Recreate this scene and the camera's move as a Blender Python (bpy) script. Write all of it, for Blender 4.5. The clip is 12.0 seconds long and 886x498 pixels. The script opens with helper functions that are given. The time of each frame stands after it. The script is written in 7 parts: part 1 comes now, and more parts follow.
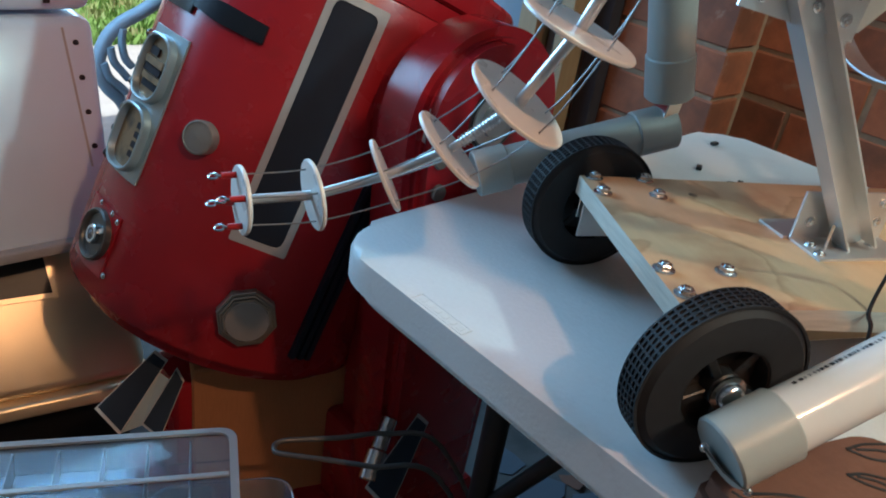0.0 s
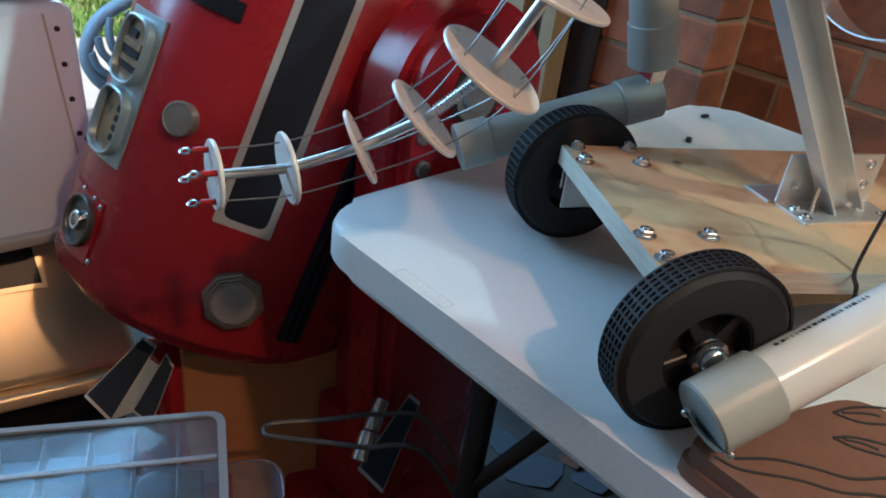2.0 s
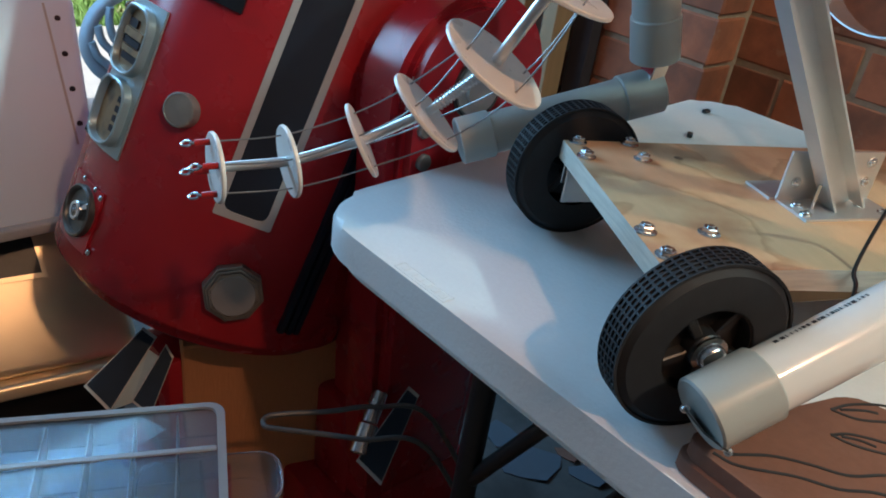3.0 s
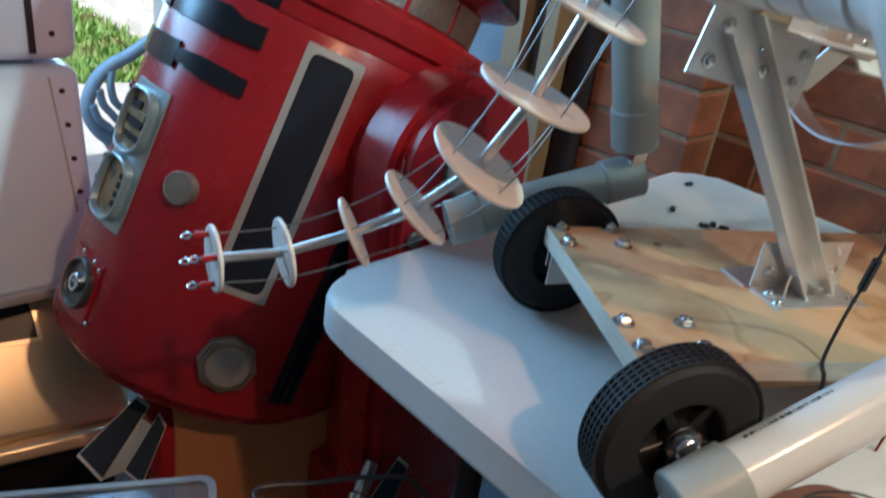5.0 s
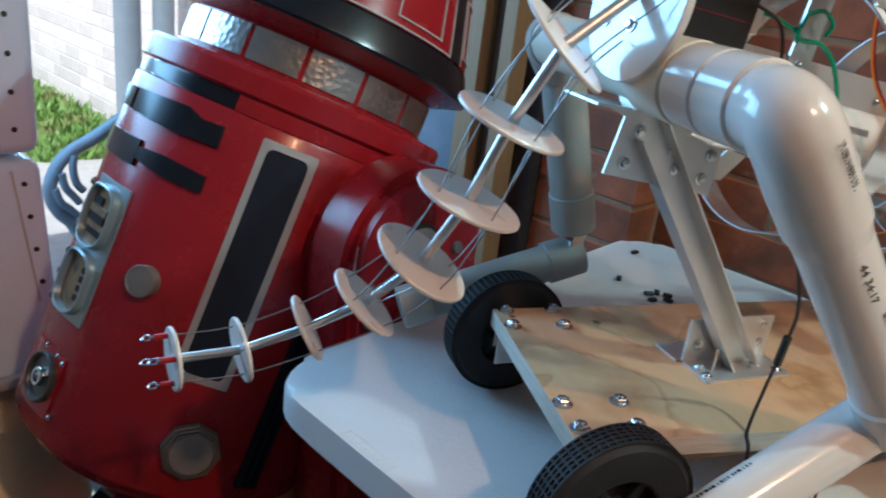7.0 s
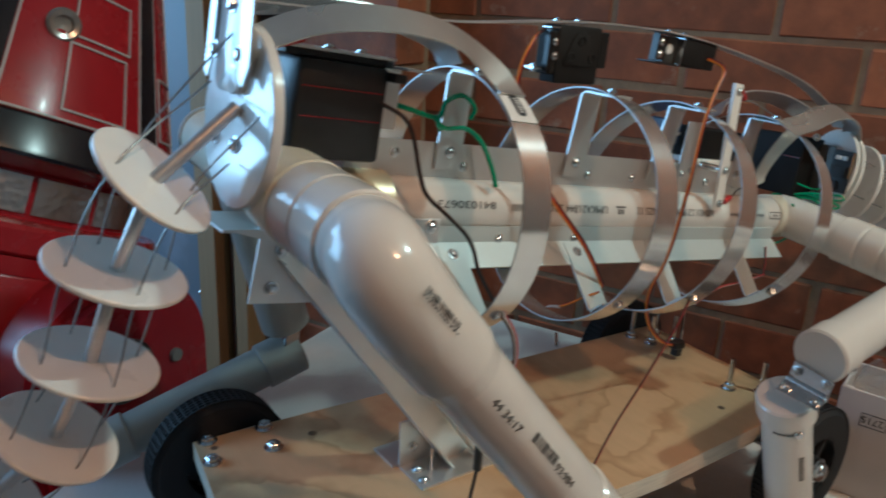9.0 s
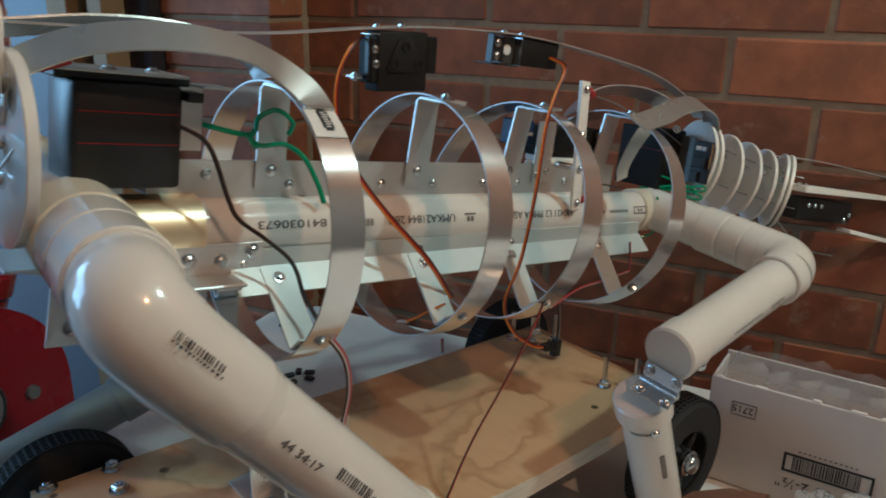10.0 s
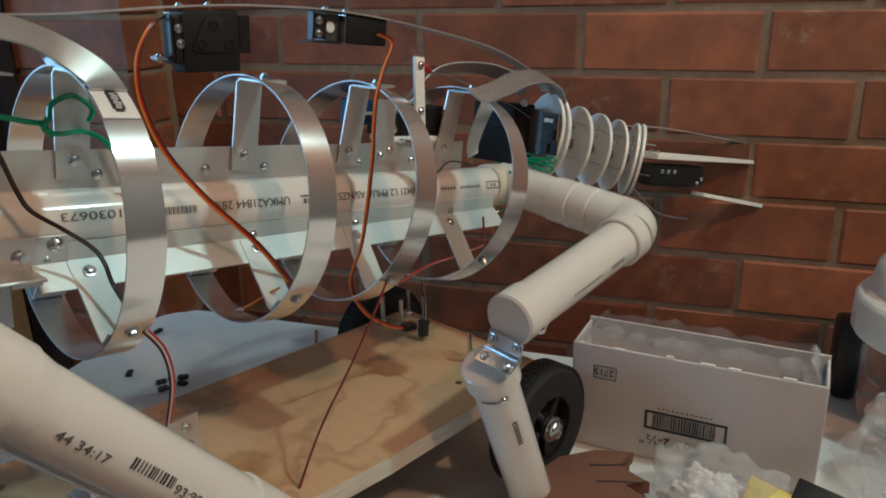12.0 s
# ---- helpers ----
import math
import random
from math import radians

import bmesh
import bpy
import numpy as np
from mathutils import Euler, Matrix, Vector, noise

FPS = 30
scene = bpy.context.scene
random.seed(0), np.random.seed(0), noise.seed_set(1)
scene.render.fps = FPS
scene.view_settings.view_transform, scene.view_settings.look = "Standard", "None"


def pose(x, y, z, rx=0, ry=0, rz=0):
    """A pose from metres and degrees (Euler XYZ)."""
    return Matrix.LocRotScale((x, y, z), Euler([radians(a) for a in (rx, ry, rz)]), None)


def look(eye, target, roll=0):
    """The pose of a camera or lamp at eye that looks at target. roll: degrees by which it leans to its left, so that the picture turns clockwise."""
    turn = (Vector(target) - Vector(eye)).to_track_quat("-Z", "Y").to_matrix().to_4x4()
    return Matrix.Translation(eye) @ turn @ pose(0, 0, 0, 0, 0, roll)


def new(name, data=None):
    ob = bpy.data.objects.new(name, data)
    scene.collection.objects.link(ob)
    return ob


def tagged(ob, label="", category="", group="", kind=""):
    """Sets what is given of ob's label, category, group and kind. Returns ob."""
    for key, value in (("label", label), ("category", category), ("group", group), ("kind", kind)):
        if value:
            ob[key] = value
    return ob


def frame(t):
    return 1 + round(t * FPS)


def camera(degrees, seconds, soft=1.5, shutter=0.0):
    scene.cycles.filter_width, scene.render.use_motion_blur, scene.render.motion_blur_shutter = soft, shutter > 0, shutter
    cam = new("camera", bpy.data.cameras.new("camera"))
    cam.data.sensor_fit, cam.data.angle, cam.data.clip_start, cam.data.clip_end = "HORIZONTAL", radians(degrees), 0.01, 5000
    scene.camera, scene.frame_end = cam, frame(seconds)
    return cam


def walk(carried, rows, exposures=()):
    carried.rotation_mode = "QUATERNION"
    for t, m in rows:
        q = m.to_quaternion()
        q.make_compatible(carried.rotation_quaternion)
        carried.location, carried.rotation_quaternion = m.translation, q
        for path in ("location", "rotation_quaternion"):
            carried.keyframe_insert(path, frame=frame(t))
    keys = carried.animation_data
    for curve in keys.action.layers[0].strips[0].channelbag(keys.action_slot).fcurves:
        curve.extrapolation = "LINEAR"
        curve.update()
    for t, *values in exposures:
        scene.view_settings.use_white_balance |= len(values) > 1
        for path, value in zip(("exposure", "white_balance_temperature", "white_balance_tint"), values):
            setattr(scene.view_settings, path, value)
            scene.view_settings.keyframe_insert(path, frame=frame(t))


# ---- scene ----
cam = camera(60.3, 12.0, soft=1.8, shutter=0.5)
PATH = [
    (0, (-0.042, -1.354, 1.1), (-1.294, -0.104, 0.167), 9.3),
    (0.5, (-0.034, -1.343, 1.082), (-1.303, -0.113, 0.145), 7.3),
    (1, (-0.03, -1.339, 1.084), (-1.286, -0.108, 0.131), 7.2),
    (1.5, (-0.032, -1.336, 1.086), (-1.289, -0.102, 0.139), 7.2),
    (2, (-0.031, -1.337, 1.086), (-1.272, -0.097, 0.126), 8.0),
    (2.5, (-0.031, -1.337, 1.087), (-1.259, -0.097, 0.11), 8.4),
    (4.5, (-0.039, -1.343, 1.097), (-1.284, -0.111, 0.132), 9.2),
    (5, (-0.026, -1.344, 1.13), (-1.299, -0.069, 0.264), 8.7),
    (5.5, (-0.02, -1.348, 1.166), (-1.323, -0.051, 0.379), 8.5),
    (6, (-0.015, -1.353, 1.18), (-1.343, -0.045, 0.455), 7.9),
    (6.5, (-0.006, -1.358, 1.181), (-1.326, -0.037, 0.465), 7.9),
    (6.7, (-0.001, -1.358, 1.174), (-1.311, -0.029, 0.455), 7.6),
    (8.3, (0.012, -1.246, 1.218), (-1.012, 0.339, 0.556), 4.9),
    (8.5, (0.019, -1.23, 1.226), (-0.981, 0.375, 0.573), 4.2),
    (9, (0.043, -1.204, 1.239), (-0.894, 0.445, 0.605), 3.0),
    (9.5, (0.081, -1.176, 1.246), (-0.756, 0.526, 0.614), 1.5),
    (10, (0.102, -1.141, 1.249), (-0.697, 0.578, 0.61), 1.0),
    (10.5, (0.13, -1.128, 1.25), (-0.628, 0.612, 0.62), -0.7),
    (11, (0.167, -1.124, 1.247), (-0.532, 0.642, 0.621), -2.0),
    (11.5, (0.177, -1.117, 1.242), (-0.458, 0.672, 0.613), -2.1),
    (12, (0.168, -1.114, 1.23), (-0.443, 0.679, 0.589), -1.2),
]
EXPOSURES = ((0, 0.13, 5900, 8), (4.5, 0.15, 5880, 8), (6.5, 0.03, 5650, 9), (8.5, -0.48, 5800, 9), (9.5, -0.75, 5980, 9), (12, -0.65, 6050, 10))
walk(cam, [(t, look(eye, target, roll)) for t, eye, target, roll in PATH], EXPOSURES)

# ---- world, sun, lamps ----
world = bpy.data.worlds.new("sky")
scene.world = world
world.use_nodes = True
wn = world.node_tree.nodes
sky = wn.new("ShaderNodeTexSky")
sky.sky_type, sky.sun_disc = "NISHITA", False
sky.sun_elevation, sky.sun_rotation = radians(49), radians(157.4)
world.node_tree.links.new(sky.outputs[0], wn["Background"].inputs[0])
wn["Background"].inputs[1].default_value = 0.15


def lamp(name, kind, m, energy, color, **more):
    data = bpy.data.lights.new(name, kind)
    data.energy, data.color = energy, color
    for key, value in more.items():
        if key == "size":
            data.size = value
        if key == "size_y":
            data.shape, data.size_y = "RECTANGLE", value
        if key == "angle":
            data.angle = value
        if key == "radius":
            data.shadow_soft_size = value
    ob = new(name, data)
    ob.matrix_world = m
    return ob


lamp("sun", "SUN", look((-4.0, -1.0, 1.5), (-4.5, 0.2, 0)), 5.0, (1, 0.95, 0.86), angle=radians(0.5))
# daylight that comes in through the open garage door
lamp("door_daylight", "AREA", look((-2.02, -1.25, 1.36), (0, -1.0, 0.9)), 52, (0.34, 0.68, 1.0), size=1.3, size_y=1.0)
# the garage's two bulbs under the ceiling, one warm and one white
lamp("warm_bulb", "POINT", pose(0.95, -1.20, 2.32), 46, (1.0, 0.53, 0.27), radius=0.035)
lamp("white_bulb", "POINT", pose(0.90, -0.36, 2.30), 52, (0.74, 1.0, 0.90), radius=0.035)

# ---- materials ----


def material(name, color, rough=0.5, metal=0.0, grain=0.0, scale=60.0, bump=0.0, stain=None, stain_scale=6.0, stain_at=0.6,
             coat=0.0, clear=0.0, random_value=0.0, stretch=None, ior=1.5, rough_vary=0.0):
    m = bpy.data.materials.new(name)
    m.use_nodes = True
    nt = m.node_tree
    nodes, links = nt.nodes, nt.links
    b = nodes["Principled BSDF"]
    b.inputs["Roughness"].default_value, b.inputs["Metallic"].default_value = rough, metal
    b.inputs["Coat Weight"].default_value, b.inputs["IOR"].default_value = coat, ior
    b.inputs["Coat Roughness"].default_value = 0.08
    b.inputs["Transmission Weight"].default_value = clear
    coords = nodes.new("ShaderNodeTexCoord")
    mapping = nodes.new("ShaderNodeMapping")
    links.new(coords.outputs["Object"], mapping.inputs[0])
    if stretch:
        mapping.inputs["Scale"].default_value = stretch
    fine = nodes.new("ShaderNodeTexNoise")
    fine.inputs["Scale"].default_value, fine.inputs["Detail"].default_value = scale, 6
    links.new(mapping.outputs[0], fine.inputs["Vector"])
    mix = nodes.new("ShaderNodeMix")
    mix.data_type = "RGBA"
    dark = [c * (1 - grain) for c in color]
    light = [min(1, c * (1 + grain)) for c in color]
    mix.inputs[6].default_value, mix.inputs[7].default_value = (*dark, 1), (*light, 1)
    links.new(fine.outputs["Fac"], mix.inputs[0])
    out = mix.outputs[2]
    broad = nodes.new("ShaderNodeTexNoise")
    broad.inputs["Scale"].default_value, broad.inputs["Detail"].default_value = stain_scale, 5
    links.new(coords.outputs["Object"], broad.inputs["Vector"])
    if stain:
        ramp = nodes.new("ShaderNodeValToRGB")
        ramp.color_ramp.elements[0].position, ramp.color_ramp.elements[1].position = stain_at, stain_at + 0.16
        links.new(broad.outputs["Fac"], ramp.inputs[0])
        second = nodes.new("ShaderNodeMix")
        second.data_type = "RGBA"
        links.new(ramp.outputs[0], second.inputs[0])
        links.new(out, second.inputs[6])
        second.inputs[7].default_value = (*stain, 1)
        out = second.outputs[2]
    if random_value:
        info = nodes.new("ShaderNodeObjectInfo")
        hsv = nodes.new("ShaderNodeHueSaturation")
        span = nodes.new("ShaderNodeMapRange")
        span.inputs[3].default_value, span.inputs[4].default_value = 1 - random_value, 1 + random_value
        links.new(info.outputs["Random"], span.inputs[0])
        links.new(span.outputs[0], hsv.inputs["Value"])
        links.new(out, hsv.inputs["Color"])
        out = hsv.outputs[0]
    links.new(out, b.inputs["Base Color"])
    if rough_vary:
        span = nodes.new("ShaderNodeMapRange")
        span.inputs[3].default_value, span.inputs[4].default_value = max(0.02, rough - rough_vary), rough + rough_vary
        links.new(broad.outputs["Fac"], span.inputs[0])
        links.new(span.outputs[0], b.inputs["Roughness"])
    if bump:
        bp = nodes.new("ShaderNodeBump")
        bp.inputs["Strength"].default_value, bp.inputs["Distance"].default_value = bump, 0.002
        links.new(fine.outputs["Fac"], bp.inputs["Height"])
        links.new(bp.outputs[0], b.inputs["Normal"])
    return m


BRICK = material("brick", (0.27, 0.084, 0.035), 0.72, grain=0.5, scale=34, bump=0.8, stain=(0.18, 0.060, 0.028), stain_scale=12, stain_at=0.52, random_value=0.26)
MORTAR = material("mortar", (0.25, 0.175, 0.112), 0.95, grain=0.35, scale=70, bump=0.9, stain=(0.20, 0.13, 0.08), stain_scale=7, stain_at=0.5)
PALE_MORTAR = material("pale_mortar", (0.66, 0.66, 0.65), 0.95, grain=0.2, scale=120, bump=0.6)
PALE_BRICK = material("pale_brick", (0.72, 0.65, 0.61), 0.85, grain=0.2, scale=40, bump=0.4, random_value=0.15)
PVC = material("white_pvc", (0.74, 0.71, 0.67), 0.16, grain=0.03, scale=30, rough_vary=0.06, coat=0.25, stain=(0.69, 0.66, 0.60), stain_scale=14, stain_at=0.58)
CREAM = material("cream_pvc", (0.66, 0.61, 0.50), 0.34, grain=0.04, scale=30, rough_vary=0.08)
GREY_PVC = material("grey_pvc", (0.38, 0.39, 0.36), 0.38, grain=0.05, scale=30, rough_vary=0.08)
ALU = material("aluminium", (0.72, 0.72, 0.72), 0.34, 0.8, grain=0.10, scale=18, stretch=(1, 1, 26), bump=0.05, rough_vary=0.10)
ALU_DULL = material("dull_aluminium", (0.68, 0.68, 0.67), 0.40, 0.78, grain=0.14, scale=26, bump=0.08, rough_vary=0.12)
# for the hoops' edges: colour darkened to weaken the glare there
DARK_EDGE = material("darkened_aluminium_edge", (0.50, 0.50, 0.50), 0.5, 0.7, grain=0.2, scale=60, bump=0.1)
STEEL = material("zinc_steel", (0.62, 0.64, 0.66), 0.22, 1.0, grain=0.1, scale=120, rough_vary=0.1)
WIRE = material("steel_cable", (0.32, 0.31, 0.30), 0.45, 0.8, grain=0.2, scale=400)
ACRYLIC = material("white_acrylic", (0.74, 0.73, 0.71), 0.15, grain=0.03, scale=40, coat=0.6, ior=1.6, rough_vary=0.05, stain=(0.70, 0.68, 0.64), stain_scale=18)
SHEET = material("white_foam_board", (0.86, 0.83, 0.78), 0.30, rough_vary=0.12, grain=0.03, scale=80, bump=0.1, stain=(0.83, 0.79, 0.72), stain_scale=25)
PINE = material("pine_ply", (0.60, 0.375, 0.205), 0.5, grain=0.10, scale=6, stretch=(3, 16, 3), bump=0.15, stain=(0.44, 0.215, 0.105), stain_scale=9, stain_at=0.53)
PINE_EDGE = material("ply_edge", (0.62, 0.57, 0.48), 0.75, grain=0.3, scale=30, stretch=(1, 1, 14), bump=0.3)
TABLE = material("white_table_plastic", (0.74, 0.74, 0.73), 0.42, grain=0.04, scale=220, bump=0.22, stain=(0.64, 0.64, 0.63), stain_scale=9)
RUBBER = material("black_rubber", (0.015, 0.0145, 0.016), 0.70, grain=0.3, scale=90, bump=0.15)
BLACK = material("black_plastic", (0.012, 0.012, 0.013), 0.38, grain=0.3, scale=90, bump=0.06)
RED = material("gloss_red_paint", (0.33, 0.012, 0.019), 0.26, grain=0.10, scale=8, coat=0.05, ior=1.42, rough_vary=0.12, stain=(0.27, 0.013, 0.018), stain_scale=16)
SERVO = material("matt_black_case", (0.011, 0.0095, 0.009), 0.6, grain=0.3, scale=90, bump=0.06, ior=1.32)
NAVY = material("dark_blue_panel", (0.008, 0.013, 0.026), 0.40, grain=0.4, scale=10, rough_vary=0.1)
MATT_NAVY = material("matt_blue_black", (0.022, 0.034, 0.052), 0.75, grain=0.3, scale=20, ior=1.25)
BAR_BLACK = material("blue_black_enamel", (0.007, 0.009, 0.014), 0.22, grain=0.3, scale=30, rough_vary=0.1)
TARNISH = material("tarnished_brass", (0.27, 0.175, 0.09), 0.42, 0.35, grain=0.3, scale=22, bump=0.1, rough_vary=0.15, stain=(0.10, 0.075, 0.05), stain_scale=26, stain_at=0.52)
TRIM = material("grey_trim_paint", (0.42, 0.42, 0.43), 0.45, grain=0.08, scale=70)
JEWEL = material("frosted_lens", (0.30, 0.28, 0.26), 0.25, 0.55, grain=0.15, scale=60, rough_vary=0.1)
WHITE = material("gloss_white_panel", (0.70, 0.82, 0.96), 0.22, grain=0.04, scale=10, coat=0.3, rough_vary=0.08, stain=(0.60, 0.69, 0.80), stain_scale=5)
BRASS = material("brassy_metal", (0.86, 0.70, 0.47), 0.36, 0.75, grain=0.10, scale=14, rough_vary=0.08, bump=0.05)
PACK = material("bagged_parts", (0.50, 0.46, 0.42), 0.22, grain=0.12, scale=30, bump=0.3, clear=0.25, stain=(0.36, 0.32, 0.28), stain_scale=30, stain_at=0.55)
BRONZE = material("aged_bronze", (0.27, 0.225, 0.18), 0.30, 0.6, grain=0.2, scale=30, rough_vary=0.1)
SATIN = material("satin_aluminium", (0.66, 0.71, 0.70), 0.42, 0.45, grain=0.12, scale=26, bump=0.06, rough_vary=0.12)
WORN_ALU = material("worn_aluminium", (0.60, 0.62, 0.61), 0.30, 0.8, grain=0.25, scale=22, bump=0.12, rough_vary=0.15)
VENT = material("blue_grey_cast_metal", (0.33, 0.41, 0.44), 0.36, 0.5, grain=0.12, scale=30, bump=0.06, rough_vary=0.1)
HOSE_GREY = material("grey_hose", (0.085, 0.088, 0.092), 0.40, grain=0.15, scale=30)
DARKMETAL = material("dark_grey_metal", (0.10, 0.10, 0.095), 0.34, 0.5, grain=0.2, scale=40, rough_vary=0.1)
LENS = material("frosted_pale_lens", (0.27, 0.25, 0.235), 0.30, 0.2, grain=0.15, scale=40, rough_vary=0.1)
TUBE = material("blue_grey_tube", (0.24, 0.29, 0.33), 0.4, grain=0.1, scale=20, rough_vary=0.1)
CARD = material("brown_cardboard", (0.46, 0.20, 0.085), 0.85, grain=0.12, scale=40, stretch=(1, 8, 1), bump=0.2)
WHITE_CARD = material("white_cardboard", (0.60, 0.57, 0.56), 0.75, grain=0.05, scale=50, bump=0.1, stain=(0.54, 0.50, 0.48), stain_scale=7)
FOAM = material("brown_foam", (0.19, 0.085, 0.055), 0.8, grain=0.12, scale=160, bump=0.3, stain=(0.15, 0.065, 0.045), stain_scale=12)


def thin_film(name, share, rough):
    """Thin clear plastic: mostly see-through, with a glossy share."""
    m = bpy.data.materials.new(name)
    m.use_nodes = True
    nt = m.node_tree
    b = nt.nodes["Principled BSDF"]
    b.inputs["Base Color"].default_value, b.inputs["Roughness"].default_value = (0.80, 0.82, 0.84, 1), rough
    b.inputs["Coat Weight"].default_value = 0.6
    see = nt.nodes.new("ShaderNodeBsdfTransparent")
    mix = nt.nodes.new("ShaderNodeMixShader")
    grain = nt.nodes.new("ShaderNodeTexNoise")
    grain.inputs["Scale"].default_value, grain.inputs["Detail"].default_value = 40, 5
    span = nt.nodes.new("ShaderNodeMapRange")
    span.inputs[3].default_value, span.inputs[4].default_value = share * 0.5, share * 1.5
    nt.links.new(grain.outputs["Fac"], span.inputs[0])
    nt.links.new(span.outputs[0], mix.inputs[0])
    nt.links.new(see.outputs[0], mix.inputs[1])
    nt.links.new(b.outputs[0], mix.inputs[2])
    nt.links.new(mix.outputs[0], nt.nodes["Material Output"].inputs[0])
    return m


BAG = thin_film("clear_bag_film", 0.27, 0.10)
TRAY = material("clear_tray", (0.74, 0.84, 0.94), 0.07, clear=0.93, grain=0.02, scale=30, ior=1.22)
CLOUDY = material("cloudy_plastic", (0.42, 0.46, 0.49), 0.28, clear=0.35, grain=0.05, scale=40, ior=1.4)
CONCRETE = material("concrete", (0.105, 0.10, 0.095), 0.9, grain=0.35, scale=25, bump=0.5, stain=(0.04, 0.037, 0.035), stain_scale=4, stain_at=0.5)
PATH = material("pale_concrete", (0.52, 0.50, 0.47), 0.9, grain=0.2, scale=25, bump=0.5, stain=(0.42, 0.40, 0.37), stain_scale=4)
GRASS = material("grass_blades", (0.19, 0.33, 0.075), 0.6, grain=0.4, scale=25, stain=(0.36, 0.30, 0.15), stain_scale=4, stain_at=0.54)
PLASTER = material("garage_wall_paint", (0.19, 0.18, 0.17), 0.9, grain=0.15, scale=15, bump=0.3)
CEIL = material("ceiling_board", (0.26, 0.255, 0.25), 0.9, grain=0.1, scale=15, bump=0.2)
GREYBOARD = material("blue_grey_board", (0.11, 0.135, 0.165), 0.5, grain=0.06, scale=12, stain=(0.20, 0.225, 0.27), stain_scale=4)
TIMBER = material("raw_timber", (0.25, 0.15, 0.072), 0.7, grain=0.22, scale=7, stretch=(12, 12, 1), bump=0.2)
DARK = material("dark_cloth", (0.018, 0.012, 0.014), 0.9, grain=0.3, scale=30)
GREEN = material("green_wire", (0.010, 0.30, 0.15), 0.16, grain=0.1, scale=60)
ORANGE = material("orange_wire", (0.70, 0.24, 0.025), 0.4, grain=0.1, scale=60)
REDWIRE = material("red_wire", (0.45, 0.02, 0.02), 0.35, grain=0.1, scale=60)
BROWNWIRE = material("brown_wire", (0.06, 0.02, 0.012), 0.4, grain=0.1, scale=60)
BLACKWIRE = material("black_wire", (0.012, 0.012, 0.012), 0.4, grain=0.1, scale=60)
WHITEWIRE = material("white_wire", (0.62, 0.58, 0.55), 0.4, grain=0.1, scale=60)
PRINT = material("faded_print", (0.11, 0.105, 0.10), 0.5, grain=0.3, scale=300)
INK = material("black_ink", (0.025, 0.025, 0.028), 0.6, grain=0.1, scale=60)
LABEL = material("white_label", (0.78, 0.77, 0.75), 0.5, grain=0.03, scale=60)
YELLOW = material("yellow_print", (0.62, 0.48, 0.04), 0.4, grain=0.05, scale=60)
BLUEPLASTIC = material("blue_plastic", (0.012, 0.04, 0.11), 0.4, grain=0.1, scale=60)


def etched():
    """Bright metal foil with a scaly engine-turned pattern."""
    m = material("engine_turned_foil", (0.58, 0.55, 0.51), 0.30, 1.0, grain=0.1, scale=40)
    nt = m.node_tree
    b = nt.nodes["Principled BSDF"]
    co = nt.nodes.new("ShaderNodeTexCoord")
    vo = nt.nodes.new("ShaderNodeTexVoronoi")
    vo.inputs["Scale"].default_value = 120
    bp = nt.nodes.new("ShaderNodeBump")
    bp.inputs["Strength"].default_value, bp.inputs["Distance"].default_value = 0.40, 0.002
    nt.links.new(co.outputs["Object"], vo.inputs["Vector"])
    nt.links.new(vo.outputs["Distance"], bp.inputs["Height"])
    nt.links.new(bp.outputs[0], b.inputs["Normal"])
    return m


FOIL = etched()


def brushed():
    """Aluminium strip brushed along its length, for hoops that lie round their own y."""
    m = material("brushed_aluminium", (0.82, 0.825, 0.82), 0.19, 0.88, grain=0.08, scale=30, rough_vary=0.08)
    nt = m.node_tree
    tan = nt.nodes.new("ShaderNodeTangent")
    tan.direction_type, tan.axis = "RADIAL", "Y"
    b = nt.nodes["Principled BSDF"]
    b.inputs["Anisotropic"].default_value = 0.75
    b.inputs["Anisotropic Rotation"].default_value = 0.25
    nt.links.new(tan.outputs[0], b.inputs["Tangent"])
    return m


HOOP = brushed()



def scuffed(m, color, amount):
    """Adds pale scuff marks to a material's colour."""
    nt = m.node_tree
    b = nt.nodes["Principled BSDF"]
    old = b.inputs["Base Color"].links[0].from_socket
    co = nt.nodes.new("ShaderNodeTexCoord")
    no = nt.nodes.new("ShaderNodeTexNoise")
    no.inputs["Scale"].default_value, no.inputs["Detail"].default_value, no.inputs["Roughness"].default_value = 17, 8, 0.7
    ramp = nt.nodes.new("ShaderNodeValToRGB")
    ramp.color_ramp.elements[0].position, ramp.color_ramp.elements[1].position = 0.60, 0.72
    mul = nt.nodes.new("ShaderNodeMath")
    mul.operation = "MULTIPLY"
    mul.inputs[1].default_value = amount
    mix = nt.nodes.new("ShaderNodeMix")
    mix.data_type = "RGBA"
    info = nt.nodes.new("ShaderNodeObjectInfo")
    add = nt.nodes.new("ShaderNodeVectorMath")
    nt.links.new(co.outputs["Object"], add.inputs[0])
    nt.links.new(info.outputs["Location"], add.inputs[1])
    nt.links.new(add.outputs[0], no.inputs["Vector"])
    nt.links.new(no.outputs["Fac"], ramp.inputs[0])
    nt.links.new(ramp.outputs[0], mul.inputs[0])
    nt.links.new(mul.outputs[0], mix.inputs[0])
    nt.links.new(old, mix.inputs[6])
    mix.inputs[7].default_value = (*color, 1)
    nt.links.new(mix.outputs[2], b.inputs["Base Color"])


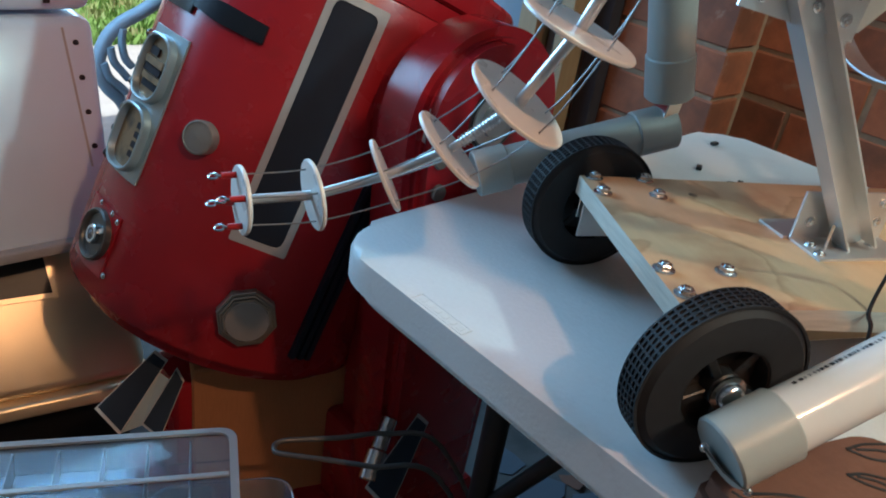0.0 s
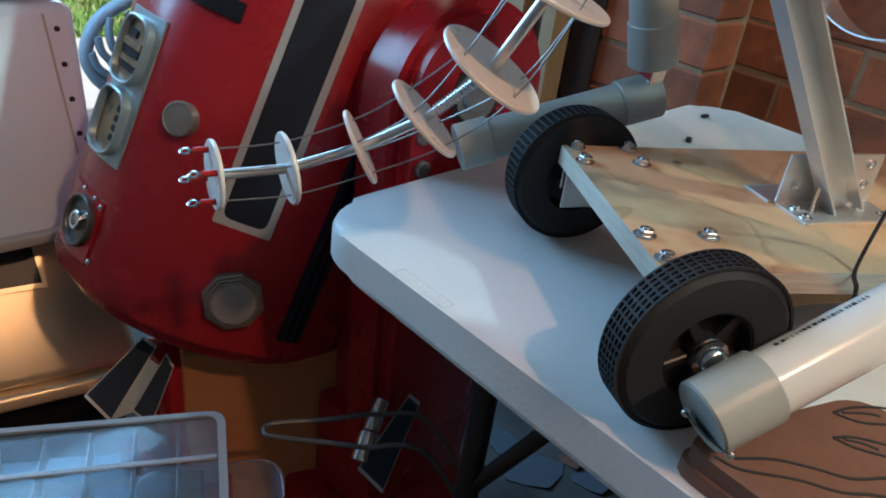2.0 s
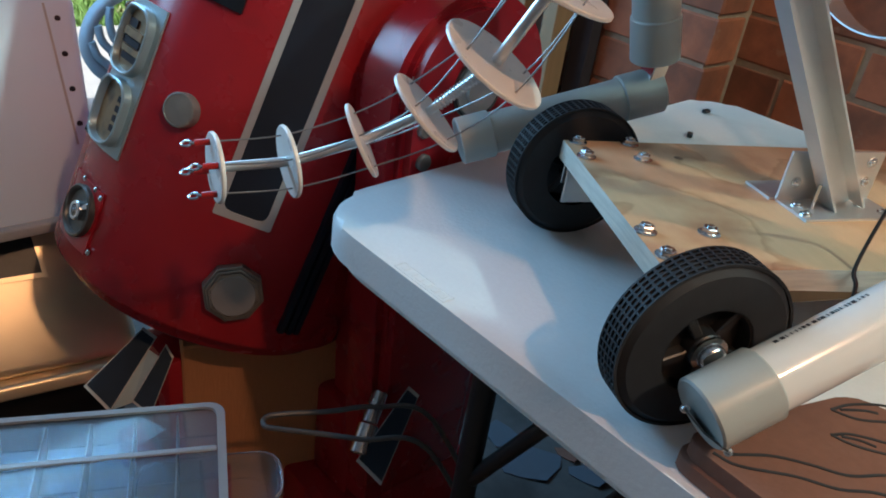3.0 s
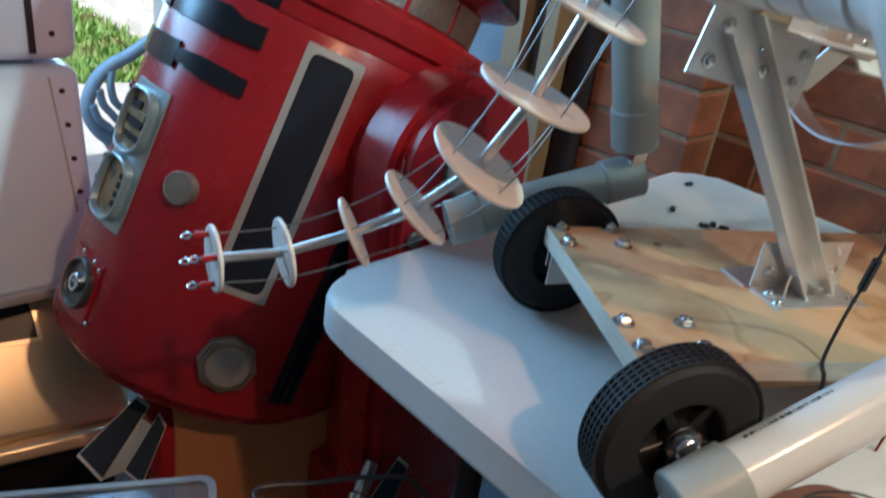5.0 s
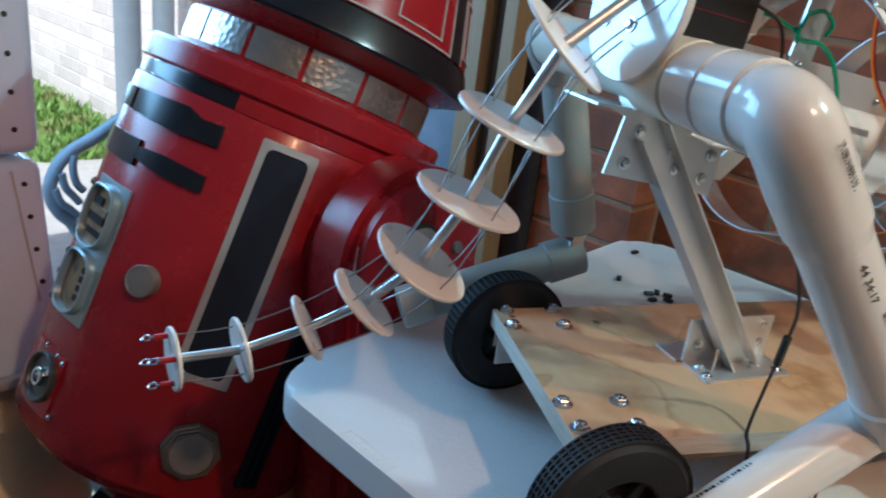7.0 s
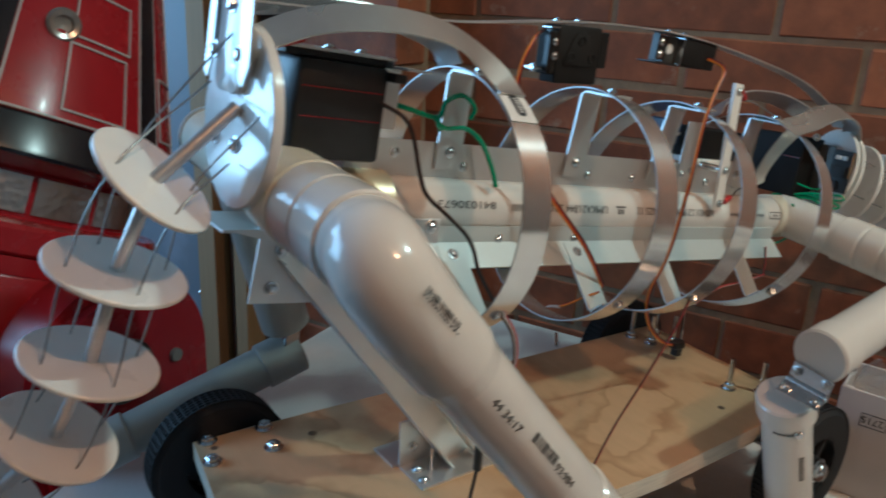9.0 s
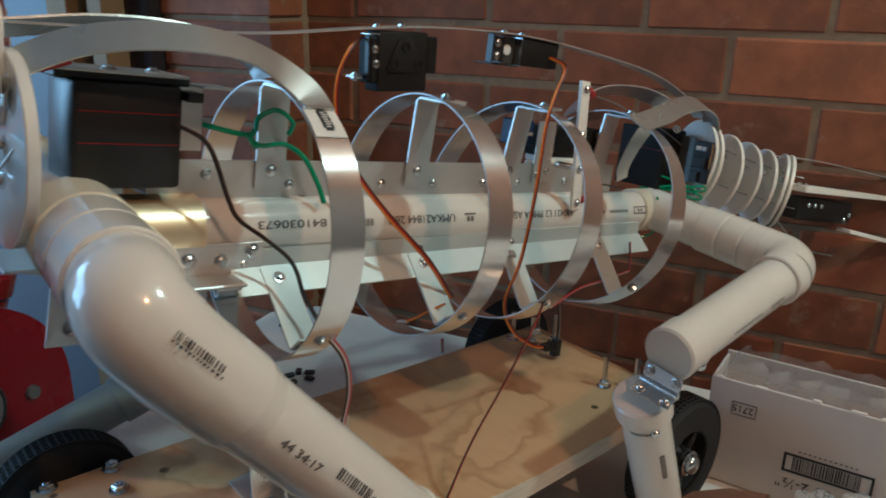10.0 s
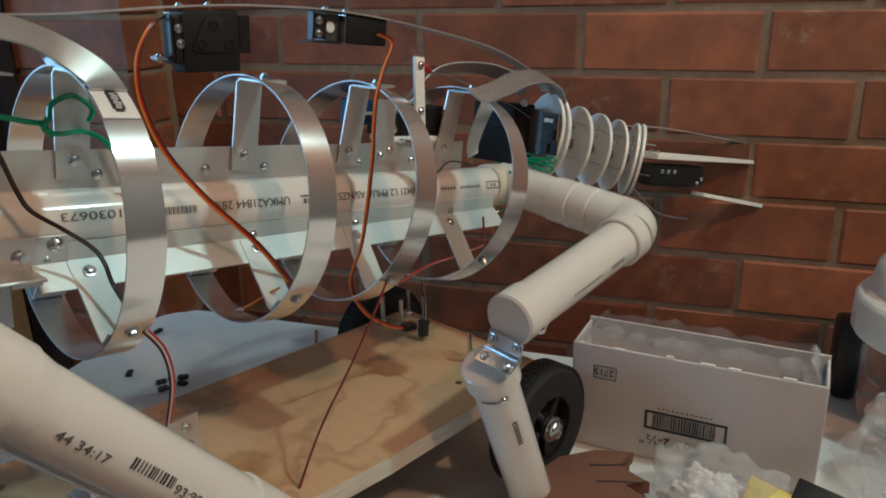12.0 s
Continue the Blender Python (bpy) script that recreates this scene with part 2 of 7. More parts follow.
scuffed(BRICK, (0.36, 0.26, 0.18), 0.6)
scuffed(MORTAR, (0.34, 0.26, 0.19), 0.6)


def knotted(m):
    """Adds small dark specks and thin tide lines of old stains to a wood."""
    nt = m.node_tree
    b = nt.nodes["Principled BSDF"]
    out = b.inputs["Base Color"].links[0].from_socket
    co = nt.nodes.new("ShaderNodeTexCoord")
    spots = nt.nodes.new("ShaderNodeTexVoronoi")
    spots.inputs["Scale"].default_value = 15
    tide = nt.nodes.new("ShaderNodeTexNoise")
    tide.inputs["Scale"].default_value, tide.inputs["Detail"].default_value = 5.5, 4
    for node, stops, color in ((spots, ((0.0, 1), (0.055, 1), (0.075, 0)), (0.10, 0.055, 0.03)), (tide, ((0.50, 0), (0.535, 0.55), (0.545, 0)), (0.34, 0.17, 0.07))):
        nt.links.new(co.outputs["Object"], node.inputs["Vector"])
        ramp = nt.nodes.new("ShaderNodeValToRGB")
        while len(ramp.color_ramp.elements) < 3:
            ramp.color_ramp.elements.new(0.5)
        for e, (at, v) in zip(ramp.color_ramp.elements, stops):
            e.position, e.color = at, (v, v, v, 1)
        nt.links.new(node.outputs["Distance"] if node is spots else node.outputs["Fac"], ramp.inputs[0])
        mix = nt.nodes.new("ShaderNodeMix")
        mix.data_type = "RGBA"
        nt.links.new(ramp.outputs[0], mix.inputs[0])
        nt.links.new(out, mix.inputs[6])
        mix.inputs[7].default_value = (*color, 1)
        out = mix.outputs[2]
    nt.links.new(out, b.inputs["Base Color"])


knotted(PINE)
scuffed(TABLE, (0.50, 0.49, 0.47), 0.35)

# ---- builders ----


def part(name, bm, mat, parent=None, label="", sharp=0.6):
    """Links a bmesh as one mesh object under a thing or a part."""
    bm.normal_update()
    for f in bm.faces:
        f.smooth = True
    for e in bm.edges:
        if len(e.link_faces) == 2 and e.calc_face_angle(0) > sharp:
            e.smooth = False
    me = bpy.data.meshes.new(name)
    bm.to_mesh(me)
    bm.free()
    for one in mat if isinstance(mat, (list, tuple)) else [mat]:
        me.materials.append(one)
    ob = new(name, me)
    if parent is not None:
        ob.parent = parent
    if label:
        tagged(ob, label)
    return ob


def thing(name, label, category, m=None, group="", kind=""):
    ob = new(name)
    ob.empty_display_size = 0.05
    if m is not None:
        ob.matrix_world = m
    return tagged(ob, label, category, group, kind)


def basis(x, y, z, at):
    m = Matrix((x, y, z)).transposed().to_4x4()
    m.translation = at
    return m


def along(p0, p1):
    """A pose at p0 whose z points to p1."""
    d = Vector(p1) - Vector(p0)
    return Matrix.Translation(p0) @ d.to_track_quat("Z", "Y").to_matrix().to_4x4(), d.length


def box(bm, lo, hi, m=None, bevel=0.0, segs=2):
    lo, hi = Vector(lo), Vector(hi)
    t = Matrix.Translation((lo + hi) / 2) @ Matrix.Diagonal((*(hi - lo), 1))
    made = bmesh.ops.create_cube(bm, size=1, matrix=(m @ t) if m is not None else t)
    if bevel:
        edges = list({e for v in made["verts"] for e in v.link_edges})
        bmesh.ops.bevel(bm, geom=edges, offset=bevel, segments=segs, affect="EDGES", profile=0.5)
    return bm


def lathe(bm, profile, seg=32, m=None, start=0.0, stop=2 * math.pi):
    """Turns a profile of (radius, height) round z."""
    full = abs(stop - start - 2 * math.pi) < 1e-6
    n = seg if full else seg + 1
    rings = []
    for r, h in profile:
        ring = []
        for k in range(n):
            t = start + (stop - start) * k / seg
            p = Vector((r * math.cos(t), r * math.sin(t), h))
            ring.append(bm.verts.new(m @ p if m is not None else p))
        rings.append(ring)
    for a, b in zip(rings, rings[1:]):
        for k in range(seg):
            k2 = (k + 1) % n
            vs = [a[k], a[k2], b[k2], b[k]]
            try:
                bm.faces.new(vs)
            except ValueError:
                pass
    return bm


def rod(bm, p0, p1, r0, r1=None, seg=24, bevel=0.0):
    r1 = r0 if r1 is None else r1
    m, length = along(p0, p1)
    if bevel:
        prof = [(1e-4, 0), (r0 - bevel, 0), (r0, bevel), (r1, length - bevel), (r1 - bevel, length), (1e-4, length)]
    else:
        prof = [(1e-4, 0), (r0, 0), (r1, length), (1e-4, length)]
    return lathe(bm, prof, seg, m)


def tube(bm, p0, p1, r, wall, seg=28):
    m, length = along(p0, p1)
    prof = [(r - wall, 0), (r, 0), (r, length), (r - wall, length), (r - wall, 0)]
    return lathe(bm, prof, seg, m)


def smooth_path(pts, steps=6):
    """A Catmull-Rom curve through points."""
    pts = [Vector(p) for p in pts]
    ext = [2 * pts[0] - pts[1]] + pts + [2 * pts[-1] - pts[-2]]
    out = []
    for i in range(1, len(ext) - 2):
        a, b, c, d = ext[i - 1 : i + 3]
        for k in range(steps):
            t = k / steps
            out.append(0.5 * (2 * b + (c - a) * t + (2 * a - 5 * b + 4 * c - d) * t * t + (3 * b - 3 * c + d - a) * t**3))
    return out + [pts[-1]]


def cord(bm, pts, r, seg=8, steps=6, curve=True, cap=True):
    """A round cord or bent pipe swept along points."""
    path = smooth_path(pts, steps) if curve else [Vector(p) for p in pts]
    up = Vector((0.13, 0.31, 0.94)).normalized()
    rings, prev = [], None
    for i, p in enumerate(path):
        t = (path[min(i + 1, len(path) - 1)] - path[max(i - 1, 0)]).normalized()
        side = (up - up.dot(t) * t).normalized() if prev is None else (prev - prev.dot(t) * t).normalized()
        prev = side
        other = t.cross(side)
        rings.append([bm.verts.new(p + r * (math.cos(2 * math.pi * k / seg) * side + math.sin(2 * math.pi * k / seg) * other)) for k in range(seg)])
    for a, b in zip(rings, rings[1:]):
        for k in range(seg):
            bm.faces.new([a[k], a[(k + 1) % seg], b[(k + 1) % seg], b[k]])
    if cap:
        bm.faces.new(rings[0][::-1])
        bm.faces.new(rings[-1])
    return bm


def strap(bm, path, across, width, thick, curve=True, steps=6):
    """A flat metal strip along points; across: the way of its width at each point, or one for all."""
    pts = smooth_path(path, steps) if curve else [Vector(p) for p in path]
    rows = []
    for i, p in enumerate(pts):
        t = (pts[min(i + 1, len(pts) - 1)] - pts[max(i - 1, 0)]).normalized()
        w = Vector(across(i / (len(pts) - 1)) if callable(across) else across)
        w = (w - w.dot(t) * t).normalized()
        n = t.cross(w)
        rows.append([bm.verts.new(p + w * x * width / 2 + n * y * thick / 2) for x, y in ((-1, -1), (1, -1), (1, 1), (-1, 1))])
    for a, b in zip(rows, rows[1:]):
        for k in range(4):
            bm.faces.new([a[k], a[(k + 1) % 4], b[(k + 1) % 4], b[k]])
    bm.faces.new(rows[0][::-1])
    bm.faces.new(rows[-1])
    return bm


def plate(bm, outline, z0, z1, m=None, bevel=0.0):
    """A flat plate with the given outline (x, y), from z0 to z1."""
    def put(x, y, z):
        p = Vector((x, y, z))
        return bm.verts.new(m @ p if m is not None else p)
    low, high = [put(x, y, z0) for x, y in outline], [put(x, y, z1) for x, y in outline]
    n = len(outline)
    bm.faces.new(low[::-1])
    top = bm.faces.new(high)
    for k in range(n):
        bm.faces.new([low[k], low[(k + 1) % n], high[(k + 1) % n], high[k]])
    if bevel:
        bmesh.ops.bevel(bm, geom=list(top.edges), offset=bevel, segments=2, affect="EDGES", profile=0.5)
    return bm


def rounded(corners, r, steps=6):
    """A polygon with rounded corners."""
    out, n = [], len(corners)
    for i in range(n):
        p, a, b = Vector(corners[i]), Vector(corners[i - 1]), Vector(corners[(i + 1) % n])
        u, v = (a - p).normalized(), (b - p).normalized()
        s, e = p + u * r, p + v * r
        for k in range(steps + 1):
            t = k / steps
            q = (1 - t) ** 2 * s + 2 * t * (1 - t) * p + t * t * e
            out.append((q.x, q.y))
    return out


def bolt(parent, at, way, r=0.005, name="bolt", mat=None, high=0.6):
    """A hex flange bolt head that stands on a face at `at`, facing `way`."""
    bm = bmesh.new()
    m, _ = along(at, Vector(at) + Vector(way))
    m = m @ Matrix.Translation((0, 0, -0.001))
    lathe(bm, [(r * 1.35, 0), (r * 1.35, r * 0.25 + 0.001), (r * 0.95, r * 0.3 + 0.001), (r * 0.9, r * high + 0.001), (r * 0.6, r * (high + 0.25) + 0.001), (1e-4, r * (high + 0.3) + 0.001)], 10, m)
    return part(name, bm, mat or STEEL, parent)


def hex_bolt(parent, at, r):
    """A zinc flange nut on a bolt whose threaded end shows in its middle."""
    bm = bmesh.new()
    m = Matrix.Translation(at) @ pose(0, 0, 0, 0, 0, 900 * at[0] % 60)
    lathe(bm, [(r * 1.55, -0.0005), (r * 1.55, 0.0008), (r * 1.1, 0.0020), (r * 1.0, 0.0021)], 20, m)
    lathe(bm, [(r * 1.1, 0.0018), (r * 1.1, r * 0.85), (r * 0.95, r * 1.0), (r * 0.62, r * 1.0), (r * 0.58, r * 0.8)], 6, m)
    lathe(bm, [(r * 0.54, r * 0.7), (r * 0.54, r * 1.15), (r * 0.40, r * 1.25), (1e-4, r * 1.25)], 12, m)
    return part("flange_nut", bm, STEEL, parent)


def disc_profile(r, t, e=0.0008):
    return [(1e-4, -t / 2), (r - e, -t / 2), (r, -t / 2 + e), (r, t / 2 - e), (r - e, t / 2), (1e-4, t / 2)]

# ---- the garage ----


def slab(name, lo, hi, mat, label, category):
    bm = bmesh.new()
    box(bm, lo, hi)
    return tagged(part(name, bm, mat), label, category, kind="structure")


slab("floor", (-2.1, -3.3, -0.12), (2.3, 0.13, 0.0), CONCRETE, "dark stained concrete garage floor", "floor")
slab("ceiling", (-2.1, -3.3, 2.5), (2.3, 0.13, 2.6), CEIL, "plain pale ceiling boards of the garage", "ceiling")
slab("wall_east", (2.2, -3.2, 0), (2.3, 0.13, 2.5), PLASTER, "plain painted garage wall", "wall")
slab("wall_south", (-2.1, -3.3, 0), (2.3, -3.2, 2.5), PLASTER, "plain painted garage wall", "wall")
slab("wall_west_lintel", (-2.1, -3.2, 2.15), (-2.0, 0.004, 2.5), PLASTER, "lintel over the open garage door", "wall")
slab("wall_west_pier", (-2.1, -3.2, 0), (-2.0, -2.75, 2.15), PLASTER, "wall beside the open garage door", "wall")

# outside the open door: pale paving, a strip of lawn, the neighbouring house
slab("ground", (-60, -60, -0.30), (60, 60, -0.125), PATH, "pale concrete ground outside the garage", "ground")
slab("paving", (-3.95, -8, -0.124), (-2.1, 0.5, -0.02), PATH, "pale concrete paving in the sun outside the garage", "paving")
slab("lawn_soil", (-12, -0.10, -0.124), (-3.95, 0.5, -0.03), GRASS, "mossy soil under the strip of lawn", "lawn")


def lawn():
    rnd = random.Random(4)
    verts, faces = [], []
    for _ in range(5200):
        x, y = -3.92 - 4.5 * rnd.random() ** 1.6, rnd.uniform(-0.12, 0.49)
        h, w, t = rnd.uniform(0.02, 0.085), rnd.uniform(0.006, 0.016), rnd.uniform(0, 6.28)
        lean = Vector((rnd.uniform(-0.6, 0.6), rnd.uniform(-0.6, 0.6), 1)) * h
        a, p = Vector((math.cos(t), math.sin(t), 0)) * w, Vector((x, y, -0.032))
        k = len(verts)
        verts += [p - a, p + a, p + a * 0.7 + lean * 0.6, p - a * 0.7 + lean * 0.6, p + lean]
        faces += [(k, k + 1, k + 2, k + 3), (k + 3, k + 2, k + 4)]
    me = bpy.data.meshes.new("grass")
    me.from_pydata(verts, [], faces)
    me.materials.append(GRASS)
    tagged(new("grass", me), "bright green strip of uncut grass outside", "grass", kind="stuff")


lawn()


def brick_mesh(name, lx, ly, lz, seed, mat):
    """One worn brick with its middle at the origin."""
    rnd = random.Random(seed)
    bm = bmesh.new()
    box(bm, (-lx / 2, -ly / 2, -lz / 2), (lx / 2, ly / 2, lz / 2), bevel=0.003, segs=1)
    for v in bm.verts:
        v.co += Vector((rnd.uniform(-1, 1), rnd.uniform(-1, 1), rnd.uniform(-1, 1))) * 0.0011
    bm.normal_update()
    me = bpy.data.meshes.new(name)
    bm.to_mesh(me)
    bm.free()
    me.materials.append(mat)
    return me


# ---- the folding table ----
TABLE_Z = 0.74


def folding_table():
    t = thing("folding_table", "white plastic folding table with rounded corners and dark steel legs", "table", pose(-0.595, -0.974, 0))
    bm = bmesh.new()
    edge = rounded([(-0.009, 0.014), (1.83, 0.010), (1.80, 0.828), (-0.056, 0.828)], 0.075, 8)
    plate(bm, edge, TABLE_Z - 0.036, TABLE_Z, bevel=0.009)
    part("tabletop", bm, TABLE, t)
    # moulded rim under the top
    bm = bmesh.new()
    rim = rounded([(0.002, 0.026), (1.815, 0.022), (1.785, 0.812), (-0.043, 0.812)], 0.07, 8)
    plate(bm, rim, TABLE_Z - 0.052, TABLE_Z - 0.036)
    part("underside_rim", bm, TABLE, t)
    # raised maker's plate, as plain bars
    bm = bmesh.new()
    m = Matrix.Translation((0.160, 0.023, TABLE_Z - 0.0004)) @ Matrix.Diagonal((0.8, 0.55, 1, 1))
    for lo, hi in (((-0.042, 0.010), (0.042, 0.0115)), ((-0.042, -0.0115), (0.042, -0.010)), ((-0.042, -0.0115), (-0.0405, 0.0115)), ((0.0405, -0.0115), (0.042, 0.0115))):
        box(bm, (*lo, -0.001), (*hi, 0.0009), m)
    for k in range(6):
        x = -0.034 + k * 0.0125
        box(bm, (x, -0.0055, -0.001), (x + 0.0075, 0.0055, 0.0008), m)
    part("moulded_mark", bm, TABLE, t, "raised mark moulded into the plastic")
    for x in (0.187, 1.62):
        for y in (0.10, 0.70):
            bm = bmesh.new()
            rod(bm, (x, y, 0), (x, y, TABLE_Z - 0.05), 0.0135, seg=14)
            part("leg", bm, BLACK, t, "dark steel tube leg")
        bm = bmesh.new()
        rod(bm, (x, 0.10, 0.22), (x, 0.70, 0.22), 0.011, seg=12)
        part("crossbar", bm, BLACK, t)
        bm = bmesh.new()
        rod(bm, (x, 0.40, 0.24), (0.62 if x < 1 else 1.16, 0.40, TABLE_Z - 0.05), 0.010, seg=12)
        part("brace", bm, BLACK, t)
        for y in (0.10, 0.70):
            side = 1 if x < 1 else -1
            bm = bmesh.new()
            rod(bm, (x + side * 0.006, y, 0.485), (x + side * 0.118, y, TABLE_Z - 0.052), 0.0085, seg=12)
            part("folding_stay", bm, BLACK, t, "slanting steel stay between leg and top")
    return t


folding_table()

def quad_plate(bm, pts, thick):
    """A flat plate on four corners."""
    a, b, c, d = [Vector(p) for p in pts]
    n = (b - a).cross(d - a).normalized() * thick
    lo, hi = [bm.verts.new(p) for p in (a, b, c, d)], [bm.verts.new(p + n) for p in (a, b, c, d)]
    bm.faces.new(lo[::-1])
    bm.faces.new(hi)
    for k in range(4):
        bm.faces.new([lo[k], lo[(k + 1) % 4], hi[(k + 1) % 4], hi[k]])
    bmesh.ops.recalc_face_normals(bm, faces=bm.faces)
    return bm


# ---- the red machine ----
DROID = basis((0.9999, -0.0024, -0.0117), (-0.0023, 0.925, -0.38), (0.0118, 0.38, 0.9249), (-0.965, -0.7985, 0.6556))
R = 0.2244


def on_drum(phi, h, r=R):
    """A place on the drum: phi as degrees from its right-hand side round the front."""
    t = radians(180 - phi)
    return Vector((r * math.cos(t), -r * math.sin(t), h))


def wrap(bm, phi0, phi1, h0, h1, r0, r1, steps=10, shape=None):
    """A curved plate on the drum between two angles and heights, from radius r0 to r1."""
    cols = []
    for k in range(steps + 1):
        f = k / steps
        phi = phi0 + (phi1 - phi0) * f
        a, b = shape(phi) if shape else (h0, h1)
        cols.append([bm.verts.new(on_drum(phi, h, r)) for h, r in ((a, r0), (a, r1), (b, r1), (b, r0))])
    for a, b in zip(cols, cols[1:]):
        for k in range(4):
            bm.faces.new([a[k], b[k], b[(k + 1) % 4], a[(k + 1) % 4]])
    bm.faces.new(cols[0])
    bm.faces.new(cols[-1][::-1])
    bmesh.ops.recalc_face_normals(bm, faces=bm.faces)
    return bm


def drum_loop(bm, ring, phi, h, rows):
    """A closed moulding round an outline (x, y) on the drum; rows: (scale in x, scale in y, radius)."""
    loops = [[bm.verts.new(on_drum(phi + math.degrees(x * u / R), h + y * v, r)) for x, y in ring] for u, v, r in rows]
    n = len(ring)
    for a, b in zip(loops, loops[1:]):
        for k in range(n):
            bm.faces.new([a[k], a[(k + 1) % n], b[(k + 1) % n], b[k]])
    return loops


def stepped(points):
    """Heights of a stepped bar at an angle, from a table of (angle, low, high)."""
    def at(phi):
        for (p0, a0, b0), (p1, a1, b1) in zip(points, points[1:]):
            if phi <= p1:
                f = (phi - p0) / (p1 - p0)
                return a0 + (a1 - a0) * f, b0 + (b1 - b0) * f
        return points[-1][1:]
    return at


def red_machine():
    t = thing("red_robot", "glossy red drum-shaped robot prop leaning back, dark blue panels", "robot", DROID)
    bm = bmesh.new()
    lathe(bm, [(1e-4, -0.240), (R - 0.012, -0.240), (R - 0.003, -0.237), (R, -0.231), (R, 0.2605), (R - 0.002, 0.2635), (R - 0.018, 0.2640)], 112)
    part("drum", bm, RED, t)
    bm = bmesh.new()
    lathe(bm, [(R - 0.017, 0.2635), (R - 0.017, 0.2858)], 112)
    part("groove", bm, BAR_BLACK, t, "dark recess under the top ring")
    # red filling of the recess at the side, flush with the drum
    bm = bmesh.new()
    wrap(bm, 126, 260, 0.2640, 0.2846, R - 0.016, R - 0.0004, 60)
    part("drum_collar", bm, RED, t)
    bm = bmesh.new()
    lathe(bm, [(R - 0.018, 0.2856), (R - 0.001, 0.2858), (R + 0.003, 0.2895), (R + 0.003, 0.315), (R - 0.001, 0.3205), (R - 0.026, 0.3235), (0.1, 0.324)], 112)
    part("shoulder_ring", bm, RED, t)
    bm = bmesh.new()
    wrap(bm, 60, 125.6, 0.2660, 0.2835, R - 0.015, R - 0.003, 24)
    part("slot_bar", bm, BAR_BLACK, t, "glossy dark bar in the recess")
    bm = bmesh.new()
    lathe(bm, [(R - 0.014, -0.239), (R - 0.017, -0.2465), (R - 0.027, -0.260), (R - 0.034, -0.262)], 96)
    part("skirt", bm, RED, t, "narrow tapered red skirt under the drum")
    bm = bmesh.new()
    lathe(bm, [(R - 0.034, -0.259), (R - 0.060, -0.272), (R - 0.085, -0.290), (1e-4, -0.292)], 64)
    part("underside", bm, RUBBER, t, "dark underside of the drum")
    # neck band with foil windows
    NR = 0.187
    bm = bmesh.new()
    lathe(bm, [(NR + 0.004, 0.3232), (NR + 0.004, 0.327), (NR - 0.001, 0.3285), (NR - 0.001, 0.3765), (NR + 0.006, 0.380), (0.228, 0.3935), (0.2345, 0.3945)], 112)
    part("neck_band", bm, RED, t)
    for k in range(-1, 6):
        phi = 93.2 + k * 24.3
        bm = bmesh.new()
        wrap(bm, phi, phi + 22.2, 0.3305, 0.3735, NR - 0.004, NR + 0.0012, 8)
        part("foil_window", bm, FOIL, t, "shiny engine-turned metal foil window")
    # black ring and tapered head
    bm = bmesh.new()
    lathe(bm, [(0.228, 0.3940), (0.2345, 0.3945), (0.2365, 0.3985), (0.2345, 0.4050), (0.2195, 0.4385), (0.214, 0.4405)], 112)
    part("black_ring", bm, BAR_BLACK, t, "glossy black ring round the head")
    bm = bmesh.new()
    lathe(bm, [(0.214, 0.4400), (0.2172, 0.4410), (0.147, 0.675), (0.140, 0.682), (1e-4, 0.684)], 112)
    head = part("head", bm, RED, t)

    def on_cone(phi, h, out=0.0):
        return on_drum(phi, h, 0.2172 - (h - 0.441) * 0.30 + out)

    def cone_patch(phi0, phi1, h0, h1, out, name, mat):
        b = bmesh.new()
        cols = []
        n = max(2, int((phi1 - phi0) / 3))
        for k in range(n + 1):
            phi = phi0 + (phi1 - phi0) * k / n
            cols.append([b.verts.new(on_cone(phi, h, o)) for h, o in ((h0, -0.002), (h0, out), (h1, out), (h1, -0.002))])
        for a, c in zip(cols, cols[1:]):
            for k in range(4):
                b.faces.new([a[k], c[k], c[(k + 1) % 4], a[(k + 1) % 4]])
        b.faces.new(cols[0])
        b.faces.new(cols[-1][::-1])
        bmesh.ops.recalc_face_normals(b, faces=b.faces)
        return part(name, b, mat, head)

    def outline(phi0, phi1, h0, h1, name):
        """Four thin trim lines round a field of the head."""
        for a, b, c, d in ((phi0, phi1, h0, h0 + 0.0024), (phi0, phi1, h1 - 0.0024, h1), (phi0, phi0 + 0.65, h0 + 0.0024, h1 - 0.0024), (phi1 - 0.65, phi1, h0 + 0.0024, h1 - 0.0024)):
            cone_patch(a, b, c, d, 0.0022, name, TRIM)

    cone_patch(60, 193.5, 0.4425, 0.4450, 0.0022, "trim_line", TRIM)
    cone_patch(118.5, 146.2, 0.4795, 0.66, 0.0012, "dark_panel", BAR_BLACK)
    cone_patch(118, 147.2, 0.4760, 0.4785, 0.0022, "trim_line", TRIM)
    cone_patch(146.5, 147.3, 0.4450, 0.66, 0.0022, "trim_line", TRIM)
    cone_patch(117.4, 118.2, 0.4450, 0.66, 0.0022, "trim_line", TRIM)
    outline(164.0, 186.2, 0.4545, 0.5345, "door_line")
    outline(164.6, 187.8, 0.5415, 0.600, "door_line")
    cone_patch(193.5, 203.5, 0.4420, 0.66, 0.0016, "dark_panel", BAR_BLACK)
    for phi in (193.0, 203.5, 231.0):
        cone_patch(phi, phi + 0.55, 0.4420, 0.66, 0.0022, "trim_line", TRIM)
    outline(207, 229, 0.4545, 0.5345, "door_line")
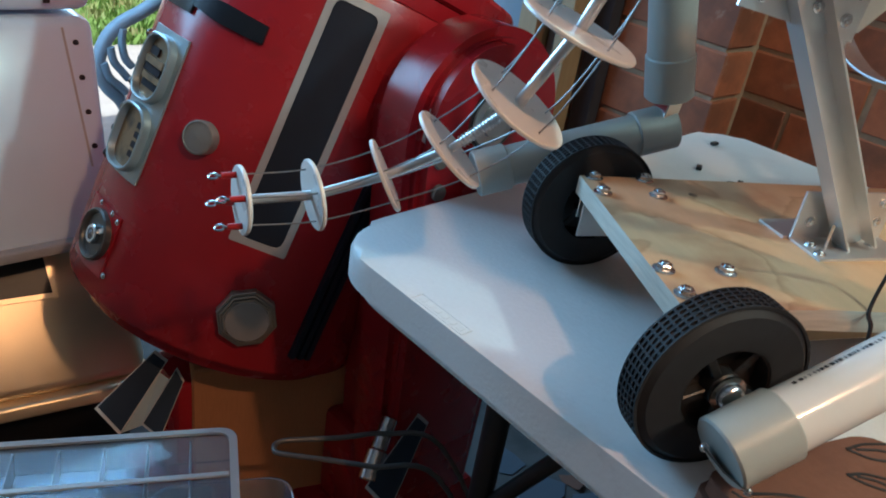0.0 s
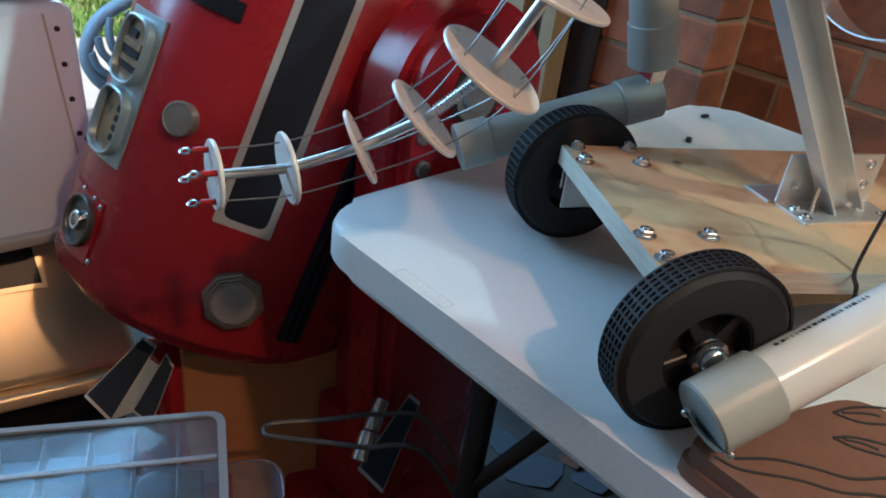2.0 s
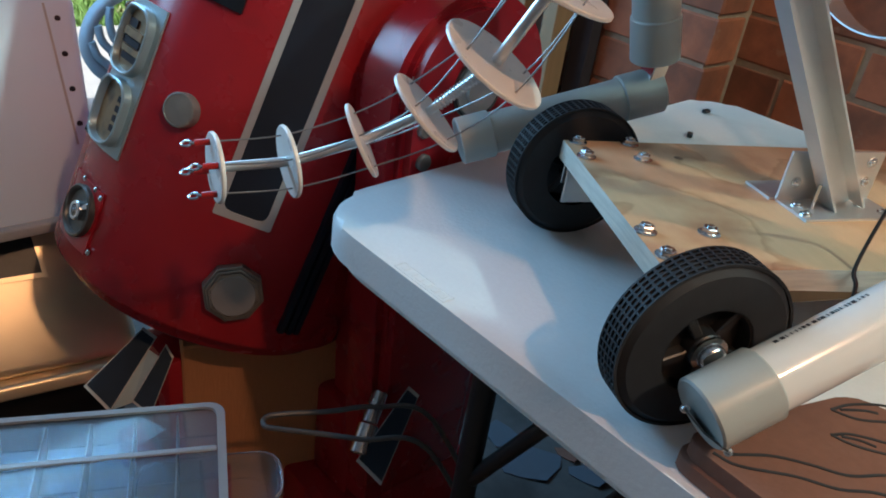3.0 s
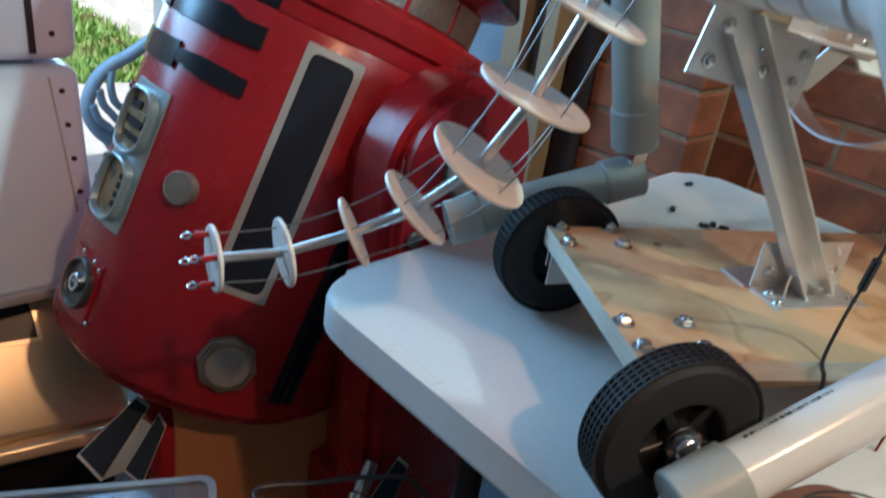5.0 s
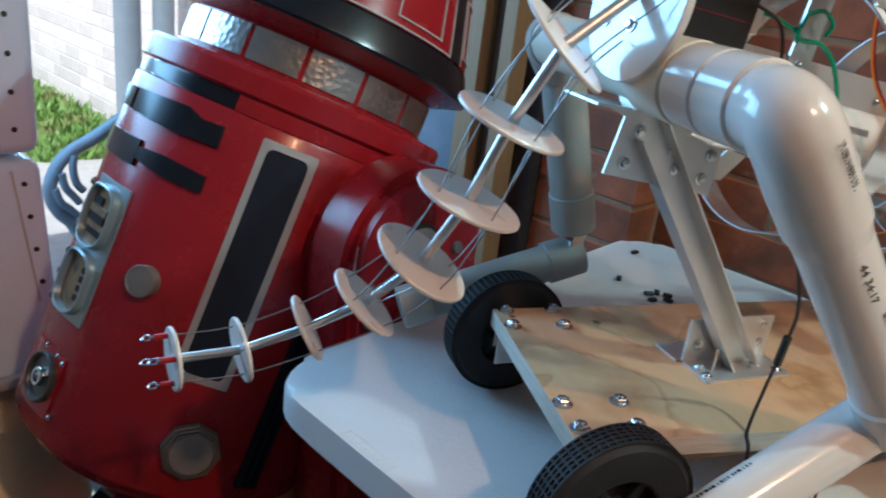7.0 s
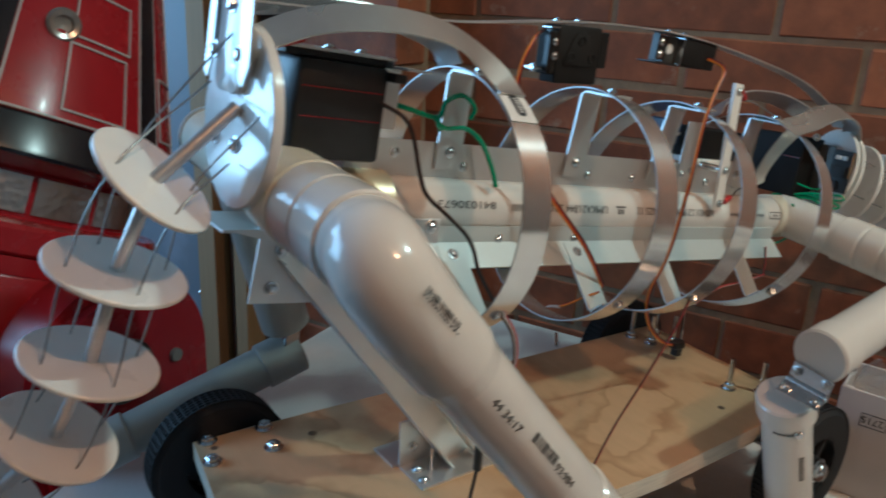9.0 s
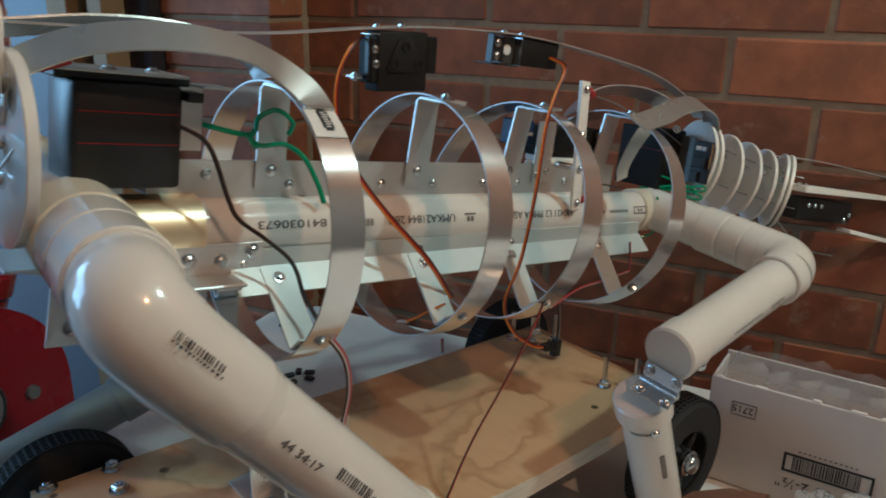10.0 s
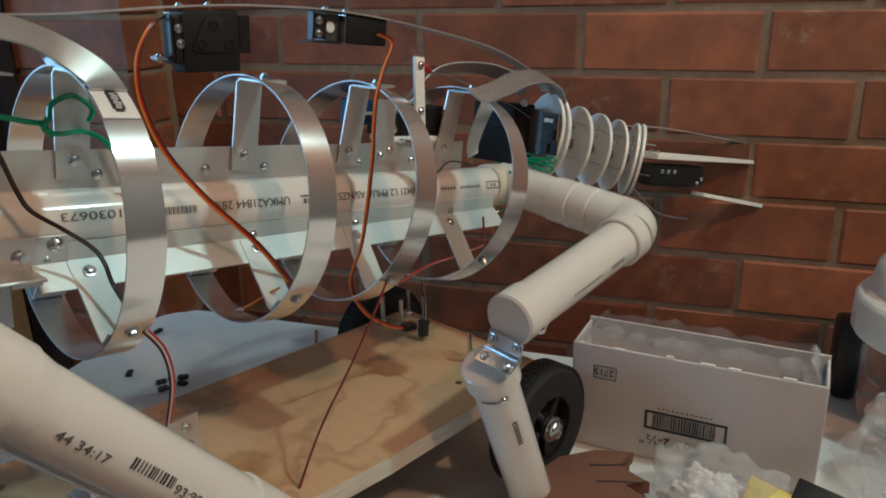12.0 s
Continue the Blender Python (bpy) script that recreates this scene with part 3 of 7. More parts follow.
    for phi, h, r, name, mat in ((140.3, 0.4885, 0.0145, "round_lens", HOSE_GREY), (160.8, 0.549, 0.019, "round_lens", JEWEL)):
        bm = bmesh.new()
        m, _ = along(on_cone(phi, h, -0.004), on_cone(phi, h, 0.02))
        lathe(bm, [(r, 0), (r, 0.009), (r * 0.85, 0.012), (r * 0.55, 0.0105), (r * 0.5, 0.006), (1e-4, 0.005)], 32, m)
        part(name, bm, mat, head, "round metal lens fitting")
    # tall side panel with grey surround
    bm = bmesh.new()
    wrap(bm, 140.3, 154.1, -0.0670, 0.2385, R - 0.003, R + 0.0006, 10)
    part("side_panel", bm, NAVY, t, "dark blue side panel")
    bm = bmesh.new()
    x, y = radians(18.4) * R / 2, 0.1618
    ring = rounded([(-x, -y), (x, -y), (x, y), (-x, y)], 0.003, 3)
    inner = rounded([(-x + 0.0090, -y + 0.0095), (x - 0.0090, -y + 0.0095), (x - 0.0090, y - 0.0095), (-x + 0.0090, y - 0.0095)], 0.011, 3)
    n = len(ring)
    rows = [[bm.verts.new(on_drum(147.2 + math.degrees(px / R), 0.0858 + py, r)) for px, py in o] for o, r in ((ring, R - 0.001), (ring, R + 0.0026), (inner, R + 0.0026), (inner, R))]
    for a, b in zip(rows, rows[1:]):
        for k in range(n):
            bm.faces.new([a[k], a[(k + 1) % n], b[(k + 1) % n], b[k]])
    bmesh.ops.recalc_face_normals(bm, faces=bm.faces)
    part("panel_surround", bm, TRIM, t, "grey painted surround of a dark panel")
    # front vent plate with two rounded openings
    bm = bmesh.new()
    wrap(bm, 79.4, 101.9, -0.0745, 0.117, R - 0.002, R + 0.003, 10)
    vent = part("vent_plate", bm, VENT, t, "pale blue-grey plate with two rounded vents")
    ring = rounded([(-0.036, -0.0435), (0.036, -0.0435), (0.036, 0.0435), (-0.036, 0.0435)], 0.031, 8)
    for hc in (-0.0255, 0.0665):
        bm = bmesh.new()
        drum_loop(bm, ring, 90.6, hc, ((1, 1, R + 0.002), (0.98, 0.985, R + 0.0125), (0.93, 0.945, R + 0.0140), (0.87, 0.895, R + 0.0130), (0.84, 0.87, R + 0.0040)))
        bmesh.ops.recalc_face_normals(bm, faces=bm.faces)
        part("vent_rim", bm, VENT, vent, "polished rounded vent rim")
        bm = bmesh.new()
        loops = drum_loop(bm, ring, 90.6, hc, ((0.86, 0.89, R + 0.0046), (0.5, 0.55, R + 0.0038)))
        bm.faces.new(loops[-1])
        bmesh.ops.recalc_face_normals(bm, faces=bm.faces)
        part("vent_pocket", bm, TARNISH, vent, "brown tarnished pocket of the vent")
        fingers = ((84.5, 90.5, 0.014, 0.010), (83.5, 95.0, -0.008, 0.009), (86.0, 96.5, -0.026, 0.008)) if hc > 0 else [(93.6, 97.4, 0.016 - 0.0125 * k, 0.0072) for k in range(4)]
        for a, b, h, high in fingers:
            bm = bmesh.new()
            wrap(bm, a, b, hc + h, hc + h + high, R + 0.003, R + 0.0062, 4)
            part("vent_slit", bm, DARK, vent)
        if hc > 0:
            for a, b, h, high in ((84.0, 96.0, 0.0025, 0.0095), (85.5, 97.0, -0.0165, 0.0075)):
                bm = bmesh.new()
                wrap(bm, a, b, hc + h, hc + h + high, R + 0.003, R + 0.0085, 4)
                part("vent_finger", bm, TARNISH, vent, "brassy finger inside the vent")
    # stepped bars at the top front
    for points, name in (
            (((69, 0.2137, 0.2420), (83.0, 0.2137, 0.2420)), "front_bar"),
            (((85.6, 0.2130, 0.2430), (112.0, 0.2100, 0.2468), (117.6, 0.2118, 0.2385), (125.7, 0.2128, 0.2405)), "front_bar"),
            (((64, 0.1475, 0.1815), (97.6, 0.1475, 0.1825)), "front_bar"),
            (((97.9, 0.1580, 0.1745), (110.0, 0.1526, 0.1775), (125.7, 0.1524, 0.1745)), "front_bar")):
        bm = bmesh.new()
        wrap(bm, points[0][0], points[-1][0], 0, 0, R - 0.002, R + 0.0042, 40, shape=stepped(points))
        part(name, bm, BAR_BLACK, t, "dark blue stepped front bar")
    phi, h, r, d = 119.0, 0.0225, 0.0212, 0.016
    bm = bmesh.new()
    m, _ = along(on_drum(phi, h, R - 0.003), on_drum(phi, h, R + 0.05))
    lathe(bm, [(r, 0), (r, d - 0.002), (r * 0.95, d), (r * 0.86, d + 0.0006), (r * 0.84, d - 0.0004), (1e-4, d + 0.0010)], 40, m)
    part("round_button", bm, JEWEL, t, "frosted round button")
    bm = bmesh.new()
    m, _ = along(on_drum(152.6, -0.163, R - 0.008), on_drum(152.6, -0.163, R + 0.05))
    m = m @ pose(0, 0, 0, 0, 0, 4)
    lathe(bm, [(0.0385, 0), (0.0385, 0.0195), (0.0378, 0.0204), (0.0364, 0.0206), (0.0362, 0.0190), (0.0352, 0.0190), (0.0350, 0.0232), (0.0340, 0.0242), (0.0328, 0.0242), (0.0326, 0.0222), (0.0316, 0.0222), (0.0312, 0.0262), (0.0290, 0.0266), (0.0284, 0.0240), (1e-4, 0.0240)], 8, m)
    oct_ = part("octagonal_port", bm, BRONZE, t, "octagonal bronze port with stepped edge")
    bm = bmesh.new()
    lathe(bm, [(0.0275, 0.0235), (0.0275, 0.0256), (0.0262, 0.0268), (1e-4, 0.0272)], 40, m)
    part("port_lens", bm, LENS, oct_)
    # coin slot unit at the lower front
    bm = bmesh.new()
    wrap(bm, 79, 101.5, -0.207, -0.122, R - 0.002, R + 0.0025, 8)
    coin = part("coin_plate", bm, RED, t, "dark red plate with a round metal return")
    m, _ = along(on_drum(92.0, -0.162, R - 0.001), on_drum(92.0, -0.162, R + 0.05))
    bm = bmesh.new()
    lathe(bm, [(0.0345, 0), (0.0345, 0.009), (0.0320, 0.0105), (0.0290, 0.0085), (0.0275, 0.0045), (1e-4, 0.0042)], 40, m)
    part("round_return", bm, DARKMETAL, coin)
    bm = bmesh.new()
    lathe(bm, [(0.0130, 0.003), (0.0130, 0.0105), (0.0115, 0.0120), (0.0080, 0.0115), (0.0075, 0.0060), (1e-4, 0.006)], 24, m)
    box(bm, (0.002, -0.004, 0.004), (0.027, 0.004, 0.0090), m @ pose(0, 0, 0, 0, 0, 35), bevel=0.001, segs=1)
    part("centre_knob", bm, STEEL, coin)
    for phi, h in ((100.3, -0.129), (96.5, -0.124), (103.0, -0.2), (88, -0.123)):
        bolt(coin, on_drum(phi, h, R + 0.002), on_drum(phi, 0, 1), 0.0030, "rivet")
    for k in range(6):
        bolt(t, on_drum(71 - k % 2 * 3, -0.075 + k * 0.034, R + 0.001), on_drum(72, 0, 1), 0.0048, "rivet", DARKMETAL)
    # upright leg and shoulder on the right-hand side, given in the room's own axes
    inv = DROID.inverted()
    put = inv @ Matrix(((0, 0, 1, 0), (1, 0, 0, 0), (0, 1, 0, 0), (0, 0, 0, 1)))

    def arch(yc, zc, rr, low, narrow):
        o = [(yc + rr * math.cos(math.pi * k / 40), zc + rr * math.sin(math.pi * k / 40)) for k in range(41)]
        return o + [(yc - rr, zc - 0.05), (yc - rr * narrow, low), (yc + rr * narrow, low), (yc + rr, zc - 0.05)]

    bm = bmesh.new()
    plate(bm, arch(-0.702, 0.803, 0.1225, 0.16, 0.80), -0.712, -0.656, put, bevel=0.004)
    leg = part("leg", bm, RED, t)
    bm = bmesh.new()
    plate(bm, arch(-0.700, 0.800, 0.105, 0.30, 0.80), -0.772, -0.7125, put)
    part("leg_root", bm, RED, leg)
    bm = bmesh.new()
    plate(bm, arch(-0.7065, 0.8085, 0.1055, 0.22, 0.80), -0.656, -0.6475, put, bevel=0.0035)
    part("leg_step", bm, RED, leg)
    bm = bmesh.new()
    plate(bm, arch(-0.715, 0.819, 0.0915, 0.30, 0.86), -0.6475, -0.6350, put, bevel=0.003)
    part("leg_cover", bm, RED, leg)

    def out(x, y, z):
        return along(inv @ Vector((x, y, z)), inv @ Vector((x + 1, y, z)))[0]
    m = out(-0.6352, -0.716, 0.8215)
    bm = bmesh.new()
    lathe(bm, [(0.0375, 0.0002), (0.0375, 0.004), (0.0350, 0.0045), (0.0345, 0.001)], 44, m)
    part("socket_ring", bm, DARKMETAL, leg)
    bm = bmesh.new()
    lathe(bm, [(0.0345, 0.0006), (0.0330, 0.0050), (0.0200, 0.0030), (0.0190, 0.0085), (0.0060, 0.0095), (1e-4, 0.0095)], 36, m)
    part("shoulder_socket", bm, WORN_ALU, leg, "dull metal socket in the shoulder")
    for y, z, r in ((-0.790, 0.781, 0.0105), (-0.7865, 0.740, 0.0105), (-0.646, 0.815, 0.0085)):
        bm = bmesh.new()
        lathe(bm, [(r, 0), (r, 0.004), (r * 0.85, 0.006), (1e-4, 0.0065)], 24, out(-0.6355, y, z))
        part("leg_button", bm, JEWEL, leg)
    bm = bmesh.new()
    quad_plate(bm, [inv @ Vector(p) for p in ((-0.6472, -0.811, 0.803), (-0.6472, -0.802, 0.796), (-0.6472, -0.797, 0.836), (-0.6472, -0.805, 0.840))], 0.0012)
    part("silver_tab", bm, SATIN, leg)
    for k in range(3):
        bm = bmesh.new()
        wrap(bm, 171.6 + k * 3.0, 173.4 + k * 3.0, -0.205, 0.073, R - 0.002, R + 0.009, 2)
        part("side_fin", bm, NAVY, t, "dark vertical fin on the drum's side")
    return t


RED_ROBOT = red_machine()

# ---- the rolling wooden platform: x across, y ahead, z up, from the board's top ----
PLAT = basis((0.9094, -0.4159, 0), (0.4159, 0.9094, 0), (0, 0, 1), (-0.254, -0.776, 0.845))
WHEEL_R = 0.0660


def tyre_ridges(bm, r, half, m):
    """A grid of thin raised ridges round a tyre, with small square dents between them."""
    n = 64
    for k in range(n):
        mm = m @ pose(0, 0, 0, 0, 0, 360 * k / n) @ Matrix.Translation((r, 0, 0))
        box(bm, (-0.001, -0.0009, -half + 0.004), (0.0012, 0.0009, half - 0.004), mm)
    for k in range(6):
        z = (-1 + 2 * k / 5) * (half - 0.004)
        lathe(bm, [(r - 0.001, z - 0.0008), (r + 0.0012, z - 0.0008), (r + 0.0012, z + 0.0008), (r - 0.001, z + 0.0008)], 64, m)


def wheel(parent, x, y, outward):
    """A black wheel on an axle along x."""
    m = Matrix.Translation((x, y, WHEEL_R - 0.105)) @ pose(0, 0, 0, 0, 90 * outward, 0)
    r, w = WHEEL_R, 0.015
    bm = bmesh.new()
    lathe(bm, [(0.034, -w), (0.038, -w - 0.0005), (r - 0.007, -w + 0.0005), (r - 0.0015, -w + 0.005), (r - 0.001, 0), (r - 0.0015, w - 0.005), (r - 0.007, w - 0.0005), (0.038, w + 0.0005), (0.034, w)], 56, m)
    tyre = part("tyre", bm, RUBBER, parent, "black rubber tyre with small square tread")
    bm = bmesh.new()
    tyre_ridges(bm, r - 0.001, w, m)
    tagged(part("tread_ridge", bm, RUBBER, tyre), kind="stuff")
    bm = bmesh.new()
    lathe(bm, [(0.0355, -w + 0.004), (0.0355, w - 0.001), (0.0325, w - 0.001), (0.031, w - 0.012), (0.014, w - 0.012), (0.013, w - 0.002), (0.010, w + 0.001), (1e-4, w + 0.001)], 40, m)
    for k in range(5):
        box(bm, (0.012, -0.0035, w - 0.013), (0.033, 0.0035, w - 0.004), m @ pose(0, 0, 0, 0, 0, 72 * k), bevel=0.001, segs=1)
    part("rim", bm, BLACK, parent, "black plastic spoked rim")
    bm = bmesh.new()
    lathe(bm, [(0.0135, w + 0.0005), (0.0135, w + 0.0022), (0.0100, w + 0.0030), (0.0096, w + 0.0070), (0.0078, w + 0.0092), (0.0045, w + 0.0102), (1e-4, w + 0.0104)], 24, m)
    part("axle_nut", bm, STEEL, parent)
    bm = bmesh.new()
    lathe(bm, [(0.005, -0.06), (0.005, w)], 12, m)
    part("axle", bm, STEEL, parent)


def platform():
    t = thing("rolling_platform", "raw plywood platform on four black rubber wheels, zinc bolts", "trolley", PLAT)
    bm = bmesh.new()
    plate(bm, [(-0.160, -0.094), (0.068, -0.121), (0.074, -0.012), (0.082, 0.05), (0.094, 0.25), (0.091, 0.482), (-0.132, 0.490)], -0.018, 0, bevel=0.0012)
    board = part("board", bm, [PINE, PINE_EDGE], t, "plywood board with faint stains and a pale weathered edge")
    for f in board.data.polygons:
        f.material_index = 1 if abs(f.normal.z) < 0.5 else 0
    bm = bmesh.new()
    box(bm, (-0.11, -0.06, -0.052), (0.045, 0.40, -0.0185), bevel=0.002, segs=1)
    part("bearer", bm, TIMBER, t, "timber bearer under the board")
    for x, y, o in ((0.094, -0.1015, 1), (-0.1825, -0.0640, -1), (0.122, 0.432, 1), (-0.160, 0.472, -1)):
        wheel(t, x, y, o)
        bm = bmesh.new()
        xs = (x - 0.030 * o, x - 0.027 * o)
        box(bm, (min(xs), y - 0.022, -0.062), (max(xs), y + 0.022, -0.0185), bevel=0.0008, segs=1)
        part("axle_bracket", bm, ALU_DULL, t)
    bm = bmesh.new()
    box(bm, (-0.1645, -0.085, -0.046), (-0.1625, -0.030, -0.004), bevel=0.0006, segs=1)
    part("end_plate", bm, ALU_DULL, t, "small bare metal plate on the board's edge")
    for x, y in ((-0.154, -0.082), (-0.150, -0.030), (-0.121, -0.089), (-0.115, -0.035), (0.014, -0.106), (0.020, -0.055), (0.049, -0.109), (0.055, -0.060), ):
        hex_bolt(t, (x, y, 0), 0.0056)
    for x, y in ((-0.118, 0.439), (-0.094, 0.447), (-0.112, 0.476), (-0.082, 0.474), (0.028, 0.432), (0.052, 0.456)):
        bm = bmesh.new()
        rod(bm, (x, y, -0.002), (x, y, 0.036), 0.0028, seg=10)
        lathe(bm, [(0.0078, 0), (0.0078, 0.0012), (0.0001, 0.0012)], 18, Matrix.Translation((x, y, 0.0002)))
        lathe(bm, [(0.0058, 0.0014), (0.0058, 0.0058), (0.0050, 0.0066), (0.0001, 0.0066)], 6, Matrix.Translation((x, y, 0.0002)))
        part("threaded_stud", bm, STEEL, t)
    # angle bracket that carries the robot's post
    bm = bmesh.new()
    box(bm, (-0.032, 0.045, 0.0), (0.007, 0.142, 0.0022))
    box(bm, (-0.0325, 0.045, 0.0), (-0.0302, 0.142, 0.045))
    base = part("angle_bracket", bm, ALU_DULL, t, "bent bare aluminium angle bracket")
    bm = bmesh.new()
    box(bm, (-0.066, 0.040, 0.0), (-0.0332, 0.085, 0.0022))
    part("foot_plate", bm, ALU_DULL, base)
    for p, w in (((-0.002, 0.052, 0.0022), (0, 0, 1)), ((-0.002, 0.132, 0.0022), (0, 0, 1)), ((-0.018, 0.056, 0.0022), (0, 0, 1)), ((-0.030, 0.058, 0.018), (1, 0, 0)), ((-0.030, 0.130, 0.018), (1, 0, 0)), ((-0.030, 0.130, 0.036), (1, 0, 0)), ((-0.016, 0.118, 0.0022), (0, 0, 1))):
        bolt(base, p, w, 0.0036)
    bm = bmesh.new()
    rod(bm, (-0.012, 0.066, 0.001), (-0.012, 0.066, 0.024), 0.0016, seg=8)
    part("upright_screw", bm, STEEL, base)
    return t


platform()

# ---- the animal-like robot skeleton: x to its right, y ahead along the spine, z up ----
SX, SA, SN = Vector((0.90943, -0.41586, 0)), Vector((0.41205, 0.90110, -0.13502)), Vector((0.05615, 0.12279, 0.99084))
ROBOT = basis(SX, SA, SN, (-0.254, -0.776, 1.101))
BODY = (-0.008, -0.003)
RING_R = 0.0995
PIPE = 0.0215


def coupling(bm, p0, p1, f0, f1, r):
    """A raised pipe socket over a stretch of the pipe from p0 to p1."""
    a, b = Vector(p0), Vector(p1)
    rod(bm, a.lerp(b, f0), a.lerp(b, f1), r, seg=32, bevel=0.0012)


def writing(parent, text, at, m_rot, size, mat, name="printed_text"):
    cu = bpy.data.curves.new(name, "FONT")
    cu.body, cu.size, cu.extrude = text, size, 0.00015
    tmp = bpy.data.objects.new(name, cu)
    scene.collection.objects.link(tmp)
    dg = bpy.context.evaluated_depsgraph_get()
    me = bpy.data.meshes.new_from_object(tmp.evaluated_get(dg))
    bpy.data.objects.remove(tmp)
    bpy.data.curves.remove(cu)
    me.name = name
    me.materials.clear()
    me.materials.append(mat)
    ob = new(name, me)
    ob.parent = parent
    ob.matrix_local = Matrix.Translation(at) @ m_rot
    return ob


def curved_print(parent, text, m, r, x0, size, mat, lift=0.0004, name="printed_text", wide=1.0):
    """Text laid round a pipe of radius r whose axis is the x of m; its baseline lies at the pipe's z-top, shifted by angle."""
    ob = writing(parent, text, (0, 0, 0), Matrix.Identity(4), size, mat, name)
    for v in ob.data.vertices:
        x, y = v.co.x * wide, v.co.y
        t = y / r
        v.co = m @ Vector((x0 + x, math.sin(t) * (r + lift + v.co.z), math.cos(t) * (r + lift + v.co.z)))
    ob.matrix_local = Matrix.Identity(4)
    return ob


def bars_on_pipe(bm, m, r, x0, widths, y0, y1, lift=0.0004):
    """Printed bars laid round a pipe."""
    x = x0
    for k, w in enumerate(widths):
        if k % 2 == 0:
            vs = []
            for yy in (y0, (y0 + y1) / 2, y1):
                t = yy / r
                for xx in (x, x + w):
                    vs.append(bm.verts.new(m @ Vector((xx, math.sin(t) * (r + lift), math.cos(t) * (r + lift)))))
            bm.faces.new([vs[0], vs[1], vs[3], vs[2]])
            bm.faces.new([vs[2], vs[3], vs[5], vs[4]])
        x += w
    return x


def pipe_frame(p0, p1, face):
    """A frame on a pipe: x along it, z towards `face`."""
    x = (Vector(p1) - Vector(p0)).normalized()
    z = Vector(face)
    z = (z - z.dot(x) * x).normalized()
    return basis(x, z.cross(x), z, Vector(p0))


def robot():
    t = thing("robot_skeleton", "home-made robot skeleton of white pipe and aluminium hoops on a post", "robot", ROBOT)
    sp0, sp1 = Vector((-0.0195, -0.075, -0.008)), Vector((-0.0195, 0.552, -0.0115))
    # spine
    bm = bmesh.new()
    rod(bm, sp0, sp0.lerp(sp1, 0.957), PIPE, seg=40)
    spine = part("spine_pipe", bm, PVC, t, "white plastic spine pipe with printed lettering")
    bm = bmesh.new()
    rod(bm, sp0.lerp(sp1, 0.950), sp1, 0.0242, seg=40, bevel=0.001)
    part("spine_socket", bm, CREAM, spine)
    bm = bmesh.new()
    rod(bm, (-0.002, 0.5390, -0.0012), (0.0030, 0.5390, 0.0010), 0.0040, seg=14)
    part("dark_hole", bm, BROWNWIRE, spine)
    bm = bmesh.new()
    lathe(bm, [(0.0217, -0.006), (0.0245, -0.006), (0.0245, 0.052), (0.0217, 0.052)], 40, along((-0.0195, -0.040, -0.008), (-0.0195, 0.0, -0.008))[0])
    part("spine_sleeve", bm, BRASS, spine, "brass-coloured clamp sleeve")
    # printing on the spine
    fr = pipe_frame(sp0, sp1, (0.92, 0, 0.39))
    for text, x, size, wide in (("841030673", 0.1825, 0.0080, 1.60), ("UMKA21844 28:0", 0.3123, 0.0095, 1.04), ("130421 L2 PMUA AS/NZS 12", 0.4706, 0.0095, 1.04)):
        curved_print(spine, text, Matrix(fr) @ Matrix.Translation((x, 0, 0)) @ Matrix.Diagonal((-1, -1, 1, 1)), PIPE, 0, size, PRINT, wide=wide)
    bm = bmesh.new()
    for x0, w in ((0.0695, 0.011), (0.573, 0.0225)):
        for a, b, c, d in ((0, w, -0.0075, -0.0063), (0, w, -0.0007, 0.0005), (0, 0.0012, -0.0075, 0.0005), (w - 0.0012, w, -0.0075, 0.0005)):
            bars_on_pipe(bm, fr, PIPE, x0 + a, [b - a], c, d)
        bars_on_pipe(bm, fr, PIPE, x0 + w * 0.3, [w * 0.14, w * 0.1, w * 0.14], -0.0050, -0.0022)
    # maker's mark as a plain bar over two blocks
    bars_on_pipe(bm, fr, PIPE, 0.323, [0.0135], -0.0012, 0.0004)
    bars_on_pipe(bm, fr, PIPE, 0.326, [0.003, 0.0015, 0.003], -0.0068, -0.0024)
    bars_on_pipe(bm, fr, PIPE, 0.199, [0.0012, 0.0008, 0.0005, 0.0009] * 8, -0.0066, -0.001)
    bars_on_pipe(bm, fr, PIPE, 0.500, [0.0030, 0.0016] * 5, -0.0052, -0.0024)
    bars_on_pipe(bm, fr, PIPE, 0.530, [0.0022, 0.0014] * 9, -0.0050, -0.0026)
    tagged(part("spine_printing", bm, PRINT, spine), kind="stuff")
    # aluminium angles along the spine
    bm = bmesh.new()
    box(bm, (-0.0225, -0.02, 0.006), (-0.0203, 0.478, 0.0395))
    box(bm, (-0.048, -0.02, 0.0145), (-0.0226, 0.478, 0.0165))
    part("upper_angle", bm, ALU_DULL, t, "aluminium angle along the top of the spine")
    bm = bmesh.new()
    box(bm, (0.000, 0.03, -0.035), (0.0022, 0.512, -0.020))
    quad_plate(bm, [Vector(q) for q in ((0.0022, 0.03, -0.0335), (0.0185, 0.03, -0.0490), (0.0185, 0.512, -0.0490), (0.0022, 0.512, -0.0335))], 0.0018)
    part("lower_angle", bm, SATIN, t, "aluminium angle along the underside of the spine")
    for y in (0.02, 0.085, 0.17, 0.225, 0.285, 0.33, 0.40, 0.45):
        bolt(t, (-0.0203, y, 0.022 if y > 0.03 else 0.03), (1, 0, 0), 0.003, "screw")
    for y in (0.04, 0.115, 0.20, 0.31, 0.44):
        bolt(t, (0.0022, y, -0.030), (1, 0, 0), 0.003, "screw")
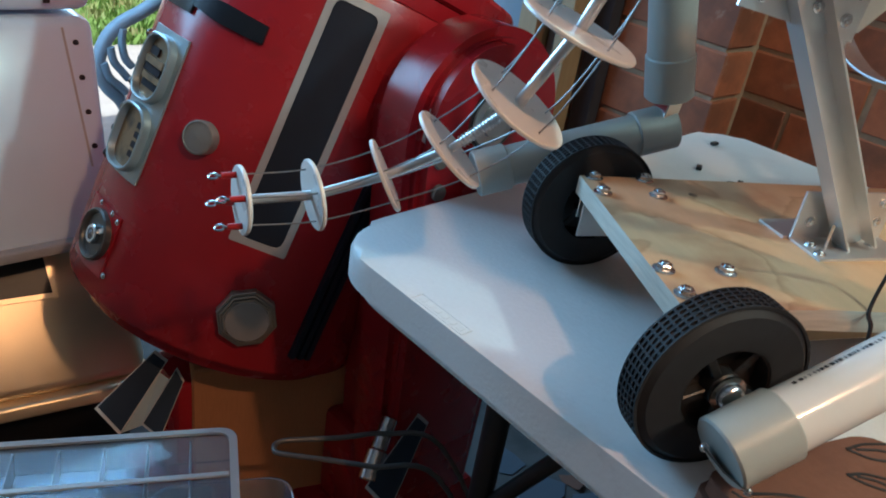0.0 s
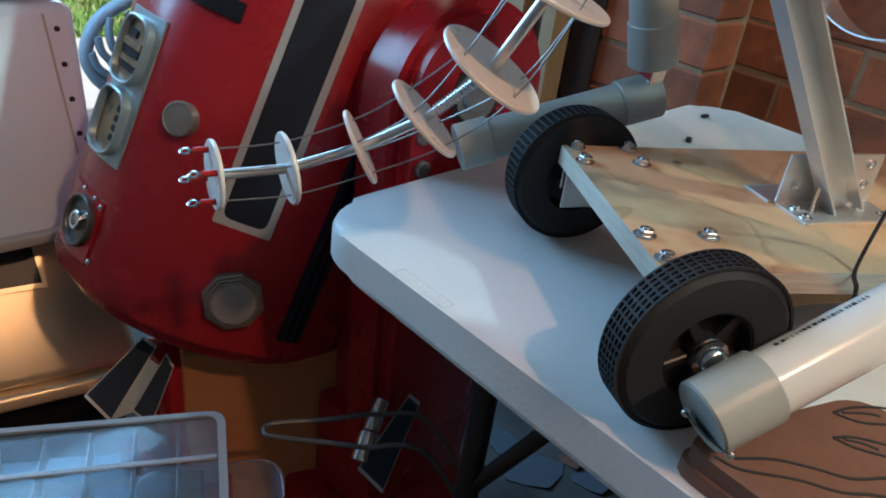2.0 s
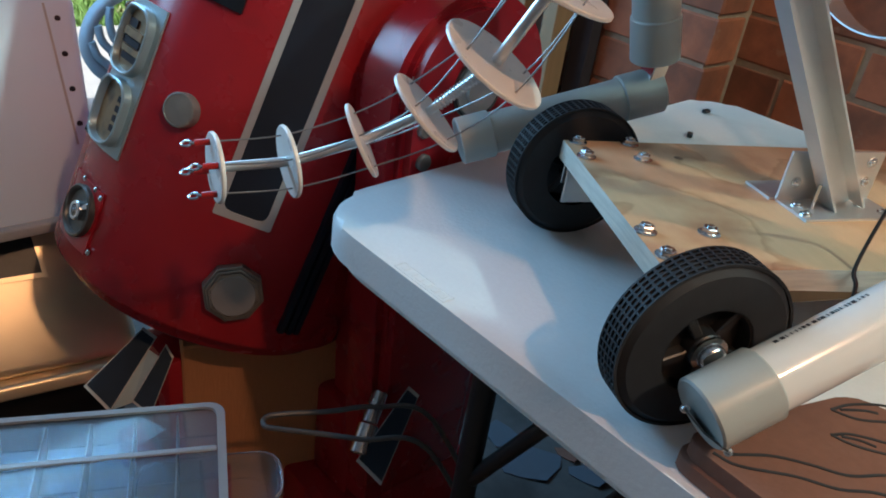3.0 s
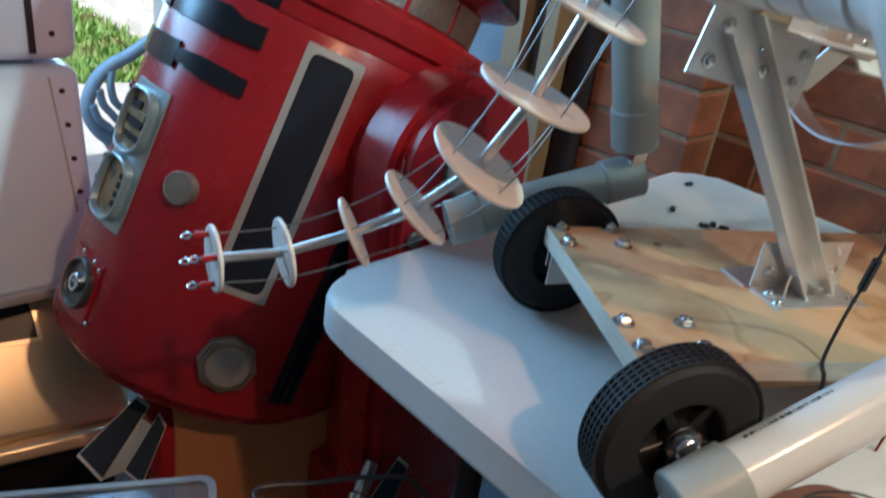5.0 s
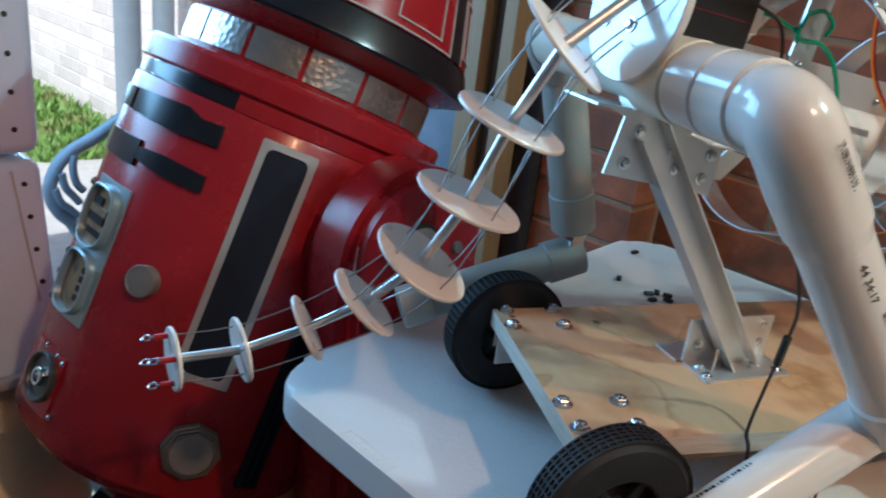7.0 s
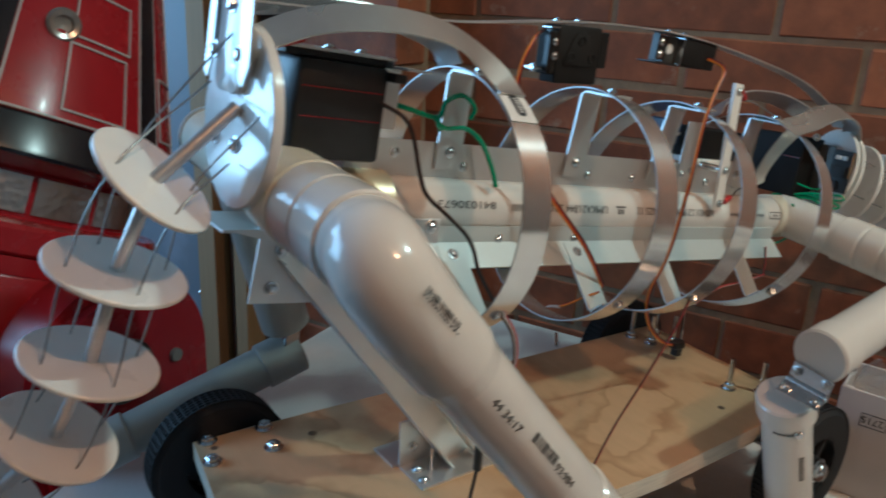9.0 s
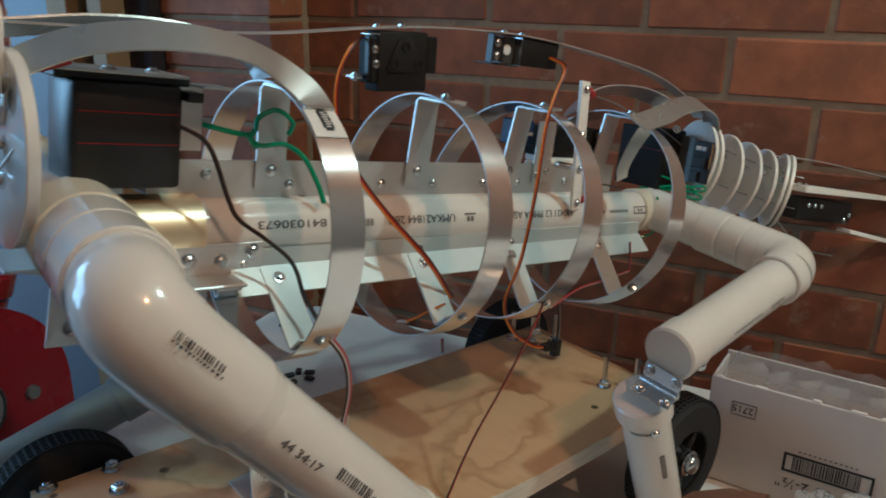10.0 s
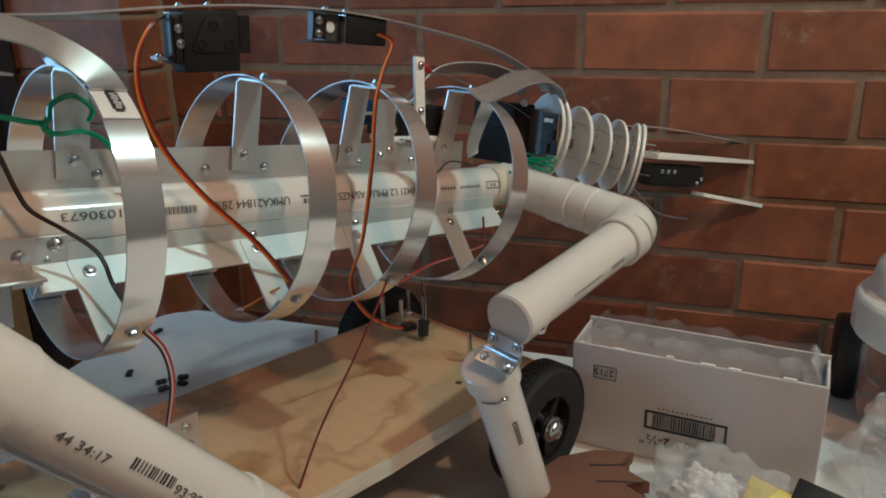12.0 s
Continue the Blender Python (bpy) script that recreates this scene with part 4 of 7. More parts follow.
    # hoops
    for y, lean in ((0.066, 0.0), (0.200, 0.065), (0.307, 0.175), (0.435, 0.22)):
        m = Matrix.Translation((BODY[0], y, BODY[1])) @ pose(0, 0, 0, -90 - math.degrees(math.atan(lean)), 0, 0)
        bm = bmesh.new()
        w, th = 0.0125, 0.0006
        lathe(bm, [(RING_R - th, -w), (RING_R + th, -w), (RING_R + th, w), (RING_R - th, w), (RING_R - th, -w)], 72, m)
        hoop = part("hoop", bm, HOOP, t, "bent flat aluminium hoop")
        # the edges' glare is toned down by a darker, duller metal than the brushed faces
        hoop.data.materials.append(DARK_EDGE)
        axis = m.to_3x3() @ Vector((0, 0, 1))
        for face in hoop.data.polygons:
            if abs(face.normal.dot(axis)) > 0.7:
                face.material_index = 1
        top = BODY[1] + RING_R
        bm = bmesh.new()
        yt = y + 0.002 + lean * 0.097
        strap(bm, [(-0.0185, y + 0.002 + lean * 0.03, 0.020), (-0.0185, yt, top - 0.006), (-0.014, yt, top - 0.0022), (0.016, yt, top - 0.0028)], (0, 1, lean * 0.6), 0.0235, 0.0018, curve=False)
        up = part("upright_strut", bm, ALU_DULL, hoop)
        bolt(up, (-0.0175, y + 0.002 + lean * 0.036, 0.033), (1, 0, 0), 0.0034, "screw")
        bolt(up, (0.004, yt, top + 0.001), (0, 0, 1), 0.0030, "screw")
        for side in (1, -1):
            yb = y - lean * 0.066
            e = Vector((BODY[0] + side * 0.0765, yb, -0.0665))
            start = Vector((0.0048, y - 0.002, -0.0335)) if side > 0 else Vector((-0.036, y, -0.034))
            bm = bmesh.new()
            turn = Vector((BODY[0] + side * 0.0590, yb, -0.0785))
            fold = BODY[0] + side * 0.0700, yb, -0.0680
            strap(bm, [start, turn - (turn - start).normalized() * 0.002, turn + Vector((side * 0.0012, 0, 0.0008)), Vector(fold)], (0, 1, 0), 0.0235, 0.0017, curve=False)
            low = part("lower_strut", bm, SATIN, hoop)
            if side > 0:
                bolt(low, e + Vector((0.0006, 0, -0.0006)), (0.76, 0, -0.64), 0.0036, "screw")
                bolt(low, start + (turn - start).normalized() * 0.009 + Vector((0.0006, 0, 0.0006)), (0.69, 0, 0.72), 0.0034, "screw")
    # label stuck on the first hoop: white, with a black rounded badge and pale writing too small to read
    m = Matrix.Translation((BODY[0], 0.066, BODY[1])) @ pose(0, 0, 0, -90, 0, 0)

    def on_hoop(name, r, w0, w1, a0, a1, mat):
        b_ = bmesh.new()
        lathe(b_, [(r - 0.0004, w0), (r, w0), (r, w1), (r - 0.0004, w1)], 10, m, radians(-a1), radians(-a0))
        return part(name, b_, mat, t)
    on_hoop("sticker", RING_R + 0.0013, -0.0118, 0.0118, 45.5, 60.5, LABEL)
    on_hoop("sticker_badge", RING_R + 0.0017, -0.0020, 0.0036, 48.3, 59.7, INK)
    on_hoop("sticker_badge", RING_R + 0.0016, -0.0032, 0.0048, 49.5, 58.5, INK)
    for k in range(7):
        on_hoop("sticker_print", RING_R + 0.0020, -0.0011 + 0.0005 * (k % 2), 0.0024 + 0.0006 * (k % 3), 49.9 + 1.2 * k, 50.5 + 1.2 * k, LABEL)
    # rear plate
    bm = bmesh.new()
    m, _ = along((-0.006, -0.103, 0.0465), (-0.006, -0.203, 0.0465))
    lathe(bm, disc_profile(0.0565, 0.007), 64, m)
    rear = part("rear_plate", bm, ACRYLIC, t, "round white board at the back")
    bm = bmesh.new()
    face = Matrix(((1, 0, 0, 0), (0, 0, -1, -0.1068), (0, 1, 0, 0), (0, 0, 0, 1)))
    plate(bm, rounded([(-0.036, 0.060), (0.008, 0.060), (0.005, 0.126), (-0.030, 0.126)], 0.014, 6), 0, 0.005, face, bevel=0.001)
    part("tongue", bm, ACRYLIC, rear, "narrow white tongue on the round board")
    for x, z in ((-0.012, 0.112), (0.006, 0.084), (-0.036, 0.084), (-0.036, 0.030), (-0.002, 0.030)):
        bolt(rear, (x, -0.1118 if z > 0.06 and abs(x + 0.012) < 0.03 else -0.1066, z), (0, -1, 0), 0.0042, "screw")
    for x0, x1, lean in ((0.0095, 0.0235, -0.006), (-0.050, -0.038, 0.004)):
        bm = bmesh.new()
        plate(bm, [(x0, 0.070), (x0 + 0.006, 0.066), (x1, 0.078), (x1 + lean * 0.3, 0.120), (x0 + lean, 0.122)], 0.0052, 0.0066, face)
        part("clip_plate", bm, ALU, rear, "bright metal clip plate that ends a strap")
    # rear servo
    bm = bmesh.new()
    box(bm, (-0.052, -0.072, 0.024), (0.002, -0.006, 0.089), bevel=0.004)
    sv = part("rear_servo", bm, BLACK, t, "large black servo motor with thin red lines")
    bm = bmesh.new()
    for z in (0.052, 0.071):
        box(bm, (0.0015, -0.069, z), (0.0023, -0.009, z + 0.0004))
    part("red_line", bm, RED, sv)
    bm = bmesh.new()
    box(bm, (-0.050, -0.080, 0.0885), (-0.004, 0.000, 0.0935), bevel=0.001, segs=1)
    part("servo_flange", bm, BLACK, sv)
    for lo, hi, mat, name in (((-0.0138, -0.0055, 0.080), (0.008, 0.004, 0.086), BLACK, "servo_tab"), ((-0.03, -0.0995, 0.012), (0.018, -0.062, 0.0145), ALU_DULL, "servo_shelf"),
                              ((-0.045, -0.0995, 0.0936), (0.004, -0.004, 0.0955), ALU_DULL, "servo_bracket"), ((-0.016, -0.0045, 0.0465), (-0.0145, 0.0135, 0.0888), ALU_DULL, "servo_side"), ((-0.02, 0.0042, 0.0889), (0.006, 0.025, 0.0905), ALU_DULL, "servo_arm")):
        bm = bmesh.new()
        box(bm, lo, hi, bevel=0.0004, segs=1)
        part(name, bm, mat, sv)
    for p in ((-0.004, -0.05, 0.0955), (-0.015, -0.02, 0.0955), (-0.004, -0.08, 0.0955), (0.004, -0.085, 0.0145)):
        bolt(sv, p, (0, 0, 1), 0.0034, "screw")
    bm = bmesh.new()
    rod(bm, (0.012, -0.092, 0.094), (0.012, -0.076, 0.1), 0.0028, seg=10)
    part("red_crimp", bm, REDWIRE, sv)
    # straps
    bm = bmesh.new()
    # it turns over at its end to lie on the first hoop
    def turned(f):
        q = min(1.0, max(0.0, (f - 0.52) / 0.36))
        q = q * q * (3 - 2 * q)
        return Vector((0.76, 0.0, -0.65)).lerp(Vector((0.0, -1.0, 0.0)), q).normalized()
    strap(bm, [(0.006, -0.1105, 0.074), (0.009, -0.106, 0.091), (0.014, -0.088, 0.1035), (0.020, -0.066, 0.1125), (0.027, -0.037, 0.1180), (0.031, -0.006, 0.1190), (0.030, 0.022, 0.1155), (0.028, 0.046, 0.1060), (0.0335, 0.0625, 0.0945), (0.0405, 0.0662, 0.0872), (0.0445, 0.0664, 0.0846)],
          turned, 0.0225, 0.0014)
    part("rear_strap", bm, WORN_ALU, t, "curved flat aluminium strap")
    bm = bmesh.new()
    strap(bm, [(0.034, 0.430, 0.089), (0.034, 0.465, 0.098), (0.028, 0.505, 0.109), (0.022, 0.55, 0.114), (0.016, 0.585, 0.107), (0.012, 0.606, 0.086)], (0.86, 0.1, -0.45), 0.0245, 0.0016)
    part("front_strap", bm, WORN_ALU, t, "curved flat aluminium strap")
    bm = bmesh.new()
    strap(bm, [(0.030, 0.458, 0.0905), (0.014, 0.474, 0.082), (-0.004, 0.485, 0.062), (-0.016, 0.490, 0.038), (-0.0195, 0.496, 0.024)], lambda f: (0.6 - 0.6 * f, 0.75 + 0.2 * f, -0.2), 0.015, 0.0014)
    part("inner_strap", bm, WORN_ALU, t, "flat strap from the last hoop down to the spine")
    bm = bmesh.new()
    strap(bm, [(-0.050, 0.428, 0.0870), (-0.054, 0.441, 0.098), (-0.058, 0.466, 0.1105), (-0.060, 0.503, 0.117), (-0.058, 0.555, 0.1175), (-0.048, 0.592, 0.108), (-0.038, 0.604, 0.096)], (0.84, 0.0, 0.54), 0.022, 0.0014)
    part("front_strap", bm, ALU, t, "curved flat aluminium strap on the far side")
    bm = bmesh.new()
    strap(bm, [(-0.012, -0.102, 0.116), (-0.008, -0.03, 0.121), (-0.005, 0.05, 0.128), (-0.004, 0.133, 0.1415), (-0.004, 0.203, 0.150), (-0.004, 0.29, 0.154), (-0.004, 0.391, 0.149), (-0.004, 0.49, 0.138), (-0.004, 0.56, 0.118), (-0.004, 0.603, 0.098)], (1, 0, 0), 0.016, 0.0012)
    part("back_strip", bm, ALU_DULL, t, "thin springy metal strip along the back")
    bm = bmesh.new()
    strap(bm, [(-0.035, -0.1, 0.112), (-0.034, -0.05, 0.1205), (-0.033, 0.0, 0.122), (-0.033, 0.05, 0.113), (-0.034, 0.068, 0.0975)], lambda f: (0.85, 0, 0.5), 0.022, 0.0016)
    part("rear_strap", bm, WORN_ALU, t, "curved flat aluminium strap")
    # servos hanging from the back strip
    def servo(y0, y1, z0, z1, x0, x1, name, label):
        b = bmesh.new()
        box(b, (x0, y0, z0), (x1, y1, z1), bevel=0.0018)
        return part(name, b, SERVO, t, label)
    tilt = pose(-0.005, 0.1625, 0.1220, 4.5, 0, 0)
    bm = bmesh.new()
    box(bm, (-0.009, -0.0245, -0.0240), (0.009, 0.0225, 0.0202), tilt, bevel=0.002)
    s1 = part("back_servo", bm, SERVO, t, "black servo motor hung under the metal strip")
    for lo, hi in (((-0.0075, 0.0226, -0.0105), (0.0075, 0.0330, 0.0175)), ((-0.0075, -0.0310, -0.0175), (0.0085, -0.0246, 0.0150))):
        bm = bmesh.new()
        box(bm, lo, hi, tilt, bevel=0.001, segs=1)
        part("servo_ear", bm, SERVO, s1)
    bm = bmesh.new()
    face_m = tilt @ Matrix(((0, 0, 1, 0.009), (1, 0, 0, 0), (0, 1, 0, 0), (0, 0, 0, 1)))
    plate(bm, rounded([(-0.019, -0.010), (0.020, -0.010), (0.006, 0.0165), (-0.006, 0.0165)], 0.006, 4), 0, 0.0010, face_m, bevel=0.0004)
    horn = part("servo_horn", bm, SERVO, s1, "black three-armed horn with a hole in each arm")
    for y, z in ((0.0, 0.0095), (-0.0105, -0.0035), (0.0125, -0.0035)):
        bm = bmesh.new()
        lathe(bm, [(0.0040, 0.0009), (0.0040, 0.0016), (0.0030, 0.0018), (0.0026, 0.0012), (1e-4, 0.0012)], 16, face_m @ Matrix.Translation((y, z, 0)))
        part("horn_boss", bm, SERVO, horn)
    bm = bmesh.new()
    box(bm, (0.003, -0.0330, -0.0150), (0.0085, -0.0312, 0.0165), tilt, bevel=0.0005, segs=1)
    part("servo_bracket", bm, BLACK, s1)
    bm = bmesh.new()
    box(bm, (-0.002, -0.0330, 0.0167), (0.009, -0.0230, 0.0182), tilt, bevel=0.0005, segs=1)
    part("bracket_tab", bm, STEEL, s1)
    bm = bmesh.new()
    box(bm, (-0.007, -0.0420, -0.0145), (0.004, -0.0342, -0.0122), tilt, bevel=0.0004, segs=1)
    part("bracket_tab", bm, STEEL, s1)
    for p, w, mat in (((0.0086, -0.0275, 0.0070), (1, 0, 0), STEEL), ((0.0086, -0.0265, -0.0035), (1, 0, 0), STEEL), ((0.0, -0.0385, -0.0122), (0, 0, 1), STEEL), ((0.0, -0.0385, -0.0145), (0, 0, -1), STEEL)):
        bolt(s1, tilt @ Vector(p), w, 0.0025, "screw", mat)
    for y, z in ((0.140, 0.1430), (0.163, 0.1460)):
        bolt(s1, (-0.004, y, z), (0, 0, 1), 0.0026, "screw")
    s2 = servo(0.290, 0.3375, 0.1292, 0.1522, -0.026, 0.002, "back_servo", "small black servo motor hung under the metal strip")
    for lo, hi, mat, name in (((-0.006, 0.2550, 0.1285), (0.0015, 0.2565, 0.1522), BLACK, "bracket_side"), ((-0.004, 0.2566, 0.1300), (-0.0025, 0.2725, 0.1505), BLACK, "bracket_face"),
                              ((-0.010, 0.2550, 0.1523), (0.0025, 0.3000, 0.1536), BLACK, "bracket_top"), ((-0.020, 0.2566, 0.1272), (0.0015, 0.2880, 0.1285), BLACK, "bracket_foot"),
                              ((-0.018, 0.2726, 0.1290), (-0.0050, 0.2880, 0.1515), DARKMETAL, "servo_gearbox"), ((-0.010, 0.2883, 0.1285), (0.0026, 0.2892, 0.1522), STEEL, "bracket_side")):
        bm = bmesh.new()
        box(bm, lo, hi, bevel=0.0004, segs=1)
        part(name, bm, mat, s2)
    bm = bmesh.new()
    rod(bm, (-0.0052, 0.2775, 0.1405), (-0.0036, 0.2775, 0.1405), 0.0046, seg=20, bevel=0.0004)
    part("servo_spindle", bm, LABEL, s2)
    for p in ((-0.0025, 0.2640, 0.1450), (-0.0025, 0.2640, 0.1345), (-0.004, 0.272, 0.1545), (-0.004, 0.294, 0.1548)):
        bolt(s2, p, (1, 0, 0) if p[2] < 0.15 else (0, 0, 1), 0.0029, "screw")
    # servo and white lever by the third hoop
    s3 = servo(0.368, 0.4535, 0.0455, 0.0757, -0.054, -0.0255, "lever_servo", "black servo motor standing behind the hoops")
    bm = bmesh.new()
    box(bm, (-0.050, 0.330, 0.056), (-0.030, 0.3545, 0.0800), bevel=0.001, segs=1)
    part("blue_connector", bm, BLUEPLASTIC, s3)
    bm = bmesh.new()
    box(bm, (-0.030, 0.333, 0.0655), (-0.0293, 0.353, 0.0685))
    part("connector_wire", bm, WHITEWIRE, s3)
    bm = bmesh.new()
    box(bm, (-0.055, 0.374, 0.0396), (-0.0206, 0.4420, 0.0453), bevel=0.001, segs=1)
    part("white_pad", bm, SHEET, s3)
    bm = bmesh.new()
    box(bm, (-0.0201, 0.3495, 0.0215), (-0.0186, 0.3740, 0.0808), bevel=0.0004, segs=1)
    bk = part("servo_bracket", bm, ALU_DULL, s3)
    for y, z in ((0.3560, 0.0285), (0.3680, 0.0330)):
        bolt(bk, (-0.0186, y, z), (1, 0, 0), 0.0028, "screw")
    for y, z in ((0.3785, 0.0715), (0.3785, 0.0525), (0.4500, 0.0696), (0.4500, 0.0501)):
        bolt(s3, (-0.0255, y, z), (1, 0, 0), 0.0034, "screw")
    bm = bmesh.new()
    strap(bm, [(0.008, 0.3885, 0.000), (0.008, 0.3810, 0.060), (0.008, 0.3740, 0.1160), (0.007, 0.3745, 0.1225)], (0.1, 0.99, 0.1), 0.0108, 0.0036, curve=False)
    lever = part("lever", bm, SHEET, t, "narrow white lever with a screw at each end")
    bm = bmesh.new()
    rod(bm, (-0.0205, 0.3835, 0.040), (0.006, 0.3835, 0.040), 0.0035, seg=14)
    part("pivot", bm, STEEL, lever)
    for p in ((0.0099, 0.3875, 0.007), (0.0099, 0.3835, 0.040), (0.0099, 0.3795, 0.073), (0.0099, 0.3750, 0.1155)):
        bolt(lever, p, (1, 0, 0.05), 0.0029, "screw")
    for a, b in (((0.008, 0.3815, 0.1155), (0.004, 0.394, 0.1100)), ((0.010, 0.395, 0.009), (0.006, 0.408, 0.0125))):
        bm = bmesh.new()
        rod(bm, a, b, 0.0030, seg=12, bevel=0.0006)
        part("red_crimp", bm, REDWIRE, lever)
    bm = bmesh.new()
    cord(bm, [(0.004, 0.394, 0.1100), (0.000, 0.43, 0.106), (-0.004, 0.48, 0.095), (-0.006, 0.54, 0.080), (-0.004, 0.585, 0.062)], 0.0007, 6)
    part("pull_cable", bm, WIRE, lever)
    # head servo and board
    s4 = servo(0.548, 0.588, 0.014, 0.0815, -0.068, -0.008, "head_servo", "black servo motor behind the neck")
    for lo, hi, mat, name in (((-0.0050, 0.5755, 0.0260), (0.0125, 0.5775, 0.0770), DARKMETAL, "board_plate"), ((0.0126, 0.5745, 0.0280), (0.0360, 0.5765, 0.0745), BLACK, "circuit_board"), ((0.0350, 0.5735, 0.045), (0.0362, 0.5744, 0.0735), PINE, "board_edge"),
                              ((0.0170, 0.5715, 0.0640), (0.0225, 0.5744, 0.0685), LABEL, "chip"), ((0.0245, 0.5715, 0.0640), (0.0295, 0.5744, 0.0685), ALU, "chip"), ((0.0150, 0.5710, 0.0450), (0.0320, 0.5744, 0.0570), BLACK, "chip"), ((0.0150, 0.5710, 0.0300), (0.0250, 0.5744, 0.0400), BLACK, "socket")):
        bm = bmesh.new()
        box(bm, lo, hi, bevel=0.0004, segs=1)
        part(name, bm, mat, s4)
    bm = bmesh.new()
    box(bm, (-0.040, 0.5470, 0.0575), (-0.010, 0.5478, 0.0580))
    part("red_line", bm, RED, s4)
    bolt(s4, (-0.004, 0.560, 0.0830), (0.6, -0.6, 0.4), 0.0034, "screw")
    for pts in ([(-0.030, 0.546, 0.012), (-0.008, 0.560, 0.0165), (0.012, 0.568, 0.0200), (0.032, 0.571, 0.0255), (0.038, 0.573, 0.0235), (0.034, 0.571, 0.0200), (0.010, 0.566, 0.0165)],
                [(-0.020, 0.550, 0.010), (0.004, 0.562, 0.0155), (0.020, 0.566, 0.0120), (0.032, 0.570, 0.0105), (0.0355, 0.572, 0.0140), (0.026, 0.568, 0.0175), (0.000, 0.560, 0.0205)],
                [(-0.012, 0.552, 0.016), (0.010, 0.563, 0.0225), (0.026, 0.568, 0.0215), (0.030, 0.569, 0.0150)]):
        bm = bmesh.new()
        cord(bm, pts, 0.0013, 8)
        part("green_wire", bm, GREEN, s4)
    # neck discs, jaws
    prev = None
    for x, y, z, r, u, v in ((-0.002, 0.600, 0.049, 0.0475, 0.46, 0.88), (-0.002, 0.611, 0.046, 0.0495, 0.46, 0.88), (0.004, 0.655, 0.036, 0.0465, 0.49, 0.86), (0.008, 0.697, 0.029, 0.046, 0.52, 0.84), (0.014, 0.735, 0.022, 0.046, 0.61, 0.78),
                             (0.024, 0.764, 0.017, 0.0475, 0.78, 0.61), (0.030, 0.769, 0.0165, 0.0475, 0.80, 0.59)):
        bm = bmesh.new()
        m, _ = along((x, y, z), (x + u, y + v, z - 0.12))
        lathe(bm, disc_profile(r, 0.0042), 48, m)
        d = part("neck_disc", bm, SHEET, t, "round white board disc of the neck")
        bolt(d, Vector((x, y, z)) + Vector((0.030, 0.002, 0.012)), (0, -1, 0), 0.003, "screw")
        if prev:
            bm = bmesh.new()
            rod(bm, prev, (x, y, z), 0.006, seg=12)
            for o in ((0.028, -0.018), (-0.028, -0.018), (0.026, 0.022)):
                rod(bm, Vector(prev) + Vector((o[0], 0, o[1])), Vector((x, y, z)) + Vector((o[0], 0, o[1])), 0.0008, seg=6)
            part("neck_rod", bm, WIRE, t)
        prev = (x, y, z)
    bm = bmesh.new()
    mj = basis((0.88, -0.47, 0.05), (0.42, 0.905, -0.02), (0.0, 0.05, 1), (0.045, 0.768, 0.0255))
    plate(bm, rounded([(-0.028, 0), (0.026, 0), (0.016, 0.12), (0.0055, 0.268), (-0.0055, 0.268), (-0.020, 0.12)], 0.0045, 3), -0.004, 0.004, mj, bevel=0.0015)
    # the blade thins towards its tip
    way = mj.to_3x3() @ Vector((0, 0, 1))
    for v in bm.verts:
        q = mj.inverted() @ v.co
        v.co -= way * (q.z + 0.004) * 0.62 * max(0.0, min(1.0, q.y / 0.268))
    part("upper_jaw", bm, SHEET, t, "tapered white jaw blade")
    bm = bmesh.new()
    box(bm, (-0.02, 0.004, -0.040), (0.014, 0.090, -0.011), mj, bevel=0.004)
    js = part("jaw_servo", bm, BLACK, t, "black servo motor between the jaws")
    for q in ((0.02, -0.02), (0.03, -0.02), (0.04, -0.02), (0.080, -0.034), (0.086, -0.028)):
        bolt(js, mj @ Vector((0.014, q[0], q[1])), mj.to_3x3() @ Vector((1, 0, 0)), 0.0022, "screw")
    bm = bmesh.new()
    mk = mj @ Matrix.Translation((0.012, 0.085, -0.047)) @ pose(0, 0, 0, -7, 0, 0)
    plate(bm, rounded([(-0.014, 0), (0.014, 0), (0.013, 0.08), (0.005, 0.136), (-0.005, 0.136), (-0.013, 0.08)], 0.004, 3), -0.003, 0.002, mk, bevel=0.001)
    part("lower_jaw", bm, SHEET, t, "shorter white lower jaw blade")
    bm = bmesh.new()
    strap(bm, [(0.020, 0.757, 0.060), (0.05, 0.80, 0.060), (0.09, 0.87, 0.052), (0.170, 1.025, 0.032)], (0.9, -0.42, 0), 0.010, 0.0012)
    part("jaw_strip", bm, ALU, t)
    bm = bmesh.new()
    cord(bm, [(0.04, 0.757, -0.02), (0.065, 0.77, -0.045), (0.08, 0.785, -0.052), (0.096, 0.81, -0.055)], 0.001, 6)
    part("feeler_wire", bm, WIRE, t)
    # rear post and its bracket
    bm = bmesh.new()
    p0, p1 = Vector((-0.013, 0.136, -0.241)), Vector((-0.0110, -0.055, -0.040))
    d = (p1 - p0).normalized()
    w = Vector((1, 0, 0)).cross(d).normalized()
    prof = [(-0.009, -0.0133), (0.009, -0.0133), (0.009, -0.0115), (-0.0072, -0.0115), (-0.0072, 0.0115), (0.009, 0.0115), (0.009, 0.0133), (-0.009, 0.0133)]
    ends = [[bm.verts.new(p + Vector((x, 0, 0)) + w * y) for x, y in prof] for p in (p0, p1)]
    for k in range(8):
        bm.faces.new([ends[0][k], ends[0][(k + 1) % 8], ends[1][(k + 1) % 8], ends[1][k]])
    for e in ends:
        bm.faces.new(e)
    bmesh.ops.recalc_face_normals(bm, faces=bm.faces)
    part("post", bm, ALU_DULL, t, "leaning aluminium channel post")
    bm = bmesh.new()
